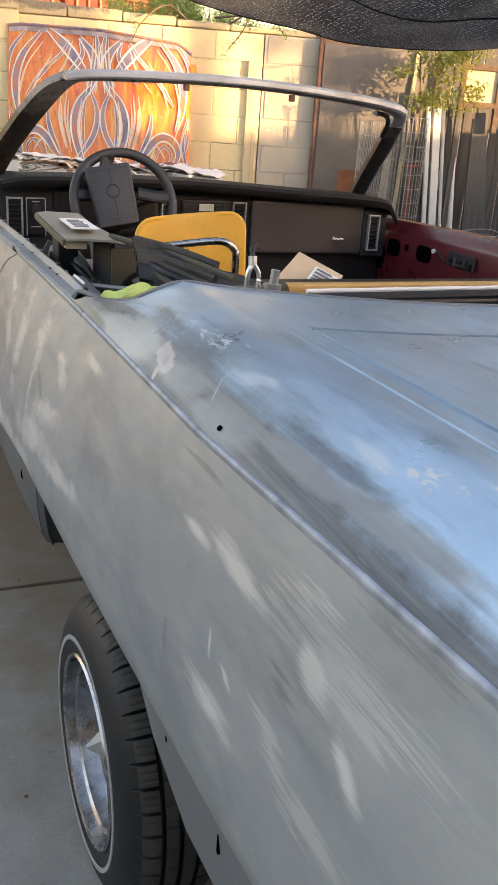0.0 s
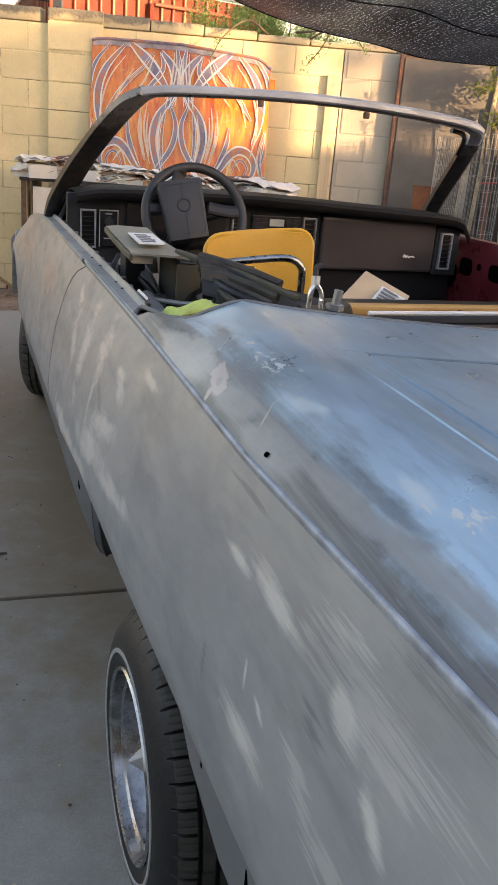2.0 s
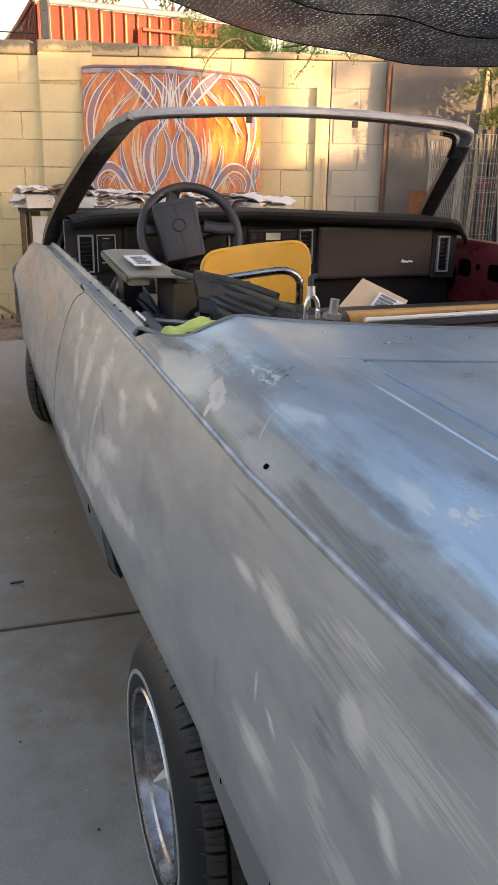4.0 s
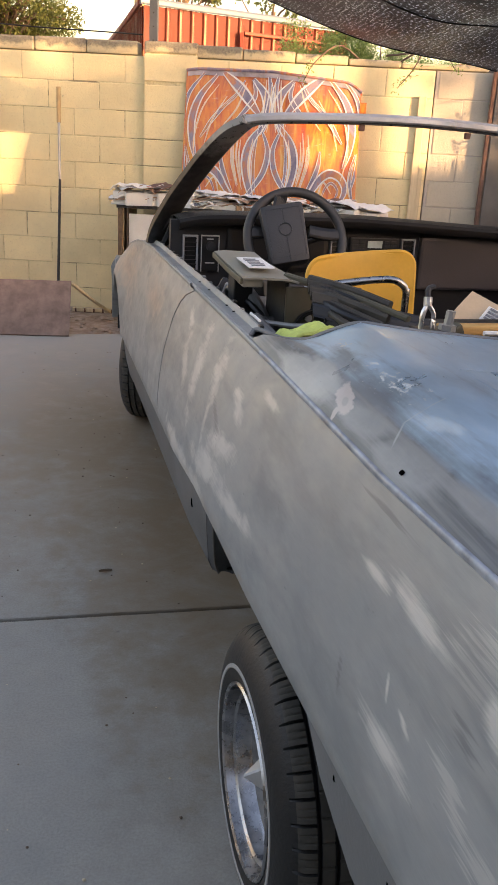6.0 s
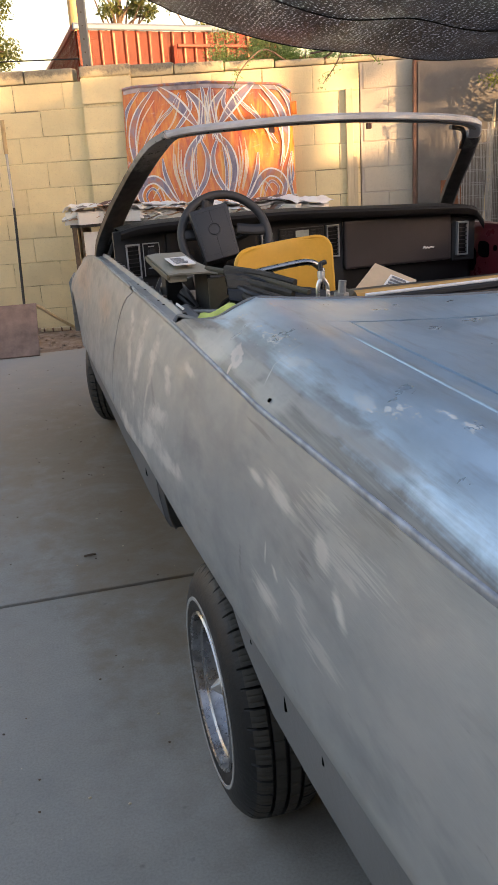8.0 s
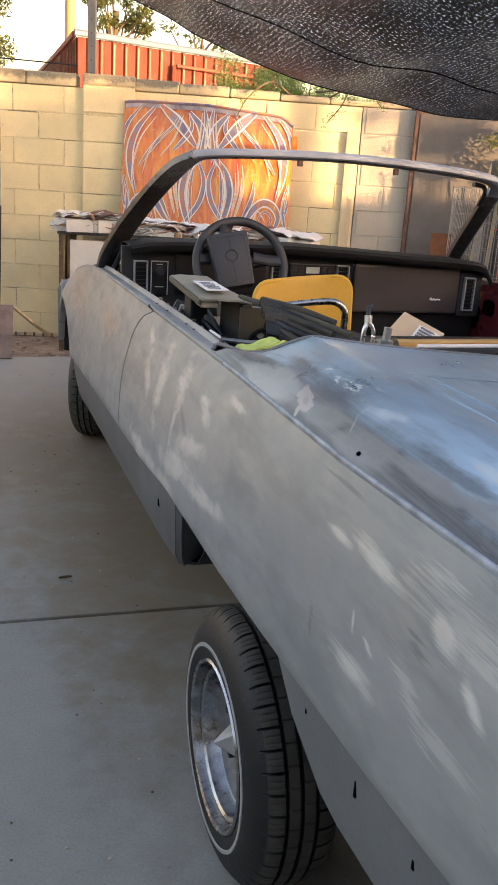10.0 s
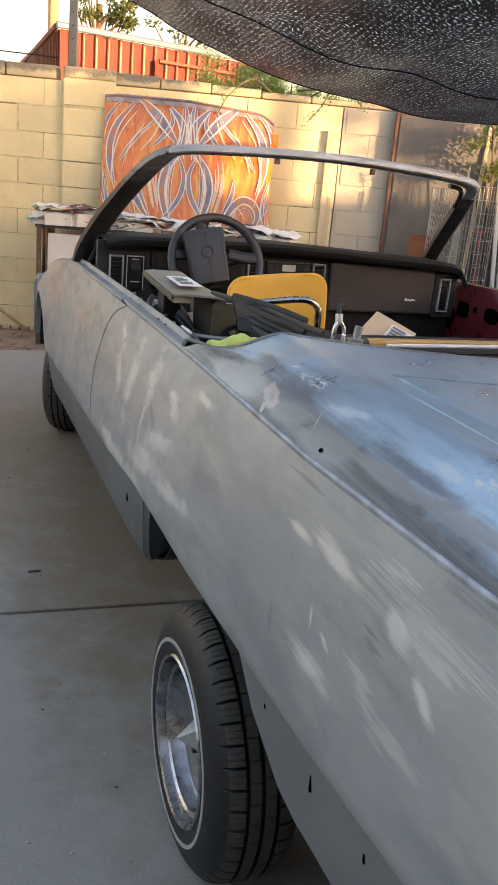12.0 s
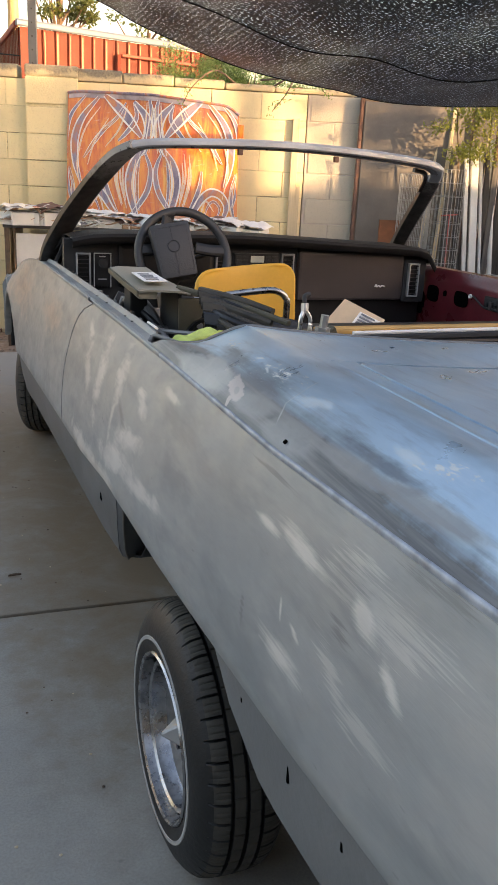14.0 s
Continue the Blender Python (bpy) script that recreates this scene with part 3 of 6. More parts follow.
M_LEAF_BUSH = make_leaf("leaf_bush", (0.07, 0.12, 0.03), (0.20, 0.30, 0.09))
M_LEAF_VINE = make_leaf("leaf_vine", (0.07, 0.10, 0.02), (0.28, 0.30, 0.06))
M_STUCCO = worn("stucco", (0.36, 0.28, 0.21), 0.95, vary=0.1)
M_SCREEN = worn("screen_pale", (0.55, 0.58, 0.52), 0.3, vary=0.1)


# ---------------------------------------------------------------- mesh helpers
def finish(name, bm, mat, smooth=False, angle=40):
    bmesh.ops.recalc_face_normals(bm, faces=bm.faces)
    me = bpy.data.meshes.new(name)
    bm.to_mesh(me)
    bm.free()
    for mt in (mat if isinstance(mat, (list, tuple)) else [mat]):
        me.materials.append(mt)
    if smooth:
        me.polygons.foreach_set("use_smooth", [True] * len(me.polygons))
        me.set_sharp_from_angle(angle=radians(angle))
    return me


def part(name, bm, mat, parent=None, label="", smooth=False, angle=40):
    ob = new(name, finish(name, bm, mat, smooth, angle))
    ob.parent = parent
    return tagged(ob, label)


def thing(name, place=(0, 0, 0), turn=0.0, label="", category="", group="", kind=""):
    ob = new(name)
    ob.matrix_basis = pose(*place, 0, 0, turn)
    ob.empty_display_size = 0.05
    return tagged(ob, label, category, group, kind)


def box(bm, x0, x1, y0, y1, z0, z1, bev=0.0, m=None):
    r = bmesh.ops.create_cube(bm, size=1)
    vs = r["verts"]
    for v in vs:
        v.co = Vector(((x0 + x1) / 2 + v.co.x * (x1 - x0), (y0 + y1) / 2 + v.co.y * (y1 - y0), (z0 + z1) / 2 + v.co.z * (z1 - z0)))
    if bev:
        es = list({e for v in vs for e in v.link_edges})
        vs = list({v for f in bmesh.ops.bevel(bm, geom=es, offset=bev, segments=2, affect="EDGES", profile=0.6)["faces"] for v in f.verts} | {v for v in vs if v.is_valid})
    if m is not None:
        bmesh.ops.transform(bm, matrix=m, verts=vs)
    return vs


def boxed(*a, **k):
    bm = bmesh.new()
    box(bm, *a, **k)
    return bm


def tube(bm, pts, r, n=10, caps=True, r1=None, flat=1.0):
    """A round bar through the points; r to r1 along it."""
    pts = [Vector(p) for p in pts]
    rings = []
    side = None
    for i, p in enumerate(pts):
        d = (pts[min(i + 1, len(pts) - 1)] - pts[max(i - 1, 0)]).normalized()
        if side is None:
            side = d.cross(Vector((0, 0, 1)) if abs(d.z) < 0.9 else Vector((1, 0, 0))).normalized()
        side = (side - d * side.dot(d)).normalized()
        up = d.cross(side)
        k = i / max(1, len(pts) - 1)
        rr = r + ((r1 if r1 is not None else r) - r) * k
        rings.append([bm.verts.new(p + rr * (math.cos(a) * side + flat * math.sin(a) * up)) for a in [2 * math.pi * j / n for j in range(n)]])
    for a, b in zip(rings, rings[1:]):
        for j in range(n):
            bm.faces.new((a[j], a[(j + 1) % n], b[(j + 1) % n], b[j]))
    if caps:
        bm.faces.new(rings[0])
        bm.faces.new(rings[-1][::-1])
    return bm


def tubed(*a, **k):
    return tube(bmesh.new(), *a, **k)


def curve(ctrl, n=24):
    """Points of a Catmull-Rom curve through ctrl."""
    c = [Vector(p) for p in ctrl]
    c = [2 * c[0] - c[1]] + c + [2 * c[-1] - c[-2]]
    out = []
    segs = len(c) - 3
    for i in range(n + 1):
        t = i / n * segs
        k = min(int(t), segs - 1)
        u = t - k
        p0, p1, p2, p3 = c[k:k + 4]
        out.append(0.5 * ((2 * p1) + (p2 - p0) * u + (2 * p0 - 5 * p1 + 4 * p2 - p3) * u * u + (3 * p1 - p0 - 3 * p2 + p3) * u ** 3))
    return out


def grid(bm, rows, closed=False, uv=False):
    vs = [[bm.verts.new(p) for p in r] for r in rows]
    fs = []
    for a, b in zip(vs, vs[1:]):
        n = len(a)
        for j in range(n if closed else n - 1):
            fs.append(bm.faces.new((a[j], a[(j + 1) % n], b[(j + 1) % n], b[j])))
    return vs, fs


def sheet(rows, thick=0.004, **k):
    """A curved sheet of real thickness."""
    bm = bmesh.new()
    grid(bm, rows, **k)
    bmesh.ops.recalc_face_normals(bm, faces=bm.faces)
    bmesh.ops.solidify(bm, geom=bm.faces[:], thickness=thick)
    return bm


def lathe_x(profile, n=64, dent=None):
    """Turn (x, r) round the x axis; dent(i, j, x, r) gives another radius."""
    bm = bmesh.new()
    rows = []
    for i in range(n):
        a = 2 * math.pi * i / n
        row = []
        for j, (x, r) in enumerate(profile):
            rr = dent(i, j, x, r) if dent else r
            row.append(Vector((x, rr * math.cos(a), rr * math.sin(a))))
        rows.append(row)
    grid(bm, rows + [rows[0]])
    bmesh.ops.remove_doubles(bm, verts=bm.verts[:], dist=1e-5)
    return bm


def lerp(a, b, t):
    return a + (b - a) * t


def pick(table, v):
    """Piecewise-linear value of table [(v, value), ...]."""
    if v <= table[0][0]:
        return table[0][1]
    for (a, x), (b, y) in zip(table, table[1:]):
        if v <= b:
            return lerp(x, y, (v - a) / (b - a))
    return table[-1][1]


def leaves(bm, centre, radius, n, size, rng, squash=1.0, droop=0.0):
    c = Vector(centre)
    for _ in range(n):
        d = Vector((rng.gauss(0, 1), rng.gauss(0, 1), rng.gauss(0, 1)))
        d = d.normalized() * radius * rng.random() ** 0.5
        d.z *= squash
        p = c + d - Vector((0, 0, droop * rng.random()))
        q = Euler((rng.uniform(-1.2, 1.2), rng.uniform(-1.2, 1.2), rng.uniform(0, 6.28))).to_matrix()
        s = size * rng.uniform(0.6, 1.4)
        vs = [bm.verts.new(p + q @ Vector(o) * s) for o in ((-0.5, 0, 0), (0, -0.22, 0.06), (0.5, 0, 0), (0, 0.22, 0.06))]
        bm.faces.new(vs)


# ---------------------------------------------------------------- the setting
CAR_TURN = 14.0
CAR_AT = Vector((-0.04 + 0.83 * math.cos(radians(14)), 0.98 + 0.83 * math.sin(radians(14)), 0))
CAR = pose(CAR_AT.x, CAR_AT.y, 0, 0, 0, CAR_TURN)      # x right, y ahead, z up
WALL_Y = 7.05

# earth reaches the horizon
bm = bmesh.new()
N = 40
rows = []
for i in range(N + 1):
    y = lerp(-1, 1, i / N)
    rows.append([Vector((500 * lerp(-1, 1, j / N) ** 3, 6.4 + 500 * y ** 3, -0.06)) for j in range(N + 1)])
grid(bm, rows)
ground = part("ground", bm, M_DIRT)
tagged(ground, "bare brown dirt and gravel behind the slab", "ground", kind="structure")

# slab of concrete, in bays with tooled joints, square to the car
slab = thing("floor", label="grey concrete slab with tooled joints and stains", category="floor", kind="structure")
slab.matrix_basis = CAR.copy()
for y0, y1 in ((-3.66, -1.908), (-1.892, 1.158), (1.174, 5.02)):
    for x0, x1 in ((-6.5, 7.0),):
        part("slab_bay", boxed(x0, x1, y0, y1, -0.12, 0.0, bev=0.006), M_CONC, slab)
part("joint_filler", boxed(-6.5, 7.0, 1.155, 1.178, -0.13, -0.011), M_UNDER, slab)

# painted block wall and its bare right end
def make_wall(name, x0, x1, courses, mat, mortar, label, start, top, depth=0.19):
    w = thing(name, (0, WALL_Y, 0), label=label, category="wall", kind="structure")
    part("mortar_bed", boxed(x0 + 0.003, x1 - 0.003, 0.0045, depth, -0.3, top - 0.008), mortar, w)
    shapes = {}
    for c in range(courses):
        z1 = 1.929 - 0.2025 * c
        z0 = z1 - 0.2025
        off = start + (0.203 if c % 2 else 0.0)
        k = math.floor((x0 - off) / 0.4064)
        while off + k * 0.4064 < x1 - 0.02:
            a, b = max(x0, off + k * 0.4064), min(x1, off + (k + 1) * 0.4064)
            k += 1
            if b - a < 0.03:
                continue
            key = round(b - a, 3)
            if key not in shapes:
                bb = boxed(0.003, b - a - 0.003, 0, 0.05, 0.003, 0.1995, bev=0.005)
                shapes[key] = finish("block", bb, mat)
            ob = new("block", shapes[key])
            ob.parent = w
            ob.location = (a, random.uniform(-0.004, 0.003), z0 + random.uniform(-0.003, 0.002))
            ob.rotation_euler = (0, random.uniform(-0.004, 0.004), random.uniform(-0.006, 0.006))
    return w

# ---- things before the wall ----
def pilaster():
    p = thing("pilaster", (-1.09, WALL_Y - 0.002, 0), label="cream painted block pilaster in the wall", category="pilaster", kind="structure")
    part("mortar_bed", boxed(-0.198, 0.198, -0.034, 0, -0.3, 2.02), M_MORTAR, p)
    for c in range(11):
        z1 = 1.929 - 0.2025 * c + (0.02 if c == 0 else 0)
        part("block", boxed(-0.205, 0.205, -0.045, -0.01, z1 - 0.2025 + 0.004 - (0.0), z1 - 0.004, bev=0.005), M_BLOCK, p)
    part("cap_block", boxed(-0.206, 0.206, -0.047, 0.21, 1.953, 2.036, bev=0.014), M_CAPBLOCK, p)

pilaster()


def wall_caps():
    w = thing("wall_cap", (0, WALL_Y, 0), label="row of thin cap blocks on the wall", category="wall cap", kind="structure")
    x = -4.6
    while x < 1.36:
        n = min(0.4064, 1.36 - x)
        if not (-1.32 < x + n / 2 < -0.86):
            top = 2.035 if x < -1.1 else max(1.975, 2.025 - 0.035 * (x + 0.9))
            part("cap_block", boxed(x + 0.004, x + n - 0.004, -0.004, 0.19, 1.934, top + random.uniform(-0.004, 0.004), bev=0.014), M_CAPBLOCK, w)
        x += 0.4064


wall_caps()

post = thing("wooden_post", (0.885, WALL_Y - 0.018, -0.06), label="pale weathered wooden post against the block wall", category="post")
part("board", boxed(-0.045, 0.012, -0.016, 0.012, 0, 1.80, bev=0.004), M_PALEWOOD, post)
part("split_strip", boxed(0.0125, 0.042, -0.012, 0.012, 0, 1.27, bev=0.003), M_PALEWOOD, post)

sheet_ob = thing("metal_sheet", (1.73, WALL_Y - 0.05, -0.06), label="tall rusty brown sheet leaning on the wall", category="sheet")
part("sheet_panel", boxed(-0.335, 0.6, -0.02, 0.012, 0, 2.02, bev=0.004), M_RUSTBOARD, sheet_ob)
part("lower_sheet", boxed(-0.315, 0.58, -0.034, -0.022, 0, 1.96, bev=0.003), M_GREYBOARD, sheet_ob, "dull grey lower sheet")
part("edge_strip", boxed(-0.35, -0.325, -0.03, 0.015, 0, 2.0, bev=0.004), M_RUST, sheet_ob)

# fence of weathered planks to the right of the wall
fence = thing("plank_fence", (0, 7.2, -0.06), label="weathered grey plank fence with uneven boards", category="fence")
x = 1.35
while x < 6.0:
    w = random.uniform(0.10, 0.16)
    h = random.uniform(2.25, 2.4)
    part("plank", boxed(x, x + w - 0.012, random.uniform(-0.012, 0.0), 0.02, 0, h, bev=0.004), M_GREYWOOD, fence)
    x += w
part("rail", boxed(1.3, 6.0, 0.021, 0.07, 0.5, 0.59), M_GREYWOOD, fence)
part("rail", boxed(1.3, 6.0, 0.021, 0.07, 1.5, 1.59), M_GREYWOOD, fence)

# unseen house added behind the camera so that its shade lies over the yard
house = thing("house", label="unseen plain stucco house added behind the yard for its shade", category="house")
house.matrix_basis = CAR @ pose(0, -3.7, -0.06)
part("wall", boxed(-18, 9.20, -5, 0, 0, 2.48), M_STUCCO, house)
part("wall", boxed(9.202, 26, -5, 0, 0, 2.68), M_STUCCO, house)
part("roof", boxed(-18.4, 9.20, -5.4, 0.30, 2.482, 2.71, bev=0.02), M_RUST, house)
part("roof", boxed(9.202, 26.4, -5.4, 0.30, 2.682, 2.915, bev=0.02), M_RUST, house)
# raised front and pipe added out of view to shape the wall's sun patches
bm = bmesh.new()
outline = ((8.02, 2.712), (8.17, 3.50), (8.90, 3.80), (9.47, 4.05), (9.47, 2.917), (9.21, 2.917), (9.19, 2.712))
fronts = [[bm.verts.new((x_, y_, z_)) for x_, z_ in outline] for y_ in (0.28, 0.14)]
bm.faces.new(fronts[0])
bm.faces.new(fronts[1][::-1])
for k in range(len(outline)):
    bm.faces.new((fronts[0][k], fronts[1][k], fronts[1][(k + 1) % len(outline)], fronts[0][(k + 1) % len(outline)]))
part("shade_parapet", bm, M_STUCCO, house)
part("shade_flue", boxed(10.02, 10.16, 0.14, 0.26, 2.917, 4.10, bev=0.01), M_GALV, house)
part("door", boxed(-2.6, -1.7, 0.002, 0.04, 0.06, 2.1, bev=0.01), M_GREYWOOD, house)
# fence added out of view to cut the sky light from the right
east = thing("yard_fence", (4.7, 0, -0.06), label="unseen tall weathered plank fence added along the yard", category="fence")
for i in range(90):
    part("plank", boxed(0, 0.02, -6.0 + i * 0.145, -6.0 + i * 0.145 + 0.135, 0, 1.7 + random.uniform(-0.03, 0.03)), M_GREYWOOD, east)
# wall added out of view on the left, grey to limit warm bounce
side_wall = tagged(part("wall_west", boxed(-6.6, -6.4, -7, 7, -0.1, 1.7), M_GREYBLOCK), "unseen bare grey block wall added beside the yard", "wall", kind="structure")


# ---------------------------------------------------------------- the car
car = thing("convertible_car", label="stripped convertible car in sanded grey primer, body raised on small wheels", category="car")
car.matrix_basis = CAR.copy()

CRU = ((-1.4, -0.775), (-0.9, -0.807), (-0.3, -0.834), (0.3, -0.840), (1.2, -0.855), (2.3, -0.865), (3.2, -0.89), (4.0, -0.86))
CRZ = ((-1.4, 1.066), (-0.9, 1.055), (-0.33, 1.038), (0.25, 1.028), (0.86, 1.014), (1.2, 1.004), (2.3, 0.965), (2.6, 0.95), (2.85, 0.925), (3.1, 0.885), (3.4, 0.825), (3.7, 0.76), (4.0, 0.70))


def crease(v):
    return pick(CRU, v), pick(CRZ, v)


def low(v):
    lu = pick(((-1.4, -0.852), (-0.9, -0.882), (-0.6, -0.896), (-0.4, -0.902), (-0.2, -0.910), (0.0, -0.922), (0.3, -0.938), (0.7, -0.952), (1.5, -0.953), (2.6, -0.955), (3.2, -0.968), (3.6, -0.96), (4.1, -0.90)), v)
    return lu, (0.765 - 0.095 * v if v > 0.4 else pick(((-1.4, 0.83), (-0.9, 0.785), (-0.6, 0.757), (-0.4, 0.740), (-0.2, 0.727), (0.0, 0.724), (0.2, 0.727), (0.4, 0.727)), v))


def side_point(v, w, bottom=None):
    """A point of the flank, w from 0 at the crease to 1 at the lower edge."""
    (cu, cz), (lu, lz) = crease(v), low(v)
    if bottom is not None:
        lz = bottom
    u = lerp(cu, lu, 1 - (1 - w) ** pick(((-0.6, 2.1), (0.6, 1.55)), v))
    return Vector((u, v, lerp(cz - 0.010, lz, w)))


def gap_v(w):
    return pick(((0, 1.12), (0.05, 1.19), (0.12, 1.235), (0.25, 1.26), (0.55, 1.22), (1, 1.08)), w)


def flank_rows(vs_of, ws, bottom_of=None, extra=True):
    rows = []
    for w in ws:
        rows.append([side_point(v, w, bottom_of(v) if bottom_of else None) for v in vs_of(w)])
    if extra:                                   # lower edge rolled inwards
        last = rows[-1]
        rows.append([p + Vector((0.006, 0, -0.008)) for p in last])
        rows.append([p + Vector((0.035, 0, -0.004)) for p in last])
    return rows


def mirror(rows):
    return [[Vector((-p.x, p.y, p.z)) for p in r] for r in rows]


WS = [i / 14 for i in range(15)]
rear_rows = flank_rows(lambda w: [lerp(-1.32, gap_v(w) - 0.006, k / 44) for k in range(45)], WS)
part("quarter_panel", sheet(rear_rows, 0.003), M_PRIMER, car, "sanded grey primer with pale filler smears", True, 50)
part("quarter_panel", sheet(mirror(rear_rows), 0.003), M_PRIMER, car, "sanded grey primer", True, 50)


def front_bottom(v):
    z = 0.765 - 0.095 * v
    d = v - 3.16
    if abs(d) < 0.42:
        z = max(z, 0.30 + math.sqrt(0.42 ** 2 - d * d))
    elif v > 3.5:
        z = 0.70
    return z


front_rows = flank_rows(lambda w: [lerp(gap_v(w) + 0.006, 4.0, k / 60) for k in range(61)], WS, front_bottom)
part("front_fender", sheet(front_rows, 0.003), M_PRIMER, car, "grey primer door and fender skin", True, 50)
part("front_fender", sheet(mirror(front_rows), 0.003), M_MAROON, car, "old maroon paint", True, 50)
# dark strip seen through the shut line
part("shut_line", sheet([[side_point(gap_v(w) + d, w) + Vector((0.012, 0, 0)) for d in (-0.02, 0.02)] for w in WS], 0.003), M_UNDER, car)

# crease moulding along the shoulder
def rib_rows(v0, v1, n=60):
    rows = []
    prof = ((0.016, 0.001), (0.010, 0.0035), (0.003, 0.0045), (-0.002, 0.002), (-0.0042, -0.004), (-0.0032, -0.010), (-0.0014, -0.018))
    for i in range(n + 1):
        v = lerp(v0, v1, i / n)
        cu, cz = crease(v)
        rows.append([Vector((cu + (a - 0.003) * 0.42 + 0.003 - 0.001, v, cz - 0.004 + (b + 0.004) * 0.46)) for a, b in prof])
    return rows


part("crease_moulding", sheet(rib_rows(-1.32, 0.34), 0.003), M_BARE, car, "bare steel body crease", True, 60)
part("crease_moulding", sheet(rib_rows(0.343, 1.12), 0.003), M_PRIMER, car, "", True, 60)
part("crease_moulding", sheet(rib_rows(1.20, 4.0), 0.003), M_PRIMER, car, "", True, 60)

# shoulder and rear deck
def deck_z(u, v):
    a = abs(u)
    z = 1.074 + 0.070 * min(a, 0.70) ** 2 - 0.012 * v
    if a > 0.70:
        cu, cz = crease(v)
        k = min(1, (a - 0.70) / (abs(cu) - 0.001 - 0.70))
        z = lerp(z, cz - 0.004, k ** 1.9)
    return z


END = ((0.0, 0.115), (0.25, 0.135), (0.5, 0.165), (0.62, 0.18), (0.70, 0.205), (0.735, 0.25), (0.765, 0.31), (0.79, 0.38), (0.82, 0.47))
ENDZ = ((0.70, 0.0), (0.735, -0.018), (0.765, -0.036), (0.79, -0.03), (0.82, -0.006))


def deck_point(a, v):
    z = deck_z(a, v)
    e = pick(END, a)
    k = max(0.0, min(1.0, (v - (e - 0.34)) / 0.34))
    return z + (pick(ENDZ, a) * k * k if a > 0.70 else 0.0)


def shoulder(sign):
    cols = [0.655, 0.67, 0.685, 0.70, 0.715, 0.73, 0.745, 0.76, 0.775, 0.79, 0.80, 0.81, 0.818]
    rows = []
    for i in range(41):
        k = i / 40
        row = []
        for a in cols:
            v = lerp(-1.32, pick(END, a), k ** 0.75)
            aa = a if a <= 0.70 else 0.70 + (a - 0.70) / 0.118 * (abs(crease(v)[0]) - 0.001 - 0.70)
            row.append(Vector((sign * aa, v, deck_point(aa, v))))
        rows.append(row)
    rows.append([p + Vector((0, 0.006, -0.008)) for p in rows[-1]])
    rows.append([p + Vector((0, -0.004, -0.035)) for p in rows[-1]])
    return rows


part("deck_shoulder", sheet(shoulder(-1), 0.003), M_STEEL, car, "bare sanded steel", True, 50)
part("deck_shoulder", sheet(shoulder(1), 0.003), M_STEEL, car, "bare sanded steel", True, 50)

pipe = [Vector((-a_, pick(END, a_) + 0.001, deck_point(a_, pick(END, a_)) - 0.001)) for a_ in (0.832, 0.82, 0.805, 0.79, 0.775, 0.76, 0.745, 0.73, 0.71, 0.69, 0.66, 0.62, 0.56, 0.5, 0.4, 0.25, 0.0)]
part("edge_hem", tubed(curve(pipe, 60), 0.0048, 8), M_ROCKER, car, "rolled steel hem along the deck edge", True)
hip_line = curve(pipe[:9], 24)
part("hip_flange", sheet([[p + Vector(d) * (1 - 0.9 * (i / 24) ** 2) for i, p in enumerate(hip_line)] for d in ((0.0, 0.003, 0.000), (0.003, 0.012, -0.005), (0.006, 0.020, -0.008), (0.008, 0.024, -0.007), (0.010, 0.027, -0.035))], 0.002), M_SILL, car, "grey flange round the hip", True, 40)
# ridge beside the lid, trough and front deck strip
def strip_rows(pairs, v0, v1, n=30, sign=-1):
    return [[Vector((sign * a, v, deck_z(a, v) + dz * min(1.0, (v1 - v) * 5))) for a, dz in pairs] for v in [lerp(v0, v1, i / n) for i in range(n + 1)]]


RIDGE = ((0.6562, 0.0), (0.6548, 0.0017), (0.6522, 0.0020), (0.6495, -0.0004), (0.636, -0.0015), (0.624, -0.0010), (0.614, 0.0), (0.6100, -0.004))
for s in (-1, 1):
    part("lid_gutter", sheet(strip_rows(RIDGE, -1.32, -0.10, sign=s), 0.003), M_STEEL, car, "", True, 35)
rows = []
for i in range(9):
    k = i / 8
    rows.append([Vector((u, lerp(-0.098, pick(END, abs(u)), k), deck_z(u, lerp(-0.098, pick(END, abs(u)), k)))) for u in [lerp(-0.656, 0.656, j / 40) for j in range(41)]])
rows.append([p + Vector((0, 0.006, -0.008)) for p in rows[-1]])
rows.append([p + Vector((0, -0.004, -0.04)) for p in rows[-1]])
# dark strip lining the lid gap, standing in for the shade in it
groove = [[p + Vector((0, -0.0005 - d, dz)) for p in rows[0]] for d, dz in ((0.0, -0.004), (0.003, -0.016), (0.017, -0.016))]
part("lid_groove", sheet(groove, 0.002), M_SILL, car)
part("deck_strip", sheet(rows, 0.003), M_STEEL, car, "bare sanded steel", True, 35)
rows = []
for i in range(25):
    v = lerp(-1.30, -0.116, i / 24)
    rows.append([Vector((u, v, deck_z(u, v) + 0.001)) for u in [lerp(-0.6085, 0.6085, j / 30) for j in range(31)]])
rows.append([p + Vector((0, 0.003, -0.003)) for p in rows[-1]])
rows.append([p + Vector((0, 0.001, -0.012)) for p in rows[-1]])
lid_bm = sheet(rows, 0.012)
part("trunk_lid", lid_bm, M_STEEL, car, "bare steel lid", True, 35)

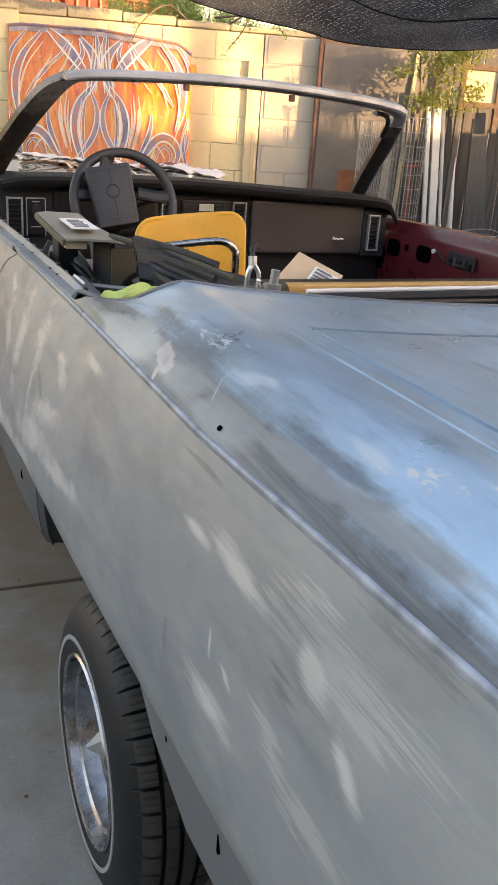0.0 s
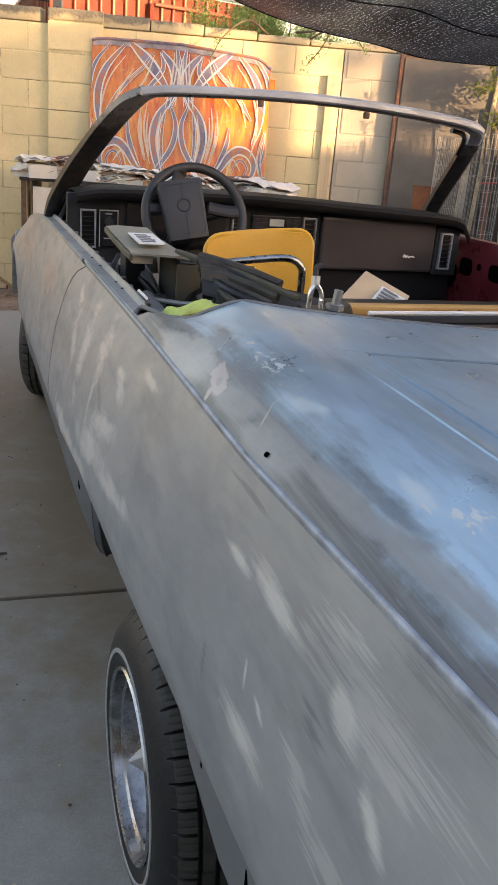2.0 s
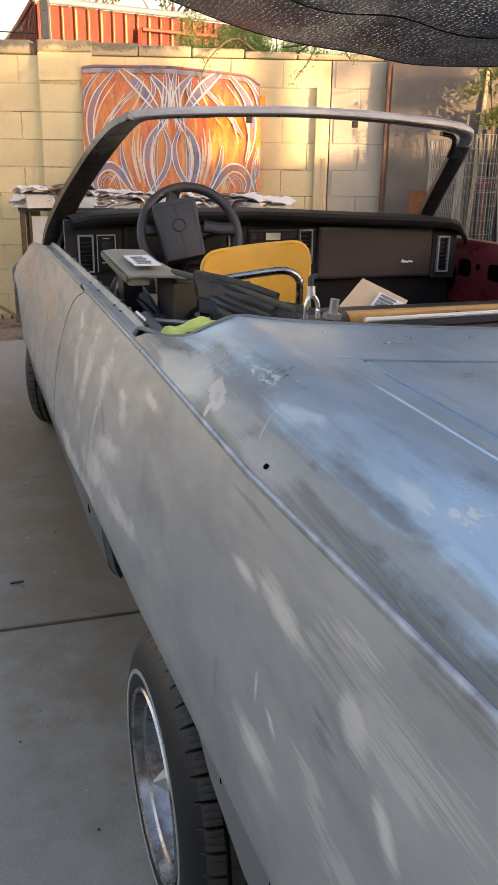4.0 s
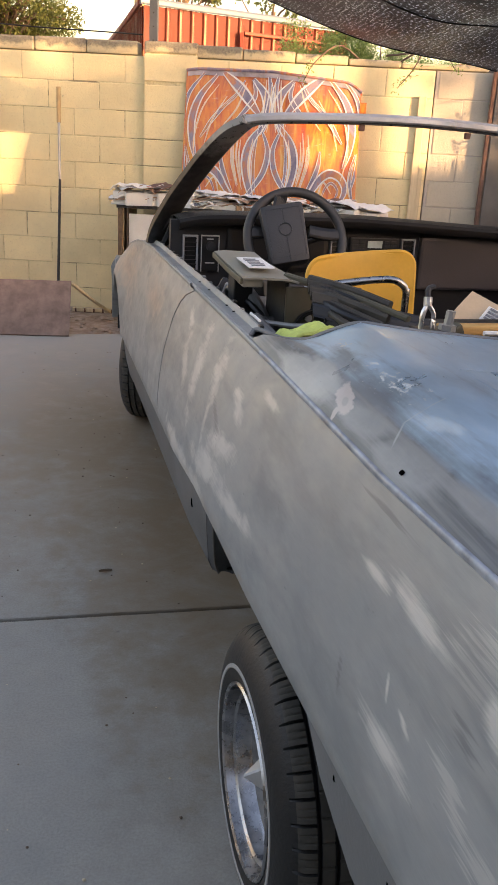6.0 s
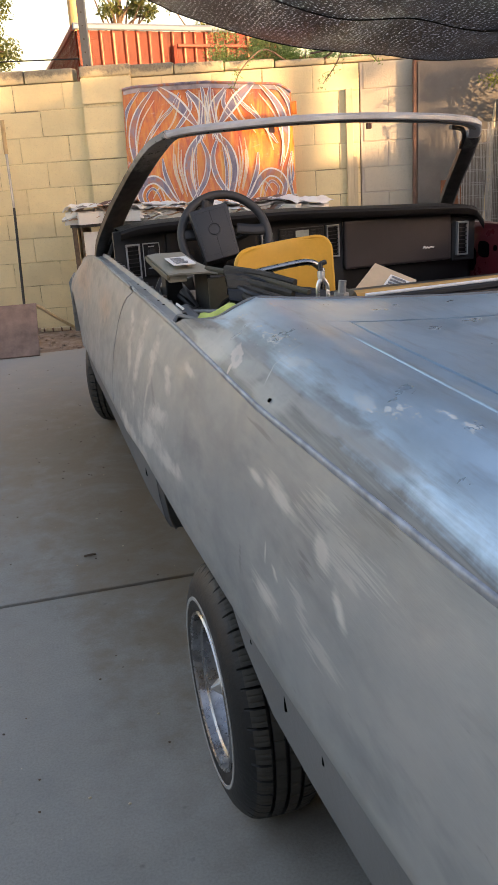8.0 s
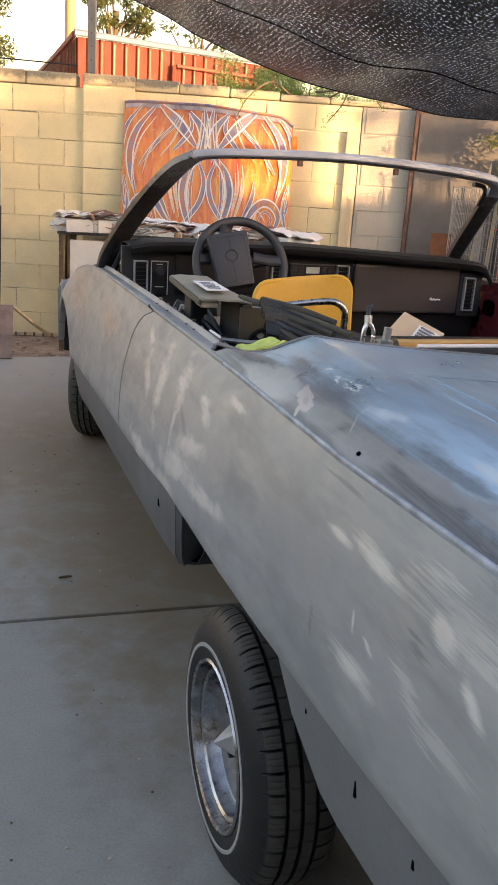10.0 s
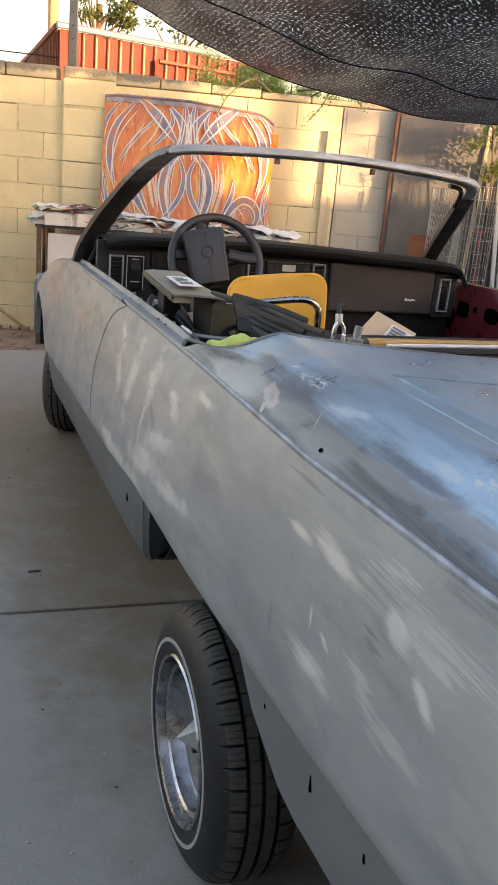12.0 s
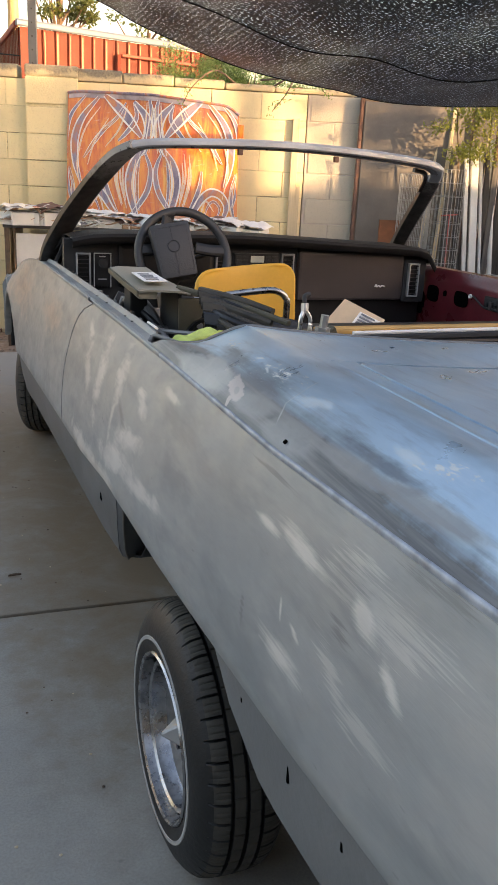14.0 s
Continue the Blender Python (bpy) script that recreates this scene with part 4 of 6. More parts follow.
# lower body: rockers, valance, wheelhouse and floor
def lower_rows(v0a, v0b, v1, n=40, drop=1.0, tuck=1.0):
    rows = []
    for a, b, k in ((0.0, 0.0, 0.0), (0.012, 0.10, 0.45), (0.03, 0.19, 0.85), (0.045, 0.225, 1.0), (0.09, 0.235, 1.0)):
        row = []
        for i in range(n + 1):
            v = lerp(lerp(v0a, v0b, k ** 1.4), v1, i / n)
            lu, lz = low(v)
            row.append(Vector((lu + 0.012 + a * tuck, v, lz - 0.006 - b * drop)))
        rows.append(row)
    return rows


rk = lower_rows(0.35, 0.48, 2.76, drop=0.93)
part("rocker_panel", sheet(rk, 0.003), M_SILL, car, "dark grey primed sill with drain holes", True, 50)
part("rocker_panel", sheet(mirror(rk), 0.003), M_ROCKER, car, "", True, 50)
va = lower_rows(-0.27, -0.46, -1.32, drop=0.84, tuck=0.8)
part("rear_valance", sheet(va, 0.003), M_ROCKER, car, "dark grey primed lower panel behind the wheel", True, 50)
part("rear_valance", sheet(mirror(va), 0.003), M_ROCKER, car, "", True, 50)
part("floor_pan", boxed(-0.82, 0.82, 0.52, 2.7, 0.52, 0.55), M_UNDER, car)
part("wheelhouse_front", sheet([[Vector((u, v, z)) for u in (-0.86, -0.72, -0.52)] for v, z in ((0.51, 0.514), (0.455, 0.516), (0.40, 0.540), (0.345, 0.595), (0.30, 0.68))], 0.004), M_UNDER, car, "", True, 40)
part("trunk_floor", boxed(-0.80, 0.80, -1.28, 0.50, 0.63, 0.66), M_UNDER, car)
part("chassis_rail", boxed(-0.58, -0.46, -1.2, 3.9, 0.33, 0.45), M_UNDER, car)
part("chassis_rail", boxed(0.46, 0.58, -1.2, 3.9, 0.33, 0.45), M_UNDER, car)
part("rear_axle", tubed([(-0.76, 0.092, 0.279), (0.76, 0.092, 0.279)], 0.045), M_UNDER, car)
part("front_axle", tubed([(-0.80, 3.16, 0.289), (0.80, 3.16, 0.289)], 0.04), M_UNDER, car)
part("tail_panel", boxed(-0.78, 0.78, -1.36, -1.31, 0.62, 1.06, bev=0.01), M_PRIMER, car)
part("wheelhouse", boxed(-0.64, -0.60, -0.5, 0.55, 0.45, 0.98), M_UNDER, car)
part("wheelhouse", boxed(0.60, 0.64, -0.5, 0.55, 0.45, 0.98), M_UNDER, car)
part("firewall", boxed(-0.84, 0.84, 2.66, 2.70, 0.40, 0.90), M_UNDER, car)
part("engine_bay", boxed(-0.80, 0.80, 2.72, 3.9, 0.50, 0.62), M_UNDER, car)
arc = [(0.10 + 0.40 * math.cos(a), 0.40 + 0.40 * math.sin(a)) for a in [math.radians(28 + 62 * k / 12) for k in range(13)]]
part("arch_liner", sheet([[Vector((u, v, z)) for v, z in arc] for u in (-0.865, -0.80, -0.62)], 0.004), M_UNDER, car, "", True, 50)
arc = [(3.16 + 0.40 * math.cos(a), 0.30 + 0.40 * math.sin(a)) for a in [math.radians(35 + 100 * k / 16) for k in range(17)]]
part("arch_liner", sheet([[Vector((u, v, z)) for v, z in arc] for u in (-0.90, -0.80, -0.60)], 0.004), M_UNDER, car, "", True, 50)
# black panel added for the dark of the front wheel opening
part("arch_shade_panel", boxed(-0.93, -0.58, 3.555, 3.575, 0.36, 0.72, bev=0.006), M_UNDER, car)
part("hood_edge", sheet([[Vector((u, v, crease(v)[1] + 0.004 + 0.02 * (1 - (u / 0.85) ** 2))) for u in (-0.83, -0.6, -0.3, 0, 0.3, 0.6, 0.83)] for v in (2.62, 2.75, 2.9, 3.05, 3.2, 3.35, 3.5, 3.7, 3.98)], 0.004), M_PRIMER, car, "", True)
# turned-in flange along the front of the rear wheel opening
edge = []
for k in range(11):
    a, b = pick(((0, 0.0), (0.45, 0.012), (0.85, 0.03), (1, 0.045)), k / 10), pick(((0, 0.0), (0.45, 0.10), (0.85, 0.19), (1, 0.225)), k / 10) * 0.93
    v = lerp(0.35, 0.48, (k / 10) ** 1.4)
    edge.append(Vector((low(v)[0] + 0.012 + a, v, low(v)[1] - 0.006 - b)))
part("arch_flange", sheet([[p + Vector((0.001, 0.001, 0)) for p in edge], [p + Vector((0.010, -0.014, 0)) for p in edge], [p + Vector((0.035, -0.010, 0.004)) for p in edge], [p + Vector((0.09, 0.02, 0.008)) for p in edge]], 0.003), M_SILL, car, "", True, 50)
part("arch_bead", tubed([p + Vector((0.011, -0.0155, 0)) for p in edge], 0.0028, 6), M_GREYBOARD, car)
# drain holes and slots in the lower panels
for u, v, z, w, h in ((-0.9245, 0.559, 0.636, 0.016, 0.030), (-0.8785, -0.557, 0.696, 0.005, 0.030), (-0.8725, -0.701, 0.711, 0.005, 0.013), (-0.8845, -0.392, 0.692, 0.005, 0.008)):
    part("drain_hole", boxed(u - 0.002, u + 0.003, v - w / 2, v + w / 2, z - h / 2, z + h / 2, bev=0.001), M_HOLE, car)
p0 = Vector((-0.8185, -0.33, deck_point(0.8185, -0.33)))
p1 = Vector((-0.8135, -0.33, deck_point(0.8135, -0.33)))
slope = math.degrees(math.atan2(p1.z - p0.z, p1.x - p0.x))
part("trim_hole", lathe_x([(0.0, 0.0), (0.0, 0.0033), (0.003, 0.0032), (0.003, 0.0)], 14), M_HOLE, car).matrix_basis = pose(p0.x, p0.y, p0.z, 0, 90 - slope, 0) @ pose(-0.0026, 0, 0)

# door top flange and inner skin on both sides
def flange_rows(v0, v1, sign=-1, n=40):
    rows = []
    for i in range(n + 1):
        v = lerp(v0, v1, i / n)
        cu, cz = crease(v)
        k = max(0, min(1, (0.62 - v) / 0.2))
        rows.append([Vector((-sign * (cu + a), v, cz + b)) for a, b in ((0.004, -0.006), (0.010, -0.001), (0.020, -0.003), (0.034, -0.002), (0.041, 0.010 * (1 - k)), (0.046, 0.009 * (1 - k)), (0.052, -0.03), (0.06, -0.30))])
    return rows


part("door_flange", sheet(flange_rows(0.40, 2.62), 0.003), M_PRIMER, car, "grey flange with bent spot-welded lip", True, 30)
for i in range(18):
    v = 0.50 + i * 0.11 + random.uniform(-0.03, 0.03)
    cu, cz = crease(v)
    part("clip", boxed(cu + 0.041, cu + 0.050, v - 0.006, v + random.uniform(0.004, 0.018), cz + 0.002, cz + random.uniform(0.009, 0.015), bev=0.002), random.choice((M_ROCKER, M_BLACK, M_BLACK)), car)
for i in range(5):
    v = 0.53 + i * 0.17 + 0.05 * math.sin(i * 2.3)
    cu, cz = crease(v)
    part("weld_spot", lathe_x([(0.0, 0.0), (0.0, 0.0035), (0.002, 0.003), (0.002, 0.0)], 8), M_UNDER, car).matrix_basis = pose(cu + 0.030, v, cz + 0.0015, 0, 90, 0)
part("bright_edge", tubed([(crease(v)[0] + 0.050, v, crease(v)[1] + 0.012) for v in (0.56, 0.60, 0.65)], 0.003, 6), M_PAPERWHITE, car)


# wheels
def build_wheel(u, v):
    """A small wire-less dish wheel with a whitewall tyre; outer side at -x."""
    w = new("wheel")
    w.parent = car
    w.matrix_basis = pose(u, v, 0.279, 0, 0, 2.3) @ Matrix.Scale(0.966, 4)
    prof = [(0.0, 0.176), (-0.008, 0.181), (-0.012, 0.192), (-0.0135, 0.2035), (-0.0135, 0.2165), (-0.010, 0.235), (-0.002, 0.254), (0.008, 0.268), (0.016, 0.2765), (0.024, 0.2825),
            (0.036, 0.286), (0.046, 0.2873), (0.047, 0.276), (0.053, 0.276), (0.054, 0.288), (0.075, 0.289), (0.076, 0.277), (0.083, 0.277), (0.084, 0.289),
            (0.105, 0.289), (0.106, 0.277), (0.113, 0.277), (0.114, 0.288), (0.128, 0.287), (0.142, 0.283), (0.152, 0.276), (0.164, 0.262), (0.172, 0.235), (0.172, 0.20), (0.16, 0.176), (0.0, 0.170), (0.0, 0.176)]

    def dent(i, j, x, r):
        k = i % 13
        if r > 0.2675 and (x < 0.047 or x > 0.113):
            return r - (0.0068 * min(1.0, (r - 0.266) / 0.016) if k == 0 else (0.0022 if k in (5, 9) and r > 0.28 else 0))
        if r > 0.286:
            return r - (0.0042 if (i + (6 if x > 0.08 else 3)) % 13 == 0 else 0)
        return r
    bm = lathe_x(prof, 572, dent)
    for f in bm.faces:
        c = f.calc_center_median()
        top = pick(((0.0, 0.2755), (0.016, 0.2745), (0.024, 0.2805), (0.036, 0.2842), (0.06, 0.2855), (0.12, 0.2855), (0.142, 0.281), (0.16, 0.27)), c.x)
        f.material_index = 1 if math.hypot(c.y, c.z) > top else 0
    part("tyre", bm, [M_RUBBER, M_TREAD], w, "black tyre with dusty worn tread", True, 25)
    part("whitewall", lathe_x([(-0.0138, 0.2050), (-0.0155, 0.2058), (-0.0155, 0.2132), (-0.0136, 0.2140)], 96), M_WHITE, w, "thin white sidewall stripe", True)
    rim = [(0.004, 0.180), (-0.010, 0.1805), (-0.014, 0.177), (-0.010, 0.1715), (0.004, 0.1695), (0.020, 0.166), (0.022, 0.160), (0.008, 0.1575), (0.005, 0.153), (0.010, 0.148), (0.030, 0.146), (0.042, 0.140),
           (0.048, 0.128), (0.060, 0.112), (0.057, 0.090), (0.053, 0.060), (0.052, 0.0)]
    part("rim", lathe_x(rim[:12], 96), M_CHROME, w, "dull chrome stepped rim", True, 30)
    part("wheel_disc", lathe_x(rim[11:], 64), M_DISC, w, "dull grey pitted wheel disc", True, 30)
    bm = bmesh.new()
    tip = bm.verts.new((-0.014, 0.0, 0.006))
    base = [bm.verts.new((0.050, 0.050 * math.cos(a), 0.052 * math.sin(a))) for a in [math.pi / 2 * k + 0.5 for k in range(4)]]
    for k in range(4):
        bm.faces.new((tip, base[k], base[(k + 1) % 4]))
    bm.faces.new(base[::-1])
    bmesh.ops.bevel(bm, geom=bm.edges[:], offset=0.003, segments=1, affect="EDGES")
    part("hub_cap", bm, M_CAP, w, "pointed cast hub cap")
    for k in range(5):
        a = k * 2 * math.pi / 5 + 0.3
        part("wheel_nut", tubed([(0.060, 0.085 * math.cos(a), 0.085 * math.sin(a)), (0.042, 0.085 * math.cos(a), 0.085 * math.sin(a))], 0.009, 6), M_BLACK, w)
    return w


wheel = build_wheel(-0.873, 0.092)
for u, v, turn in ((0.877, 0.092, 180), (-0.88, 3.16, -17), (0.90, 3.16, 163)):
    copy_thing(wheel, pose(u, v, 0.279, 0, 0, turn))

# windscreen frame
HEAD = [(-0.605, 1.868, 1.436), (-0.56, 1.852, 1.447), (-0.45, 1.83, 1.457), (-0.18, 1.81, 1.466), (0.05, 1.81, 1.466), (0.30, 1.82, 1.455), (0.52, 1.84, 1.438), (0.64, 1.87, 1.42), (0.69, 1.93, 1.392), (0.712, 2.02, 1.33)]


def bar(pts, wide, tall, n=24):
    """A flat-sided bar through the points, wide across and tall upwards."""
    bm = bmesh.new()
    rows = []
    P = curve(pts, n)
    for i, p in enumerate(P):
        d = (P[min(i + 1, n)] - P[max(i - 1, 0)]).normalized()
        s = d.cross(Vector((0, 0, 1))).normalized()
        q = s.cross(d)
        rows.append([p + s * wide * a + q * tall * b for a, b in ((-0.5, -0.35), (-0.35, -0.5), (0.35, -0.5), (0.5, -0.3), (0.5, 0.2), (0.3, 0.5), (-0.3, 0.5), (-0.5, 0.3))])
    grid(bm, rows, closed=True)
    bm.verts.ensure_lookup_table()
    bm.faces.new([bm.verts[j] for j in range(8)])
    bm.faces.new([bm.verts[len(P) * 8 - 8 + j] for j in range(8)][::-1])
    return bm


frame_ob = new("windscreen_frame")
frame_ob.parent = car
part("header", bar(HEAD, 0.05, 0.028), M_SILVER, frame_ob, "bare silver header rail", True, 35)
part("header_seal", bar([(x, y + 0.02, z - 0.017) for x, y, z in HEAD], 0.03, 0.009), M_PILLAR, frame_ob, "", True, 35)
PIL_L = [(-0.575, 1.862, 1.443), (-0.606, 1.90, 1.424), (-0.634, 1.96, 1.392), (-0.664, 2.04, 1.345), (-0.698, 2.14, 1.283), (-0.755, 2.29, 1.170), (-0.805, 2.44, 1.04), (-0.82, 2.52, 0.95)]
PIL_R = [(0.70, 1.97, 1.37), (0.73, 2.10, 1.28), (0.765, 2.28, 1.15), (0.80, 2.46, 1.00)]
part("pillar", bar(PIL_L, 0.094, 0.034), M_PILLAR, frame_ob, "worn dark pillar with bare patches", True, 35)
part("quarter_post", bar([(-0.77, 2.36, 1.075), (-0.81, 2.48, 1.00), (-0.835, 2.58, 0.955)], 0.014, 0.018, 8), M_UNDER, frame_ob, "", True, 35)
part("quarter_post", bar([(-0.775, 2.34, 1.06), (-0.80, 2.34, 1.00), (-0.82, 2.35, 0.955)], 0.014, 0.018, 8), M_UNDER, frame_ob, "", True, 35)
part("pillar", bar(PIL_R, 0.066, 0.04), M_PILLAR, frame_ob, "worn dark pillar with bare patches", True, 35)
part("corner_trim", bar([(0.56, 1.89, 1.402), (0.62, 1.91, 1.392), (0.655, 1.96, 1.365), (0.676, 2.03, 1.32)], 0.016, 0.016, 12), M_BLACK, frame_ob, "", True, 35)
for x, y, z in ((0.18, 1.80, 1.422), (-0.205, 1.80, 1.430)):
    part("visor_clip", boxed(x - 0.010, x + 0.010, y + 0.004, y + 0.02, z - 0.006, z + 0.016, bev=0.004), M_RUST, frame_ob)

# dashboard
dash = new("dashboard")
dash.parent = car
DU = [lerp(-0.785, 0.80, i / 40) for i in range(41)]


def pad_z(u):
    return pick(((-0.83, 1.055), (-0.80, 1.092), (-0.72, 1.112), (-0.6, 1.118), (-0.1, 1.120), (0.1, 1.112), (0.4, 1.097), (0.62, 1.088), (0.70, 1.083), (0.745, 1.077), (0.775, 1.060), (0.79, 1.040), (0.80, 1.012)), u)


rows = []
for dv, dz in ((0.0, -0.040), (-0.012, -0.030), (-0.016, -0.014), (-0.006, -0.003), (0.03, 0.0), (0.2, -0.004), (0.42, -0.03), (0.55, -0.06)):
    rows.append([Vector((u, 2.045 + dv * (1 - 0.55 * max(0.0, min(1.0, (u - 0.66) / 0.13))) + 0.10 * max(0, (abs(u) - 0.70) / 0.13) ** 2 * (u < 0) * 0.3, pad_z(u) + dz)) for u in DU])
part("dash_pad", sheet(rows, 0.004), M_DASH, dash, "black dash pad with brown edge", True, 40)
part("dash_face", boxed(-0.81, 0.17, 2.115, 2.16, 0.80, 1.085), M_DASHGREY, dash)
part("lower_dash", boxed(-0.80, 0.785, 2.13, 2.20, 0.66, 0.86, bev=0.01), M_BLACK, dash)
gl = part("glovebox", boxed(0.172, 0.672, 2.092, 2.13, 0.845, 1.052, bev=0.012), M_GLOVE, dash, "brown-black glovebox lid")
part("glovebox_end", boxed(0.674, 0.785, 2.094, 2.13, 0.835, 1.03, bev=0.008), M_DASHGREY, dash)
part("top_shadow_rail", boxed(0.172, 0.78, 2.10, 2.14, 1.046, 1.068), M_DASH, dash)
bm = bmesh.new()
pts = curve([(0.535, 2.0895, 0.905), (0.541, 2.0895, 0.914), (0.545, 2.0895, 0.904), (0.553, 2.0895, 0.910), (0.561, 2.0895, 0.904), (0.569, 2.0895, 0.909), (0.585, 2.0895, 0.906)], 20)
tube(bm, pts, 0.0032, 5)
part("badge", bm, M_PAPERWHITE, dash, "small pale badge")


def vent(u0, u1, z0, z1, v=2.108):
    f = new("air_vent")
    f.parent = dash
    w = 0.006
    for a, b, c, d in ((u0, u1, z1 - w, z1), (u0, u1, z0, z0 + w), (u0, u0 + w, z0 + w, z1 - w), (u1 - w, u1, z0 + w, z1 - w)):
        part("bezel", boxed(a, b, v - 0.012, v + 0.01, c, d, bev=0.0015), M_BEZEL, f)
    part("backing", boxed(u0 + w, u1 - w, v + 0.004, v + 0.008, z0 + w, z1 - w), M_BLACK, f)
    n = 8
    for i in range(n):
        z = lerp(z0 + w + 0.006, z1 - w - 0.006, i / (n - 1))
        part("slat", boxed(u0 + w, u1 - w, v - 0.008, v + 0.003, z - 0.0018, z + 0.0018), M_BLACK, f)


vent(-0.765, -0.708, 0.896, 1.033)
vent(0.093, 0.15, 0.905, 1.040)
vent(0.692, 0.744, 0.862, 1.008, 2.088)
vent(-0.195, -0.145, 0.905, 1.03)
# switch panel
sw = new("switch_panel")
sw.parent = dash
part("plate", boxed(-0.697, -0.628, 2.100, 2.114, 0.90, 1.034, bev=0.004), M_BLACK, sw)
for a, b, c, d in ((-0.697, -0.628, 1.030, 1.034), (-0.697, -0.694, 0.90, 1.03), (-0.631, -0.628, 0.90, 1.03)):
    part("bezel", boxed(a, b, 2.096, 2.101, c, d), M_LIGHTGREY, sw)
part("knob", tubed([(-0.662, 2.10, 0.995), (-0.662, 2.075, 0.995)], 0.017, 20), M_DASHGREY, sw)
part("lettering_bar", boxed(-0.675, -0.65, 2.0985, 2.1, 1.018, 1.022), M_LIGHTGREY, sw)
part("lettering_bar", boxed(-0.68, -0.645, 2.0985, 2.1, 0.93, 0.934), M_LIGHTGREY, sw)
# radio
rd = new("radio")
rd.parent = dash
part("face", boxed(-0.115, 0.083, 2.100, 2.114, 0.972, 1.040, bev=0.003), M_BLACK, rd)
part("display", boxed(-0.045, 0.014, 2.097, 2.1, 1.003, 1.030, bev=0.001), M_SCREEN, rd, "pale display window")
for i in range(4):
    for j in range(2):
        part("button", boxed(-0.108 + 0.028 * j, -0.085 + 0.028 * j, 2.096, 2.1, 0.978 + 0.014 * i, 0.988 + 0.014 * i, bev=0.001), M_DASHGREY, rd)
        part("button", boxed(0.022 + 0.028 * j, 0.045 + 0.028 * j, 2.096, 2.1, 0.978 + 0.014 * i, 0.988 + 0.014 * i, bev=0.001), M_DASHGREY, rd)
for i in range(3):
    part("button", boxed(-0.042 + 0.019 * i, -0.027 + 0.019 * i, 2.096, 2.1, 0.980, 0.992, bev=0.001), M_LIGHTGREY, rd)
part("instrument_binnacle", boxed(-0.60, -0.20, 2.10, 2.2, 0.90, 1.07, bev=0.02), M_BLACK, dash)

# steering wheel
st = new("steering_wheel")
st.parent = car
st.matrix_basis = pose(-0.415, 1.79, 1.062, -24, 0, 0)
bm = bmesh.new()
ring = []
for i in range(64):
    a = 2 * math.pi * i / 64
    ring.append([Vector(((0.168 + 0.0165 * math.cos(b)) * math.cos(a), 0.0165 * math.sin(b), (0.168 + 0.0165 * math.cos(b)) * math.sin(a))) for b in [2 * math.pi * k / 12 for k in range(12)]])
grid(bm, ring + [ring[0]], closed=True)
bmesh.ops.remove_doubles(bm, verts=bm.verts[:], dist=1e-5)
part("rim", bm, M_STEER, st, "black leather rim", True)
bm = bmesh.new()
vs = box(bm, -0.074, 0.074, -0.055, 0.01, -0.105, 0.100, bev=0.014)
for v in bm.verts:
    v.co.x *= 1.0 - 0.35 * (v.co.z < -0.08) * 0.3
pad = part("hub_pad", bm, M_STEER, st, "dark grey square horn pad", True, 35)
pad.matrix_basis = pose(-0.045, -0.025, 0.0, 0, -8, -8)
bm = bmesh.new()
tube(bm, [(0.021 * math.cos(a), -0.056, 0.021 * math.sin(a) + 0.01) for a in [2 * math.pi * k / 24 for k in range(25)]], 0.002, 5, caps=False)
part("emblem_ring", bm, M_BLACK, pad)
part("seam", boxed(-0.0015, 0.0015, -0.0565, -0.053, -0.10, -0.015), M_BLACK, pad)
part("seam", boxed(-0.0015, 0.0015, -0.0565, -0.053, 0.035, 0.082), M_BLACK, pad)
for x0_, x1_, z0_, z1_ in ((-0.058, -0.0565, -0.085, 0.082), (0.0565, 0.058, -0.085, 0.082), (-0.0565, 0.0565, 0.0805, 0.082), (-0.0565, 0.0565, -0.085, -0.0835)):
    part("seam", boxed(x0_, x1_, -0.0562, -0.053, z0_, z1_), M_BLACK, pad)
part("spoke", bar([(-0.06, -0.01, 0.10), (-0.05, 0.0, 0.14), (-0.045, 0, 0.165)], 0.02, 0.05, 8), M_DASHGREY, st)
part("spoke", bar([(-0.05, 0, 0.03), (-0.11, 0, 0.02), (-0.162, 0, 0.02)], 0.02, 0.04, 8), M_BLACK, st)
part("spoke", bar([(0.05, 0, 0.03), (0.11, 0, 0.02), (0.162, 0, 0.02)], 0.02, 0.04, 8), M_BLACK, st)
part("column", tubed([(0, 0.02, 0), (0.0, 0.34, -0.02)], 0.045, 16), M_BLACK, st)
part("stalk", tubed([(0.02, 0.08, 0.0), (0.11, 0.07, 0.03), (0.15, 0.06, 0.05)], 0.009, 8), M_BLACK, st)

# maroon inner skin on the far side
inner = new("inner_door_panel")
inner.parent = car
rows = []
for v in [lerp(0.5, 2.2, i / 24) for i in range(25)]:
    rows.append([Vector((u, v, z - 0.03 * (v - 1.5))) for u, z in ((0.90, 0.995), (0.86, 1.012), (0.825, 1.010), (0.815, 0.985), (0.805, 0.97), (0.80, 0.955), (0.795, 0.70))])
part("maroon_skin", sheet(rows[11:], 0.004), M_MAROON, inner, "glossy maroon painted steel", True, 25)
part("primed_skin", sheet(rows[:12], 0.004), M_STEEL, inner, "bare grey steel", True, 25)
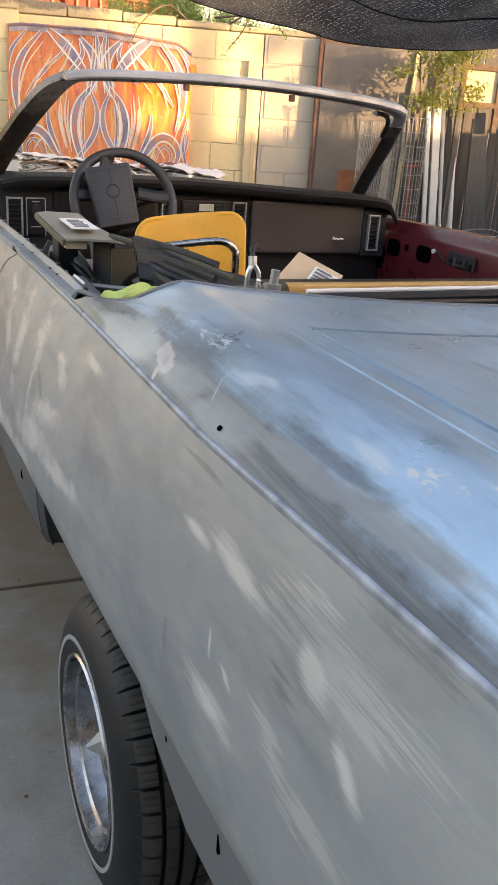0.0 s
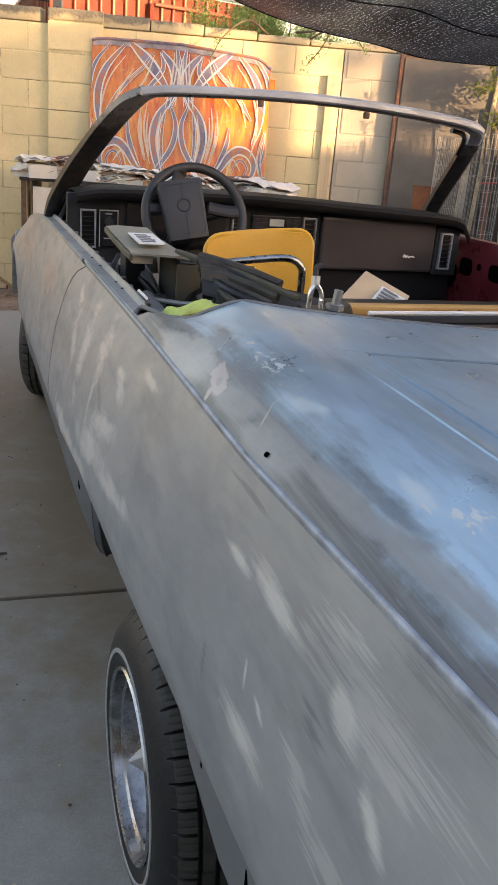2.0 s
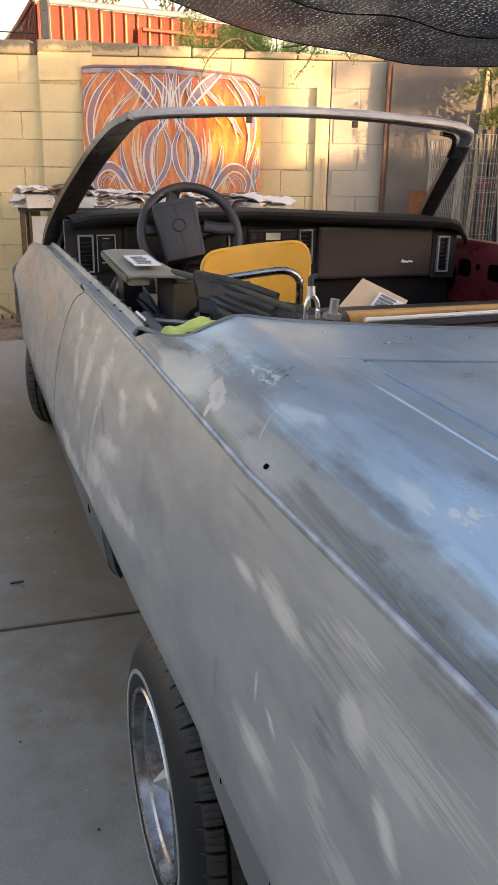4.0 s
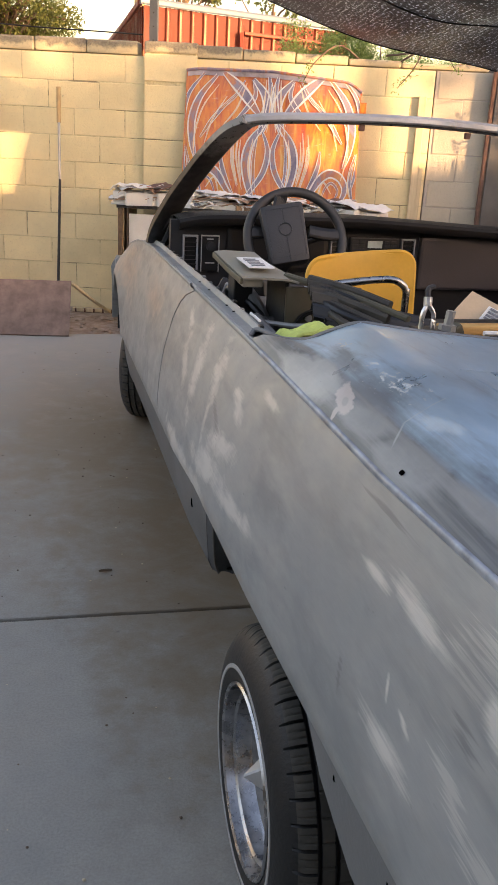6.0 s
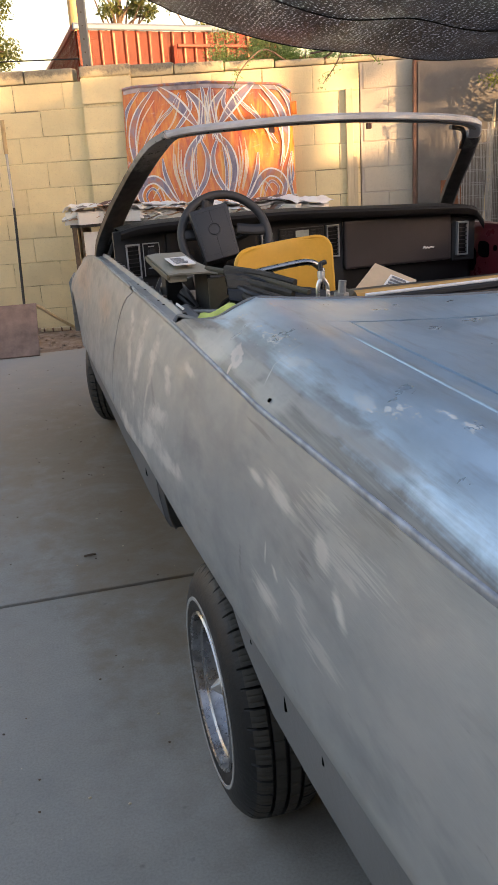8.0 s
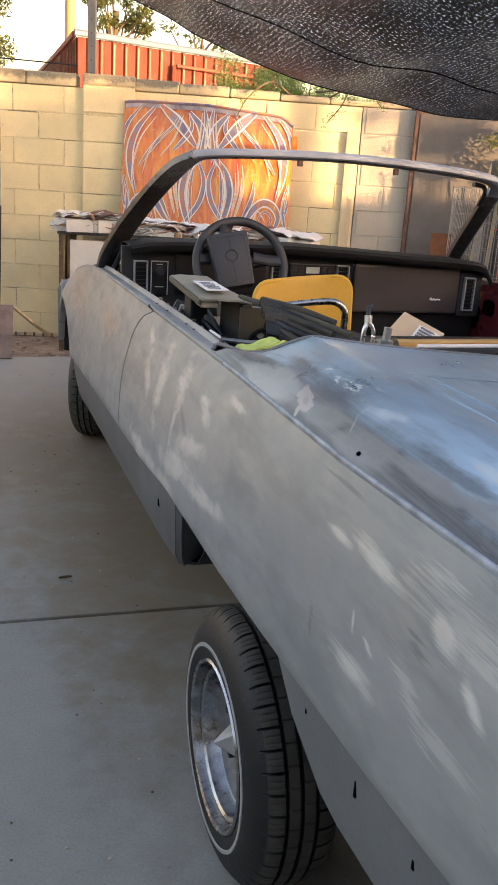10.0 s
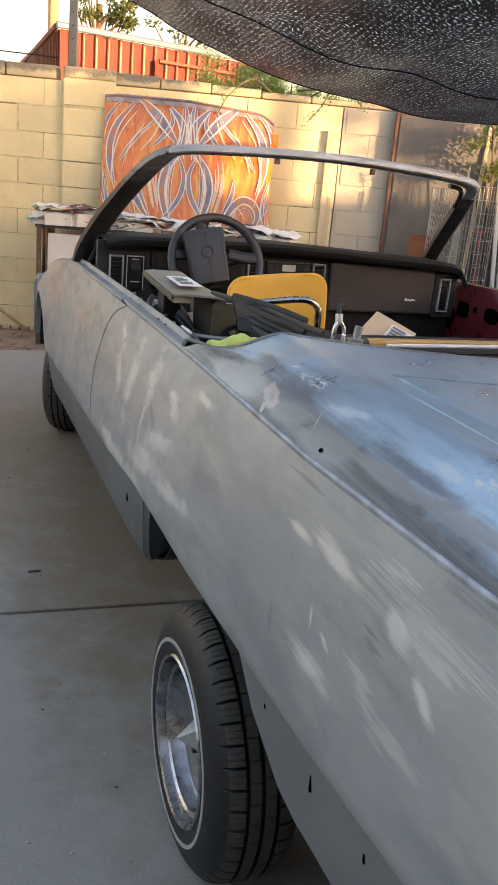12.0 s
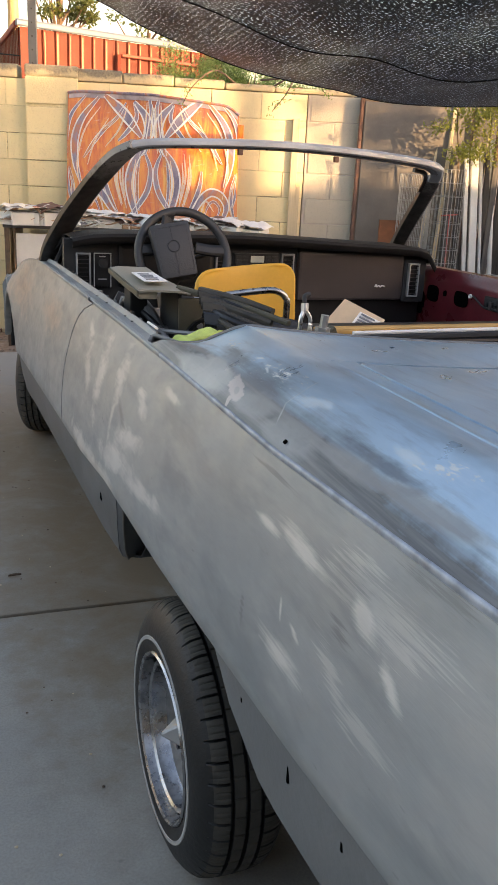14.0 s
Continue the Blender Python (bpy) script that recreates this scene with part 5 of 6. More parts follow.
for v, z, w, h in ((2.03, 0.885, 0.045, 0.035), (1.80, 0.895, 0.05, 0.032), (1.93, 0.90, 0.010, 0.012), (2.13, 0.83, 0.03, 0.05)):
    bm = bmesh.new()
    for x_ in (0.7915, 0.7975):
        ring = [bm.verts.new((x_, v + w * math.copysign(abs(math.cos(a)) ** 0.6, math.cos(a)), z + h * math.copysign(abs(math.sin(a)) ** 0.6, math.sin(a)))) for a in [2 * math.pi * k / 20 for k in range(20)]]
        bm.faces.new(ring)
    part("access_hole", bm, M_HOLE, inner)
part("latch_plate", boxed(0.786, 0.794, 1.45, 1.62, 0.885, 0.94, bev=0.004), M_DASHGREY, inner)
for k in range(5):
    part("latch_lever", boxed(0.776, 0.785, 1.465 + 0.03 * k, 1.481 + 0.03 * k, 0.89 + 0.008 * (k % 3), 0.915 + 0.008 * (k % 2), bev=0.003), M_GLOVE if k % 2 else M_BLACK, inner)
part("latch_rod", tubed([(0.785, 1.70, 0.925), (0.782, 1.62, 0.895), (0.782, 1.47, 0.895)], 0.004, 6), M_DASHGREY, inner)
part("bolt", tubed([(0.79, 1.72, 0.92), (0.782, 1.72, 0.92)], 0.009, 8), M_PAPERWHITE, inner)


# ---------------------------------------------------------------- loose things in the car
def in_car(name, u, v, z, turn=0.0, label="", category="", group=""):
    ob = thing(name, label=label, category=category, group=group)
    ob.matrix_basis = CAR @ pose(u, v, z, 0, 0, turn)
    return ob


seat = in_car("folding_seat", -0.30, 1.36, 0.52, 0, "yellow moulded seat shell with a bent chrome rail", "seat")
rows = []
for i in range(25):
    z = 0.10 + 0.445 * (1 - (1 - i / 24) ** 1.6)
    d = 0.545 - z
    r_ = 0.05
    half = 0.170 - (r_ - math.sqrt(max(0, r_ * r_ - max(0, r_ - d) ** 2)))
    rows.append([Vector((half * a_, 0.02 * (1 - a_ * a_) + 0.05 * (i / 24), z + 0.016 * half * a_ / 0.17)) for a_ in [lerp(-1, 1, j / 14) for j in range(15)]])
part("seat_shell", sheet(rows, 0.010), M_YELLOW, seat, "scuffed yellow shell", True, 50)
part("shell_rim", tubed([r[0] for r in rows] + rows[-1][1:-1] + [r[-1] for r in rows[::-1]], 0.0075, 8), M_YELLOW, seat, "", True)
part("seat_base", boxed(-0.18, 0.17, -0.35, 0.02, 0.0, 0.19, bev=0.02), M_OLIVE, seat)
rail = in_car("chrome_rail", -0.33, 1.14, 0.54, 0, "bent chrome tube rail standing in the cabin", "rail")
part("rail_tube", tubed(curve([(-0.20, 0.06, 0.455), (-0.10, 0.03, 0.475), (0.0, 0.01, 0.49), (0.045, 0.0, 0.49), (0.075, 0, 0.468), (0.08, 0, 0.42), (0.08, 0, 0.0)], 30), 0.0105, 10), M_CHROME, rail, "", True)

gb = in_car("plastic_cover", -0.72, 0.97, 0.53, 0, "taupe plastic lid cover with a printed paper label", "cover")
rows = []
for k in (0.0, 0.33, 0.66, 1.0):
    v = lerp(-0.17, 0.21, k)
    rows.append([Vector((lerp(-0.075, 0.028, j / 4) + 0.008 * (1 - k), v - 0.03 * j / 4, 0.556 + 0.012 * k - 0.004 * (j == 0))) for j in range(5)])
part("lid", sheet(rows, 0.005), M_TAUPE, gb, "", True, 30)
part("lid_tail", sheet([[Vector((0.028, 0.04, 0.562)), Vector((0.026, -0.08, 0.559)), Vector((0.012, -0.19, 0.555))], [Vector((0.036, 0.0, 0.561)), Vector((0.040, -0.10, 0.558)), Vector((0.036, -0.19, 0.554))], [Vector((0.042, -0.05, 0.559)), Vector((0.052, -0.13, 0.556)), Vector((0.060, -0.20, 0.550))]], 0.004), M_TAUPE, gb, "", True, 30)
part("pocket", boxed(-0.066, -0.018, -0.165, -0.09, 0.530, 0.556, bev=0.004), M_TAUPE, gb)
part("lip", bar([(-0.07, -0.17, 0.545), (-0.074, 0.0, 0.548), (-0.078, 0.20, 0.556)], 0.006, 0.014, 8), M_OLIVE, gb)
part("stem", boxed(-0.05, 0.0, 0.03, 0.12, 0.0, 0.551, bev=0.006), M_UNDER, gb)
lab = part("paper_label", boxed(-0.045, 0.016, -0.13, 0.04, 0.5695, 0.572), M_PAPERWHITE, gb, "white printed label")
for i in range(5):
    part("lettering_bar", boxed(-0.035, random.uniform(-0.01, 0.01), -0.11 + 0.026 * i, -0.098 + 0.026 * i, 0.5721, 0.5735), M_INK, lab)

cons = in_car("metal_console", -0.50, 0.80, 0.53, 0, "dark olive sheet-metal console with screws", "console")
part("face_panel", boxed(-0.185, 0.0, -0.012, 0.0, 0.30, 0.535, bev=0.004), M_OLIVE, cons, "olive sheet-metal face")
# near-black side and core: the shade of the open side, as colour
part("side_panel", boxed(-0.185, -0.175, 0.0, 0.20, 0.0, 0.548, bev=0.004), M_UNDER, cons)
part("core", boxed(-0.17, 0.03, 0.01, 0.15, 0.0, 0.44), M_UNDER, cons)
rows = [[Vector((lerp(-0.19, 0.02, k), v_ + 0.02 * k, 0.556 - 0.035 * k - 0.022 * k ** 4 + dz)) for k in [i / 10 for i in range(11)]] for v_, dz in ((-0.020, -0.008), (-0.018, 0.0), (0.01, 0.001), (0.03, 0.0))]
part("top_flange", sheet(rows, 0.004), M_OLIVE, cons, "", True, 30)
for x, z in ((-0.115, 0.525), (-0.130, 0.465), (-0.165, 0.40)):
    part("screw", tubed([(x, -0.012, z), (x, -0.022, z)], 0.009, 10), M_GALV, cons)
part("round_opening", lathe_x([(0.0, 0.06), (-0.014, 0.06), (-0.014, 0.052), (0.0, 0.052), (0.0, 0.06)], 32), M_BLACK, cons).matrix_basis = pose(-0.11, -0.012, 0.425, 0, 0, 90)

trims = in_car("trim_pile", -0.52, 0.55, 0.60, 0, "heap of black plastic trim strips and brackets", "trim")


def slab_strip(p, q, r, s_, thick, mt, ribs=2):
    """A flat moulded strip between four corners, with ridges along it."""
    p, q, r, s_ = Vector(p), Vector(q), Vector(r), Vector(s_)
    rows_ = []
    n_ = 4 * ribs + 1
    for k in range(9):
        a0, a1 = p.lerp(q, k / 8), s_.lerp(r, k / 8)
        rows_.append([a0.lerp(a1, m_ / (n_ - 1)) + Vector((0, 0, (0.0, 0.014, 0.014, 0.0)[m_ % 4] + 0.006 * math.sin(math.pi * k / 8))) for m_ in range(n_)])
    part("strip", sheet(rows_, thick), mt, trims, "", True, 12)


slab_strip((-0.135, 0.17, 0.484), (0.012, 0.11, 0.449), (-0.012, 0.035, 0.424), (-0.145, 0.08, 0.462), 0.008, M_TRIM, 3)
slab_strip((-0.150, 0.075, 0.452), (-0.020, 0.02, 0.416), (-0.030, -0.005, 0.402), (-0.150, 0.045, 0.436), 0.010, M_BLACK, 1)
slab_strip((-0.130, 0.03, 0.430), (-0.030, -0.04, 0.398), (-0.04, -0.07, 0.386), (-0.130, 0.0, 0.414), 0.010, M_DASH, 1)
slab_strip((0.005, 0.09, 0.438), (0.14, 0.05, 0.412), (0.13, 0.0, 0.392), (0.0, 0.02, 0.414), 0.010, M_BLACK, 2)
for i in range(9):
    x, y, z = random.uniform(0.0, 0.18), random.uniform(-0.1, 0.03), random.uniform(0.365, 0.415)
    part("bracket", boxed(-0.035, 0.035, -0.02, 0.02, -0.012, 0.02, bev=0.005, m=pose(x, y, z, random.uniform(-40, 40), random.uniform(-40, 40), random.uniform(0, 180))), random.choice((M_BLACK, M_DASH, M_OLIVE)), trims)
for k in range(6):
    off = Vector((-0.010 * k, -0.024 * k, -0.009 * k))
    part("rib_strip", bar([Vector(p) + off for p in ((-0.125 + 0.012 * k, 0.19, 0.492), (-0.05, 0.115, 0.480), (0.02 - 0.01 * (k % 2), 0.045, 0.460))], 0.017 if k % 2 else 0.022, 0.012 if k % 2 else 0.020, 10), (M_TRIM, M_BLACK, M_TRIM)[k % 3], trims, "", True, 30)
part("long_arm", bar([(-0.16, 0.27, 0.488), (-0.06, 0.10, 0.474), (0.03, -0.04, 0.450)], 0.016, 0.012, 12), M_OLIVE, trims, "thin bent olive flange", True, 30)
part("heap_base", boxed(-0.10, 0.22, -0.12, 0.12, 0.0, 0.37, bev=0.02), M_BLACK, trims)

latch = in_car("latch_bracket", -0.475, 0.46, 0.64, 0, "bright forked latch bracket on a black block", "bracket")
part("block", boxed(-0.02, 0.06, -0.03, 0.04, 0, 0.40, bev=0.006), M_BLACK, latch)
for sx in (-0.018, 0.010):
    part("fork", bar([(sx * 0.9, -0.02, 0.405), (sx * 0.8, -0.02, 0.435), (-0.004, -0.015, 0.455)], 0.009, 0.009, 8), M_BRIGHT, latch)
part("fork_head", tubed([(-0.004, -0.015, 0.45), (-0.004, -0.012, 0.468)], 0.009, 10), M_BRIGHT, latch)
part("arm", tubed(curve([(-0.004, -0.012, 0.464), (-0.002, -0.005, 0.482), (0.012, 0.0, 0.486)], 8), 0.006, 8), M_DASHGREY, latch)
part("bolt", tubed([(0.045, -0.01, 0.40), (0.05, -0.01, 0.44)], 0.010, 8), M_GALV, latch)
part("bolt_head", tubed([(0.045, -0.01, 0.40), (0.046, -0.01, 0.412)], 0.018, 6), M_GALV, latch)

towel = in_car("towel", -0.70, 0.47, 0.62, 0, "crumpled lime green towel", "towel")
rows = []
for i in range(22):
    a = i / 21
    row = []
    for j in range(14):
        b = j / 13
        x, y = lerp(-0.085, 0.085, a), lerp(-0.05, 0.07, b)
        h = 0.388 + 0.040 * math.sin(math.pi * min(1, a * 1.05)) * (1 - 0.4 * b) + 0.022 * noise.noise(Vector((x * 22, y * 22, 3.1))) - 0.05 * (a < 0.12) * (0.12 - a) * 8
        row.append(Vector((x, y, h)))
    rows.append(row)
part("cloth", sheet(rows, 0.006), M_TOWEL, towel, "", True, 80)
part("cloth_fold", boxed(-0.07, 0.10, -0.04, 0.06, 0.0, 0.395, bev=0.02), M_TOWEL, towel)

plank = in_car("wooden_plank", 0.18, 0.55, 1.018, 1.0, "long yellow-brown wooden plank laid across the cabin", "plank")
bm = bmesh.new()
box(bm, -0.60, 0.62, -0.05, -0.008, 0.0, 0.021, bev=0.005)
part("board", bm, M_PLANK, plank)
part("nail_head", tubed([(-0.30, -0.051, 0.012), (-0.30, -0.046, 0.012)], 0.006, 8), M_RUST, plank)
part("nail_head", tubed([(-0.04, -0.051, 0.014), (-0.04, -0.046, 0.014)], 0.006, 8), M_RUST, plank)
prop = in_car("seat_back", 0.2, 0.62, 0.53, 0, "black upholstered rear seat under the plank", "seat")
part("cushion", boxed(-0.62, 0.58, -0.12, 0.09, 0, 0.487, bev=0.03), M_BLACK, prop)
well = in_car("top_well_strip", 0.16, 0.27, 0.66, 0.6, "dark rubber strip with a white bead before the deck", "strip")
part("strip", boxed(-0.62, 0.58, -0.035, 0.03, 0.0, 0.405, bev=0.006), M_BLACK, well)
part("white_bead", tubed([(-0.585, 0.034, 0.408), (0.0, 0.034, 0.413), (0.58, 0.034, 0.412)], 0.0045, 8), M_PAPERWHITE, well)
part("rubber_bead", tubed([(-0.60, -0.02, 0.405), (0.0, -0.02, 0.412), (0.58, -0.02, 0.412)], 0.010, 8), M_UNDER, well)

card = in_car("cardboard_box", -0.14, 0.90, 0.53, 0, "opened cardboard box with a white label", "box")
part("carton", boxed(-0.085, 0.085, -0.03, 0.12, 0.0, 0.40, bev=0.004, m=pose(0, 0, 0, 0, 0, 10)), M_CARD, card)
flap = part("flap", sheet([[Vector((-0.10, -0.02, 0.444)), Vector((0.01, -0.11, 0.40))], [Vector((-0.012, 0.03, 0.510)), Vector((0.098, -0.02, 0.456))]], 0.004), M_CARD, card)


def on_flap(a, b_):
    p = (Vector((-0.10, -0.02, 0.444)).lerp(Vector((0.01, -0.11, 0.40)), b_)).lerp(Vector((-0.012, 0.03, 0.510)).lerp(Vector((0.098, -0.02, 0.456)), b_), a)
    return p + Vector((-0.0, -0.006, 0.006))


lab = part("label", sheet([[on_flap(0.35, 0.45), on_flap(0.35, 0.95)], [on_flap(0.80, 0.45), on_flap(0.80, 0.95)]], 0.001), M_PAPERWHITE, flap, "white shipping label")
for i in range(4):
    part("lettering_bar", sheet([[on_flap(0.40 + 0.1 * i, 0.5) + Vector((0, -0.002, 0.002)), on_flap(0.40 + 0.1 * i, random.uniform(0.7, 0.9)) + Vector((0, -0.002, 0.002))], [on_flap(0.45 + 0.1 * i, 0.5) + Vector((0, -0.002, 0.002)), on_flap(0.45 + 0.1 * i, 0.8) + Vector((0, -0.002, 0.002))]], 0.001), M_INK, lab)

junk = in_car("wiring_bundle", -0.70, 0.75, 0.53, 0, "grey plastic brackets and loose wiring by the door", "wiring")
part("cable", tubed(curve([(-0.04, 0.45, 0.40), (-0.03, 0.30, 0.48), (0.0, 0.18, 0.42), (-0.05, 0.05, 0.45), (0.02, -0.10, 0.38)], 30), 0.018, 8), M_ROCKER, junk, "", True)
part("cable", tubed(curve([(-0.02, 0.5, 0.38), (-0.06, 0.38, 0.47), (-0.03, 0.25, 0.46), (0.03, 0.12, 0.40), (0.06, 0.0, 0.42)], 30), 0.010, 8), M_BLACK, junk, "", True)
part("loop", tubed(curve([(-0.03, 0.05, 0.45), (0.04, 0.0, 0.452), (0.09, 0.01, 0.455), (0.10, 0.03, 0.46)], 16), 0.006, 8), M_GALV, junk)
for i in range(8):
    x, y, z = random.uniform(-0.06, 0.04), random.uniform(0.15, 0.62), random.uniform(0.40, 0.47)
    part("bracket", boxed(-0.025, 0.025, -0.03, 0.03, -0.02, 0.03, bev=0.006, m=pose(x, y, z, random.uniform(-30, 30), random.uniform(-30, 30), random.uniform(0, 90))), random.choice((M_ROCKER, M_GREYBOARD, M_BLACK)), junk)
part("bin", boxed(-0.08, 0.06, -0.20, 0.05, 0.0, 0.415, bev=0.02), M_ROCKER, junk)
part("bin", boxed(-0.08, 0.05, 0.10, 0.60, 0.0, 0.40, bev=0.02), M_BLACK, junk)

# ---------------------------------------------------------------- table, papers and painted hood against the wall
table = thing("work_table", (-0.39, 6.62, -0.06), label="old cream cabinet table with brown edges", category="table")
part("tabletop", boxed(-0.99, 0.95, -0.30, 0.32, 0.90, 0.925, bev=0.004), M_GREYWOOD, table)
part("side_panel", boxed(-0.97, -0.94, -0.28, 0.30, 0.0, 0.90), M_PALEWOOD, table)
part("side_panel", boxed(0.90, 0.93, -0.28, 0.30, 0.0, 0.90), M_PALEWOOD, table)
part("front_panel", boxed(-0.90, 0.90, -0.272, -0.26, 0.0, 0.86), M_PAPERWHITE, table)
part("edge_post", boxed(-0.98, -0.945, -0.295, -0.265, 0.0, 0.90, bev=0.003), M_BARK, table)
part("edge_post", boxed(-0.915, -0.902, -0.285, -0.255, 0.0, 0.90, bev=0.003), M_BARK, table)

PAPERS = []
rng = random.Random(7)
for i in range(44):
    upper = i >= 22
    x = lerp(-1.30, 0.40, (i % 22) / 21) + rng.uniform(-0.05, 0.05)
    y = rng.uniform(6.36, 6.46)
    p = thing("newspaper", (x, y, 0.867), rng.uniform(-35, 35), label=("folded white newspaper sheet lying on the table", "folded tan paper bag lying on the table", "white printed poster sheet lying on the table")[i % 3], category="paper", group="papers on the table")
    wdt, dep = rng.uniform(0.12, 0.22), rng.uniform(0.09, 0.15)
    left = max(0.0, min(1.0, (-0.5 - x) / 0.5))
    h = (rng.uniform(0.072, 0.10) + 0.04 * left) if upper else rng.uniform(0.03, 0.05) + 0.02 * left
    rows = []
    ph = rng.uniform(0, 60)
    for a_ in range(13):
        rows.append([Vector((lerp(-wdt, wdt, a_ / 12), lerp(-dep, dep, b_ / 8), max(0.004, h + 0.05 * (noise.noise(Vector((a_ * 0.35 + ph, b_ * 0.4, i))) * 0.6 + noise.noise(Vector((a_ * 0.9 + ph, b_ * 0.9, i))) * 0.25) - 0.03 * abs(a_ / 6 - 1) ** 3))) for b_ in range(9)])
    part("page", sheet(rows, 0.004), (M_PAPERWHITE, M_PAPERWHITE, M_PAPERTAN, M_PAPERWHITE, M_PAPERWHITE, M_RUST, M_PAPERWHITE)[i % 7], p, "", True, 70)
    part("lower_page", boxed(-wdt * 0.85, wdt * 0.85, -dep * 0.8, dep * 0.8, 0.0, max(0.004, h - 0.045), bev=0.002), (M_PAPERWHITE, M_PAPERTAN, M_PAPERWHITE, M_PAPERWHITE)[i % 4], p)
    if i % 4 == 0:
        for q in range(2 + i % 2):
            aa, bb = 1 + 4 * q, 3 + 4 * q
            strip_r = [[rows[k][0] + Vector((0, -0.0012, -0.001)), rows[k][1] + Vector((0, 0, 0.0035)), rows[k][3] + Vector((0, 0, 0.0035))] for k in range(aa, min(13, bb + 1))]
            part("print_bar", sheet(strip_r, 0.001), (M_INK, M_INKRED, M_INK)[(i + q) % 3], p, "", True, 70)

jar = thing("glass_jar", (0.36, 6.45, 0.905), label="small clear glass jar on the papers", category="jar")
glass, gnt, gb_ = material("clear_glass", (0.9, 0.95, 0.92), 0.05)
gb_.inputs["Transmission Weight"].default_value = 0.9
part("jar_body", tubed([(0, 0, 0.0), (0, 0, 0.065)], 0.03, 20), glass, jar, "", True)
part("jar_rim", tubed([(0, 0, 0.066), (0, 0, 0.075)], 0.026, 20), M_LIGHTGREY, jar, "", True)

hood = thing("painted_car_hood", (-0.285, 6.86, 0.868), label="car hood painted in orange flames with lilac ribbon pinstripes", category="car hood")
HW = 0.69


def hood_h(s):
    return 0.985 - 0.055 * max(0, s) - 0.06 * max(0, (abs(s) - 0.80) / 0.2) ** 2 * (1 if s > 0 else 0.25)


def hood_at(s, h, lift=0.0):
    """A place on the hood; s from -1 to 1 across, h metres up from its foot."""
    return Vector((HW * s * (1 - 0.02 * h), 0.135 * (h / 0.985) - 0.035 * (1 - s * s) - lift, h))


rows = [[hood_at(lerp(-1, 1, j / 28), hood_h(lerp(-1, 1, j / 28)) * i / 16) for j in range(29)] for i in range(17)]
top = rows[-1]
part("side_tab", boxed(0.67, 0.72, 0.09, 0.10, 0.70, 0.80, bev=0.003), M_HOOD, hood)
rows.append([p + Vector((0, -0.02, 0.008)) for p in top])
rows.append([p + Vector((0, 0.03, 0.014)) for p in top])
part("hood_skin", sheet(rows, 0.008), M_HOOD, hood, "orange and red flame paint", True, 60)
part("top_lip", tubed([p + Vector((0, -0.010, 0.002)) for p in top], 0.011, 8), M_RIBBON, hood, "", True)


band = [[hood_at(lerp(-0.985, 0.985, j / 28), hood_h(lerp(-0.985, 0.985, j / 28)) - d, 0.0098) for j in range(29)] for d in (0.042, 0.02, 0.004)]
part("top_band", sheet(band, 0.0015), M_BAND, hood, "dusty lilac band along the edge", True, 60)


def ribbon(ctrl, width, flip):
    P = curve([(s * flip, h, 0) for s, h in ctrl], 26)
    body, e1, e2 = [], [], []
    for i, p in enumerate(P):
        d = (P[min(i + 1, 26)] - P[max(i - 1, 0)])
        d.x *= HW
        d.normalize()
        nrm = Vector((-d.y / HW, d.x, 0))
        w = 1.2 * width * (0.35 + 0.65 * math.sin(math.pi * min(1, max(0, i / 26)))) * 0.5

        def q(k, lift):
            c = p + nrm * w * k
            s = max(-0.985, min(0.985, c.x))
            return hood_at(s, max(0.01, min(hood_h(s) - 0.01, c.y)), lift)
        body.append([q(-1, 0.0105), q(0, 0.0105), q(1, 0.0105)])
        e1.append([q(-1.42, 0.0115), q(-0.92, 0.0115)])
        e2.append([q(0.92, 0.0115), q(1.42, 0.0115)])
    for nm, rws, mt in (("ribbon", body, M_FINE if width < 0.011 else M_RIBBON), ("pinstripe", e1, M_STRIPE), ("pinstripe", e2, M_STRIPE)):
        b = bmesh.new()
        grid(b, rws)
        part(nm, b, mt, hood)


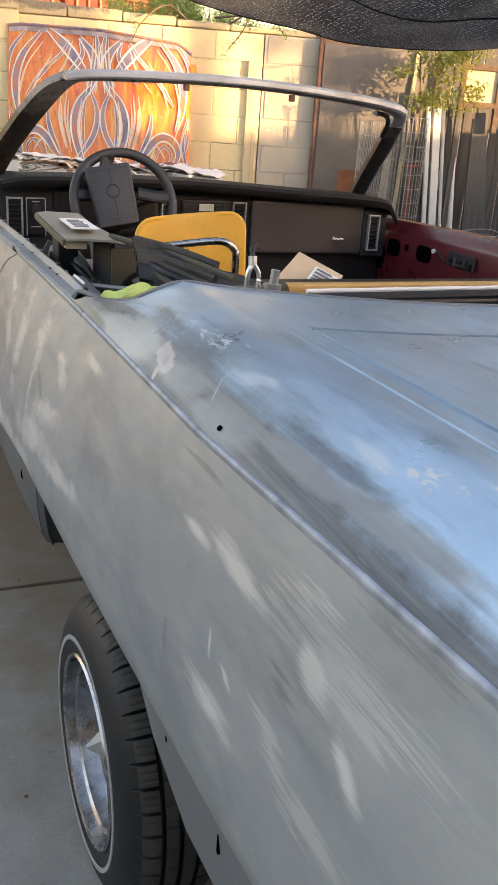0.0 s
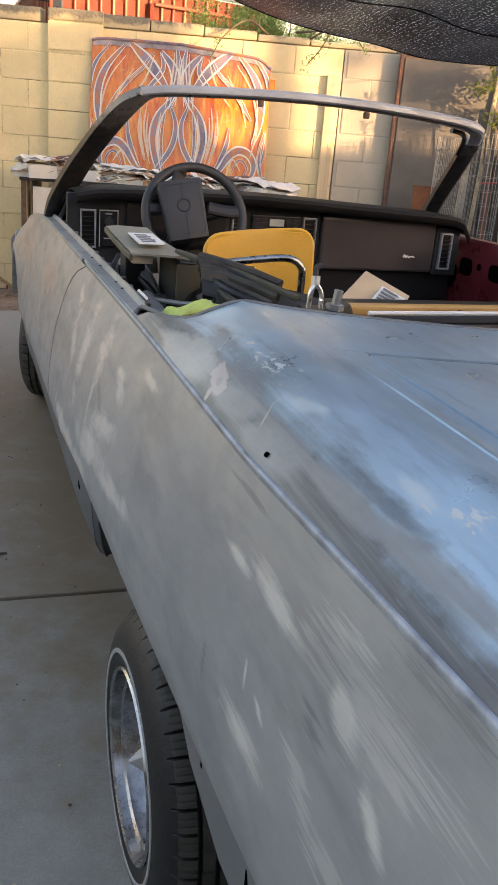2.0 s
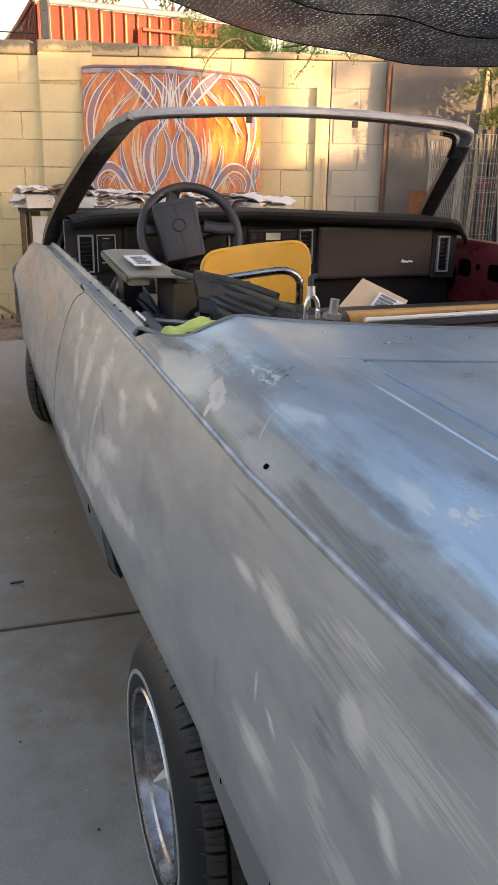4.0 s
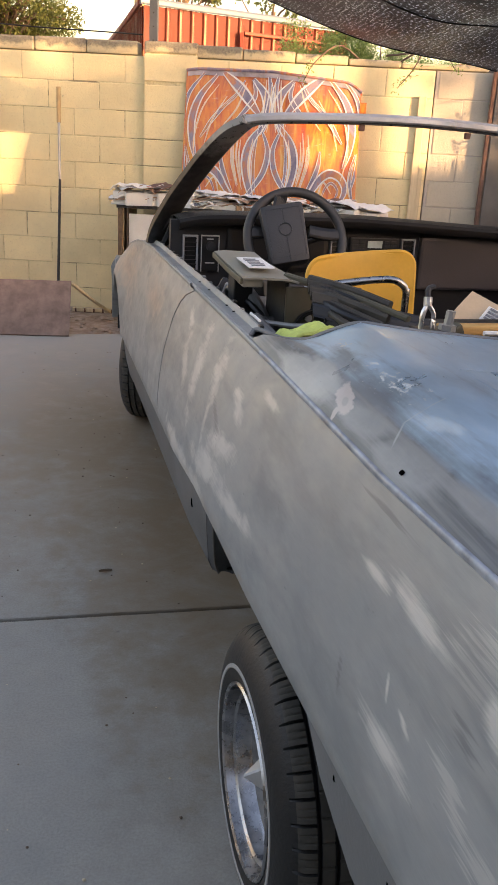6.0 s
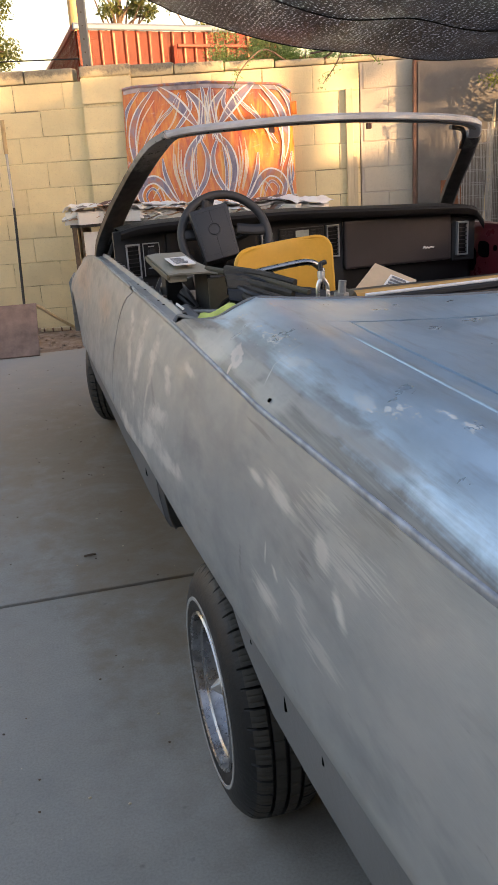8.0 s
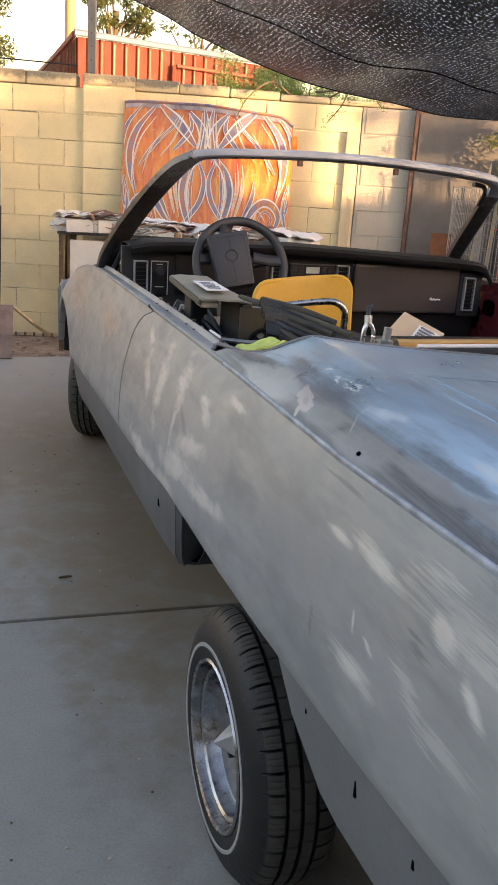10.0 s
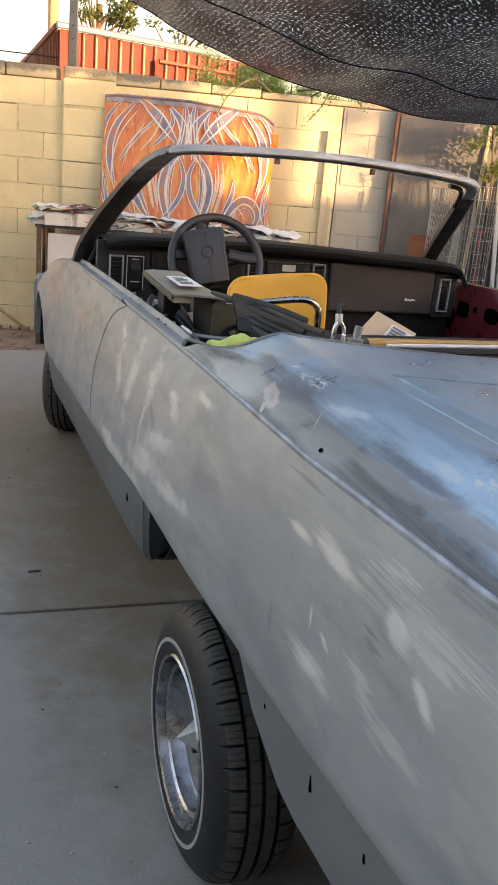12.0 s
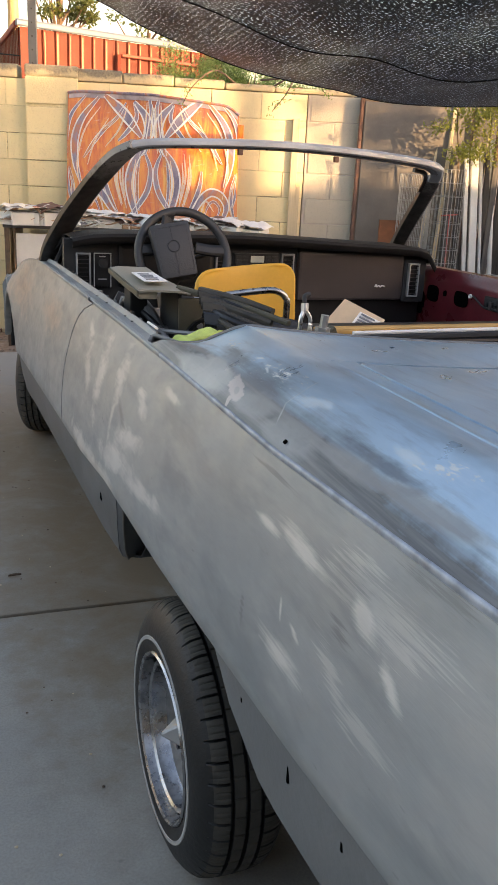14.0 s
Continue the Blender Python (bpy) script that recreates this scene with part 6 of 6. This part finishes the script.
RIBBONS = (
    (((-0.57, 0.97), (-0.35, 0.84), (-0.14, 0.67)), 0.052),
    (((-0.79, 0.96), (-0.95, 0.82), (-1.01, 0.67), (-1.02, 0.49), (-0.99, 0.31), (-0.94, 0.16)), 0.026),
    (((-0.64, 0.95), (-0.83, 0.79), (-0.91, 0.63), (-0.90, 0.46), (-0.84, 0.31)), 0.039),
    (((-0.42, 0.82), (-0.65, 0.65), (-0.81, 0.49)), 0.021),
    (((-0.23, 0.93), (-0.10, 0.83), (-0.05, 0.72), (-0.09, 0.63), (-0.14, 0.53)), 0.047),
    (((-0.23, 0.92), (-0.20, 0.81), (-0.31, 0.70), (-0.41, 0.63)), 0.024),
    (((-0.05, 0.95), (-0.02, 0.81), (-0.05, 0.67), (-0.10, 0.54)), 0.034),
    (((-0.09, 0.60), (-0.22, 0.48), (-0.27, 0.34), (-0.24, 0.18), (-0.17, 0.03)), 0.047),
    (((-0.10, 0.56), (-0.03, 0.42), (-0.06, 0.27), (-0.17, 0.14), (-0.31, 0.02)), 0.029),
    (((-0.15, 0.53), (-0.18, 0.38), (-0.18, 0.24), (-0.15, 0.10)), 0.016),
    (((-0.57, 0.43), (-0.55, 0.31), (-0.48, 0.18), (-0.38, 0.05)), 0.024),
    (((-0.80, 0.02), (-0.87, 0.15), (-0.81, 0.24), (-0.69, 0.27), (-0.58, 0.22), (-0.48, 0.12), (-0.38, 0.05)), 0.042),
    (((-0.73, 0.04), (-0.79, 0.14), (-0.72, 0.20), (-0.65, 0.16), (-0.59, 0.04)), 0.013),
    (((-0.42, 0.46), (-0.41, 0.31), (-0.35, 0.15)), 0.010),
    (((-0.34, 0.49), (-0.35, 0.34), (-0.31, 0.18)), 0.008),
    (((-0.97, 0.42), (-0.92, 0.24), (-0.97, 0.04)), 0.018),
    (((-0.32, 0.92), (-0.42, 0.81), (-0.56, 0.71)), 0.016),
)
FINE = (
    ((-0.42, 0.55), (-0.44, 0.35), (-0.36, 0.14)), ((-0.36, 0.56), (-0.38, 0.36), (-0.30, 0.12)), ((-0.20, 0.50), (-0.24, 0.30), (-0.18, 0.10)),
    ((-0.02, 0.90), (-0.03, 0.70), (-0.05, 0.55)), ((-0.08, 0.93), (-0.10, 0.74), (-0.16, 0.60)), ((-0.62, 0.88), (-0.80, 0.70), (-0.88, 0.45), (-0.82, 0.22)),
    ((-0.52, 0.80), (-0.68, 0.62), (-0.76, 0.44)), ((-0.95, 0.35), (-0.90, 0.20), (-0.96, 0.04)), ((-0.30, 0.90), (-0.40, 0.72), (-0.56, 0.58)), ((-0.72, 0.12), (-0.62, 0.20), (-0.55, 0.05)),
)
for ctrl in FINE:
    for f in (1, -1):
        ribbon(ctrl, 0.008, f)
for ctrl, wd in RIBBONS:
    for f in (1, -1):
        ribbon(ctrl, wd, f)

# rake handle, ramp and strips on the dirt
rod = thing("garden_rod", (-1.86, 6.55, -0.06), label="long thin rod with a wooden grip leaning on the wall", category="rod")
part("shaft", tubed([(0.0, -0.15, 0.0), (-0.06, 0.25, 1.05)], 0.011, 8), M_BLACK, rod)
part("pale_shaft", tubed([(-0.06, 0.2502, 1.05), (-0.085, 0.35, 1.47)], 0.011, 8), M_GALV, rod)
part("grip", tubed([(-0.085, 0.3502, 1.47), (-0.10, 0.42, 1.73)], 0.017, 10), M_POLE, rod)

door_board = thing("old_door_board", (-2.70, 6.86, -0.06), 0, label="weathered wooden door board leaning on the wall", category="board")
# one board in two tones: sunlit above, shade put into the lower colour
part("board", boxed(-0.25, 0.06, -0.02, 0.02, 0.55, 1.80, bev=0.004), M_POLE, door_board)
part("shaded_board", boxed(-0.25, 0.055, -0.022, 0.02, 0.0, 0.549, bev=0.004), M_BARK, door_board)

rampt = thing("steel_ramp", label="rusty brown steel plate propped up on a wooden strut", category="ramp")
rampt.matrix_basis = pose(-1.852, 5.628, 0.0, 0, 0, 9)
pl = part("plate", boxed(-0.268, 0.268, -0.008, 0.008, 0.0, 0.43, bev=0.003), M_PLATE, rampt)
pl.matrix_basis = pose(0, 0, 0.004, -38, 0, 0)
part("top_edge", tubed([(-0.262, 0.265, 0.338), (0.262, 0.265, 0.338)], 0.008, 6), M_PALEWOOD, rampt)
part("strut", bar([(0.262, 0.275, 0.335), (0.38, 0.70, 0.14), (0.50, 1.12, -0.04)], 0.022, 0.022, 8), M_PALEWOOD, rampt)

strip = thing("nail_strip", (-1.52, 6.86, -0.055), 2, label="pale wooden strip with nails lying on the dirt", category="strip")
part("batten", boxed(-0.33, 0.33, -0.02, 0.02, 0.0, 0.03, bev=0.003), M_PALEWOOD, strip)
for i in range(9):
    part("nail", tubed([(-0.3 + 0.075 * i, -0.024, 0.0), (-0.3 + 0.075 * i, -0.03, 0.03)], 0.007, 5), M_RUST, strip)
hose = thing("hose_coil", (-2.60, 6.75, -0.055), label="black rubber hose coil standing by the wall", category="hose")
part("coil", tubed([(0.10 * math.cos(a), 0.01 * a, 0.22 + 0.20 * math.sin(a)) for a in [k * 0.25 for k in range(52)]], 0.012, 6), M_UNDER, hose, "", True)

# dirt clods and leaf litter
def scatter(name, label, n, area, size, mat, seed, z):
    r = random.Random(seed)
    bm = bmesh.new()
    for _ in range(n):
        x, y = r.uniform(*area[:2]), r.uniform(*area[2:])
        s = size * r.uniform(0.3, 1.4)
        rr = bmesh.ops.create_icosphere(bm, subdivisions=1, radius=s)
        for v in rr["verts"]:
            v.co = Vector((x + v.co.x * r.uniform(0.8, 1.4), y + v.co.y, z + max(-0.2 * s, v.co.z * 0.6)))
    ob = part(name, bm, mat)
    tagged(ob, label, name.replace("_", " "), kind="stuff")


scatter("gravel", "small stones and clods on the dirt", 260, (-3.2, -1.2, 5.95, 6.98), 0.016, M_DIRT, 3, -0.055)
scatter("pale_grit", "pale grit on the slab", 130, (-2.2, -0.2, 0.9, 5.6), 0.003, M_PALEWOOD, 9, 0.002)
scatter("leaf_litter", "dark leaf bits and grit on the slab", 190, (-1.9, -0.2, 1.0, 5.4), 0.0032, M_BARK, 5, 0.002)
leaf = thing("dry_leaf", (-0.631, 2.311, 0.0), 20, label="curled dry leaf on the slab", category="leaf")
part("blade", sheet([[Vector((lerp(-0.022, 0.022, a / 5), w * 0.006 * math.sin(math.pi * (a + 0.5) / 6), 0.004 + 0.006 * abs(w))) for w in (-1, 0, 1)] for a in range(6)], 0.001), M_BARK, leaf)

# ---------------------------------------------------------------- right-hand clutter
def upright(name, x, y, w, h, mat, label, cat, lean=0.0, round_=True, group="poles on the fence"):
    o = thing(name, (x, y, -0.06), label=label, category=cat, group=group)
    if round_:
        part("shaft", tubed([(0, 0, 0), (lean, 0.12, h)], w, 10), mat, o, "", True)
    else:
        part("shaft", boxed(-w, w, -0.015, 0.015, 0, h, bev=0.003), mat, o).matrix_basis = pose(0, 0, 0, -2.5, math.degrees(math.atan2(lean, h)), 0)
    return o


for x, w, h, mt, ln, rd_ in ((2.385, 0.016, 1.68, M_PVC, -0.13, False), (2.455, 0.030, 1.66, M_PVC, -0.13, False), (2.53, 0.014, 1.62, M_PVC, -0.13, True), (2.615, 0.021, 1.72, M_PVC, -0.13, True)):
    upright("pipe", x, 6.78, w, h, mt, "pale grey pipe leaning on the fence", "pipe", ln, rd_)
for x, w, h, ln in ((2.25, 0.035, 1.45, -0.10), (2.33, 0.025, 1.3, -0.09), (2.74, 0.03, 1.5, -0.05), (2.82, 0.04, 1.55, -0.10), (2.93, 0.03, 1.5, -0.18), (3.05, 0.035, 1.7, -0.05)):
    upright("board", x, 6.85, w, h, M_GREYWOOD if ln <= 0.01 else M_GALV, "grey weathered board leaning on the fence", "board", ln, False)
upright("pale_stick", 1.90, 6.88, 0.015, 1.95, M_PALEWOOD, "thin pale wooden stick leaning on the fence", "stick", 0.17, True)
upright("pale_stick", 2.06, 6.88, 0.014, 1.98, M_PALEWOOD, "thin pale wooden stick leaning on the fence", "stick", 0.10, False)
upright("red_rod", 2.10, 6.55, 0.006, 1.12, M_PINK, "thin red metal rod with a bent handle", "rod", 0.02, True)
part("handle", tubed([(-0.05, 0.12, 1.11), (0.09, 0.12, 1.125)], 0.006, 6), M_PINK, bpy.data.objects["red_rod"])
upright("brown_board", 1.62, 6.60, 0.080, 1.06, M_ORANGEBOARD, "short orange-brown board standing by the wall", "board", 0.0, False)


def mesh_roll(x, y, r, h, seed):
    o = thing("wire_mesh_roll", (x, y, -0.06), label="standing roll of galvanised wire mesh", category="wire mesh", group="wire mesh rolls")
    up = finish("upright_wire", tubed([(0, 0, 0), (0, 0, h)], 0.0022, 4), M_GALV)
    for k in range(30):
        a = 2 * math.pi * k / 30
        q = new("upright_wire", up)
        q.parent = o
        q.location = (r * math.cos(a), r * math.sin(a), 0)
    hoop = finish("wire_hoop", tubed([(r * math.cos(a), r * math.sin(a), 0) for a in [2 * math.pi * q / 20 for q in range(21)]], 0.0018, 4, caps=False), M_GALV)
    for k in range(15):
        q = new("wire_hoop", hoop)
        q.parent = o
        q.location = (0, 0, lerp(0.02, h, k / 14))


mesh_roll(1.80, 6.60, 0.13, 1.42, 1)
mesh_roll(2.06, 6.66, 0.15, 1.47, 2)
wire = thing("wire_hoop", (2.62, 6.5, -0.06), label="loose coil of thin wire on the boards", category="wire")
part("hoop", tubed([(0.24 * math.cos(a), 0.10 * math.sin(a), 0.66 + 0.02 * math.sin(2 * a)) for a in [k * 0.3 for k in range(43)]], 0.004, 5), M_GALV, wire)
part("hoop_stand", boxed(-0.2, 0.2, -0.02, 0.06, 0, 0.65), M_GREYWOOD, wire)
win = thing("window_frame", (2.66, 6.84, -0.06), label="old wooden window frame standing on the fence", category="window frame")
for a, b, c, d in ((-0.17, -0.13, 1.55, 1.90), (0.13, 0.17, 1.4, 1.98), (-0.13, 0.13, 1.85, 1.89), (-0.13, 0.13, 1.58, 1.62)):
    part("stile", boxed(a, b, -0.02, 0.02, c, d, bev=0.003), M_BARK, win)
part("leg", boxed(-0.17, -0.13, -0.02, 0.02, 0, 1.55), M_GREYWOOD, win)
part("panel", boxed(-0.13, 0.13, 0.0, 0.008, 1.62, 1.85), M_PALEWOOD, win)

# ---------------------------------------------------------------- shade net
NETC = [(-2.6, 5.2, 2.95), (-1.4, 5.5, 2.58), (-0.62, 5.6, 2.31), (-0.34, 5.6, 2.18), (0.2, 5.6, 1.996), (0.57, 5.6, 1.916), (0.94, 5.6, 1.868), (1.33, 5.6, 1.81), (2.03, 5.6, 1.828), (2.75, 5.65, 1.95)]
edge_pts = curve(NETC, 60)
bm = bmesh.new()
lay = bm.loops.layers.uv.new("UVMap")
rows, uvs = [], []
L = 0.0
for i, p in enumerate(edge_pts):
    if i:
        L += (p - edge_pts[i - 1]).length
    row, ur = [], []
    for j in range(25):
        k = j / 24
        q = p + Vector((0.1 * k, -2.6 * k, 0.62 * k - 0.10 * math.sin(math.pi * k) + 0.10 * k * max(0, 0.5 - p.x)))
        q.z += 0.03 * noise.noise(Vector((q.x * 1.6, q.y * 1.6, 0.4))) * min(1, k * 6) + 0.02 * math.sin(7 * q.x + 4 * q.y) * min(1, k * 4)
        row.append(q)
        ur.append((L, 2.7 * k))
    rows.append(row)
    uvs.append(ur)
vs, fs = grid(bm, rows)
lookup = {v: uvs[i][j] for i, r in enumerate(vs) for j, v in enumerate(r)}
for f in fs:
    for lp in f.loops:
        lp[lay].uv = lookup[lp.vert]
net = thing("shade_net", (0, 0, 0), label="sagging black knitted shade cloth overhead", category="shade net")
part("cloth", bm, M_NET, net, "", True, 180)
part("hem", tubed([p + Vector((0, 0, -0.002)) for p in edge_pts], 0.004, 5), M_UNDER, net)
part("pole", tubed([(-2.62, 5.2, -0.06), (-2.62, 5.2, 3.0)], 0.025, 10), M_GALV, net)
part("tie_rope", tubed([(2.75, 5.65, 1.95), (3.6, 7.17, 2.2)], 0.005, 6), M_UNDER, net)
part("seam", tubed([r[7] + Vector((0, 0, -0.004 + 0.0)) for r in rows[20:]], 0.004, 5), M_BLACK, net)

# ---------------------------------------------------------------- beyond the wall
shed = thing("red_shed", (-1.97, 11.0, -0.06), label="red corrugated metal shed with a pale roof edge", category="shed")


def corrugated(p0, p1, h, step, mat, name):
    d = Vector((p1[0] - p0[0], p1[1] - p0[1], 0))
    n = Vector((d.y, -d.x, 0)).normalized()
    cnt = int(d.length / step)
    pts = []
    for i in range(cnt):
        for f, o in ((0.0, 0), (0.62, 0), (0.70, 0.022), (0.92, 0.022)):
            pts.append(Vector((p0[0], p0[1], 0)) + d * ((i + f) / cnt) + n * o)
    bm = bmesh.new()
    grid(bm, [[p for p in pts], [p + Vector((0, 0, h)) for p in pts]])
    bmesh.ops.solidify(bm, geom=bm.faces[:], thickness=0.004)
    part(name, bm, mat, shed)
    # lighter strips along the ribs: their sunlit edges put into the colour
    rib = bmesh.new()
    for i in range(cnt):
        q = Vector((p0[0], p0[1], 0)) + d * ((i + 0.81) / cnt) + n * 0.026
        t_ = d.normalized() * (0.007 if i % 2 else 0.012)
        rv = [rib.verts.new(q + s_ * t_ + Vector((0, 0, z_))) for s_, z_ in ((-1, 0.02), (1, 0.02), (1, h - 0.03), (-1, h - 0.03))]
        rib.faces.new(rv)
    part("lit_rib", rib, M_SHEDRIB, shed, "lighter orange strips for sunlit rib edges")


corrugated((0, 0), (2.5, 1.9), 2.83, 0.17, M_SHEDRED, "front_wall")
corrugated((-1.6, 5.7), (0, 0), 2.83, 0.17, M_SHEDRED, "side_wall")
part("roof_edge", bar([(-0.03, -0.06, 2.87), (1.25, 0.90, 2.87), (2.6, 1.93, 2.88)], 0.04, 0.075, 6), M_SHEDROOF, shed, "pale blue-grey roof edge")
part("side_fascia", bar([(-1.62, 5.72, 2.86), (-0.8, 2.8, 2.86), (-0.05, 0.02, 2.86)], 0.05, 0.07, 6), M_SHEDRED, shed)
part("roof_sheet", sheet([[Vector((-1.55, 5.75, 2.83)), Vector((0.0, 0.02, 2.83))], [Vector((0.9, 7.6, 2.83)), Vector((2.5, 1.95, 2.83))]], 0.01), M_SHEDROOF, shed)
part("rail", bar([(1.15, 0.80, 2.66), (1.9, 1.36, 2.66), (2.5, 1.82, 2.66)], 0.03, 0.04, 6), M_SHEDRED, shed)
part("rail_post", boxed(1.10, 1.14, 0.74, 0.78, 0.0, 2.66), M_SHEDRED, shed)
red_fence = thing("red_fence", (0.6, 12.4, -0.06), label="red plank fence beyond the wall", category="fence")
for i in range(22):
    part("plank", boxed(i * 0.15, i * 0.15 + 0.135, 0, 0.02, 0, 2.45 + random.uniform(-0.03, 0.03)), M_SHEDRED, red_fence)

sp = thing("steel_post", (-1.275, 7.34, -0.06), label="perforated square steel post behind the wall", category="post")
part("tube", boxed(-0.032, 0.032, -0.032, 0.032, 0, 3.1, bev=0.003), M_POSTSTEEL, sp)
for i in range(9):
    part("hole", boxed(-0.006, 0.006, -0.0335, -0.031, 2.12 + 0.1 * i, 2.132 + 0.1 * i), M_BLACK, sp)
pole = thing("utility_pole", (-3.56, 20.0, -0.06), label="brown wooden utility pole in the distance", category="pole")
part("shaft", tubed([(0, 0, 0), (0, 0, 8)], 0.13, 10, r1=0.10), M_POLE, pole, "", True)
cable = thing("overhead_cable", (0, 0, 0), label="thin sagging overhead cable", category="cable")
part("strand", tubed(curve([(-8, 12.5, 2.95), (-4.5, 12.0, 2.62), (-1.98, 11.0, 2.45)], 20), 0.008, 5), M_UNDER, cable)


def tree(name, x, y, h, crown, n_clumps, n_leaf, size, mat, label, seed, spread=1.0, trunk=0.12):
    r = random.Random(seed)
    o = thing(name, (x, y, -0.06), label=label, category="tree")
    bm = bmesh.new()
    tube(bm, curve([(0, 0, 0), (0.05, 0.03, h * 0.3), (-0.03, 0.05, h * 0.6), (0.05, 0, h)], 10), trunk, 8, r1=trunk * 0.45)
    ends = []
    for k in range(n_clumps):
        a = r.uniform(0, 6.28)
        d = crown * r.random() ** 0.6
        e = Vector((math.cos(a) * d * spread, math.sin(a) * d, h + r.uniform(-0.55, 0.75) * crown))
        b = Vector((0, 0, h * r.uniform(0.55, 0.95)))
        tube(bm, curve([b, b.lerp(e, 0.5) + Vector((0, 0, 0.15 * crown)), e], 5), trunk * 0.3, 5, r1=0.012)
        ends.append(e)
    part("trunk", bm, M_BARK, o, "", True)
    bm = bmesh.new()
    for e in ends:
        leaves(bm, e, crown * 0.30, n_leaf, size, r, 0.8)
    part("crown", bm, mat, o)
    return o


tree("leafy_tree", -4.75, 14.2, 3.25, 1.05, 56, 420, 0.062, M_LEAF_TREE, "leafy green tree lit by low sun", 11)
tree("distant_tree", -2.75, 21.0, 4.6, 0.75, 14, 120, 0.11, M_LEAF_TREE, "distant leafy tree above the shed", 12)
tree("distant_tree", -0.9, 24.0, 4.4, 0.9, 10, 60, 0.12, M_LEAF_TREE, "distant leafy tree above the shed", 15)
# the next two stand out of view, added to dapple sun on the wall
tree("yard_tree", 8.30, 0.62, 3.42, 0.40, 16, 34, 0.10, M_LEAF_TREE, "unseen leafy tree added to dapple the wall", 13, 1.3, 0.03)
tree("yard_tree", 11.75, 0.55, 3.70, 0.40, 12, 50, 0.10, M_LEAF_TREE, "unseen sparse tree added to dapple the wall", 16, 1.4, 0.03)


def shrub(name, at, clumps, n_leaf, size, mat, label, seed, twigs=(), stems=3):
    r = random.Random(seed)
    o = thing(name, at, label=label, category="shrub")
    bm = bmesh.new()
    for c, rad in clumps[::stems]:
        tube(bm, curve([(c[0] * 0.85, 0.12, -1.2), (c[0] * 0.9 + 0.05, 0.08, c[2] * 0.3 - 0.2), (c[0] + 0.03, c[1], c[2] * 0.7), c], 8), 0.009, 5, r1=0.003)
    for tw in twigs:
        tube(bm, curve(tw, 10), 0.009, 5, r1=0.003)
    part("branching", bm, M_BARK, o, "", True)
    bm = bmesh.new()
    for c, rad in clumps:
        leaves(bm, c, rad, n_leaf, size, r, 0.7)
    for tw in twigs:
        for p in curve(tw, 8)[3:]:
            leaves(bm, p, 0.06, 16, size, r, 0.8)
    part("foliage", bm, mat, o)


rs = random.Random(77)
shrub("feathery_shrub", (0.1, 7.75, 1.5), [((rs.uniform(-0.30, 0.45), rs.uniform(-0.1, 0.4), rs.uniform(0.50, 0.78)), 0.15) for _ in range(24)] + [((rs.uniform(-0.3, 1.6), rs.uniform(-0.1, 0.4), rs.uniform(0.42, 0.62)), 0.14) for _ in range(20)], 480, 0.022, M_LEAF_BUSH, "feathery green shrub above the wall", 21,
      twigs=([(0.3, -0.3, 0.5), (0.1, -0.62, 0.58), (-0.08, -0.80, 0.44), (-0.16, -0.84, 0.30)], [(0.6, -0.3, 0.5), (0.72, -0.7, 0.56), (0.66, -0.84, 0.42), (0.55, -0.86, 0.28)], [(0.5, -0.3, 0.55), (0.85, -0.75, 0.55), (0.98, -0.86, 0.42)]))
rs = random.Random(5)
shrub("climbing_vine", (2.42, 6.62, 1.25), [((max(-0.48, min(0.12, rs.gauss(-0.15, 0.16))), rs.uniform(-0.08, 0.1), rs.uniform(0.24, 0.66)), 0.11) for _ in range(36)], 60, 0.034, M_LEAF_VINE, "yellow-green climbing vine over the pipes", 22, stems=36)


# ---------------------------------------------------------------- blocks of the wall
make_wall("wall_north", -4.6, 0.955, 11, M_BLOCK, M_MORTAR, "cream painted concrete block wall with worn joints", -1.455, 1.937)
make_wall("wall_north_bare", 0.958, 1.40, 11, M_GREYBLOCK, M_GREYMORTAR, "bare grey-tan concrete block wall", -1.455, 1.937)
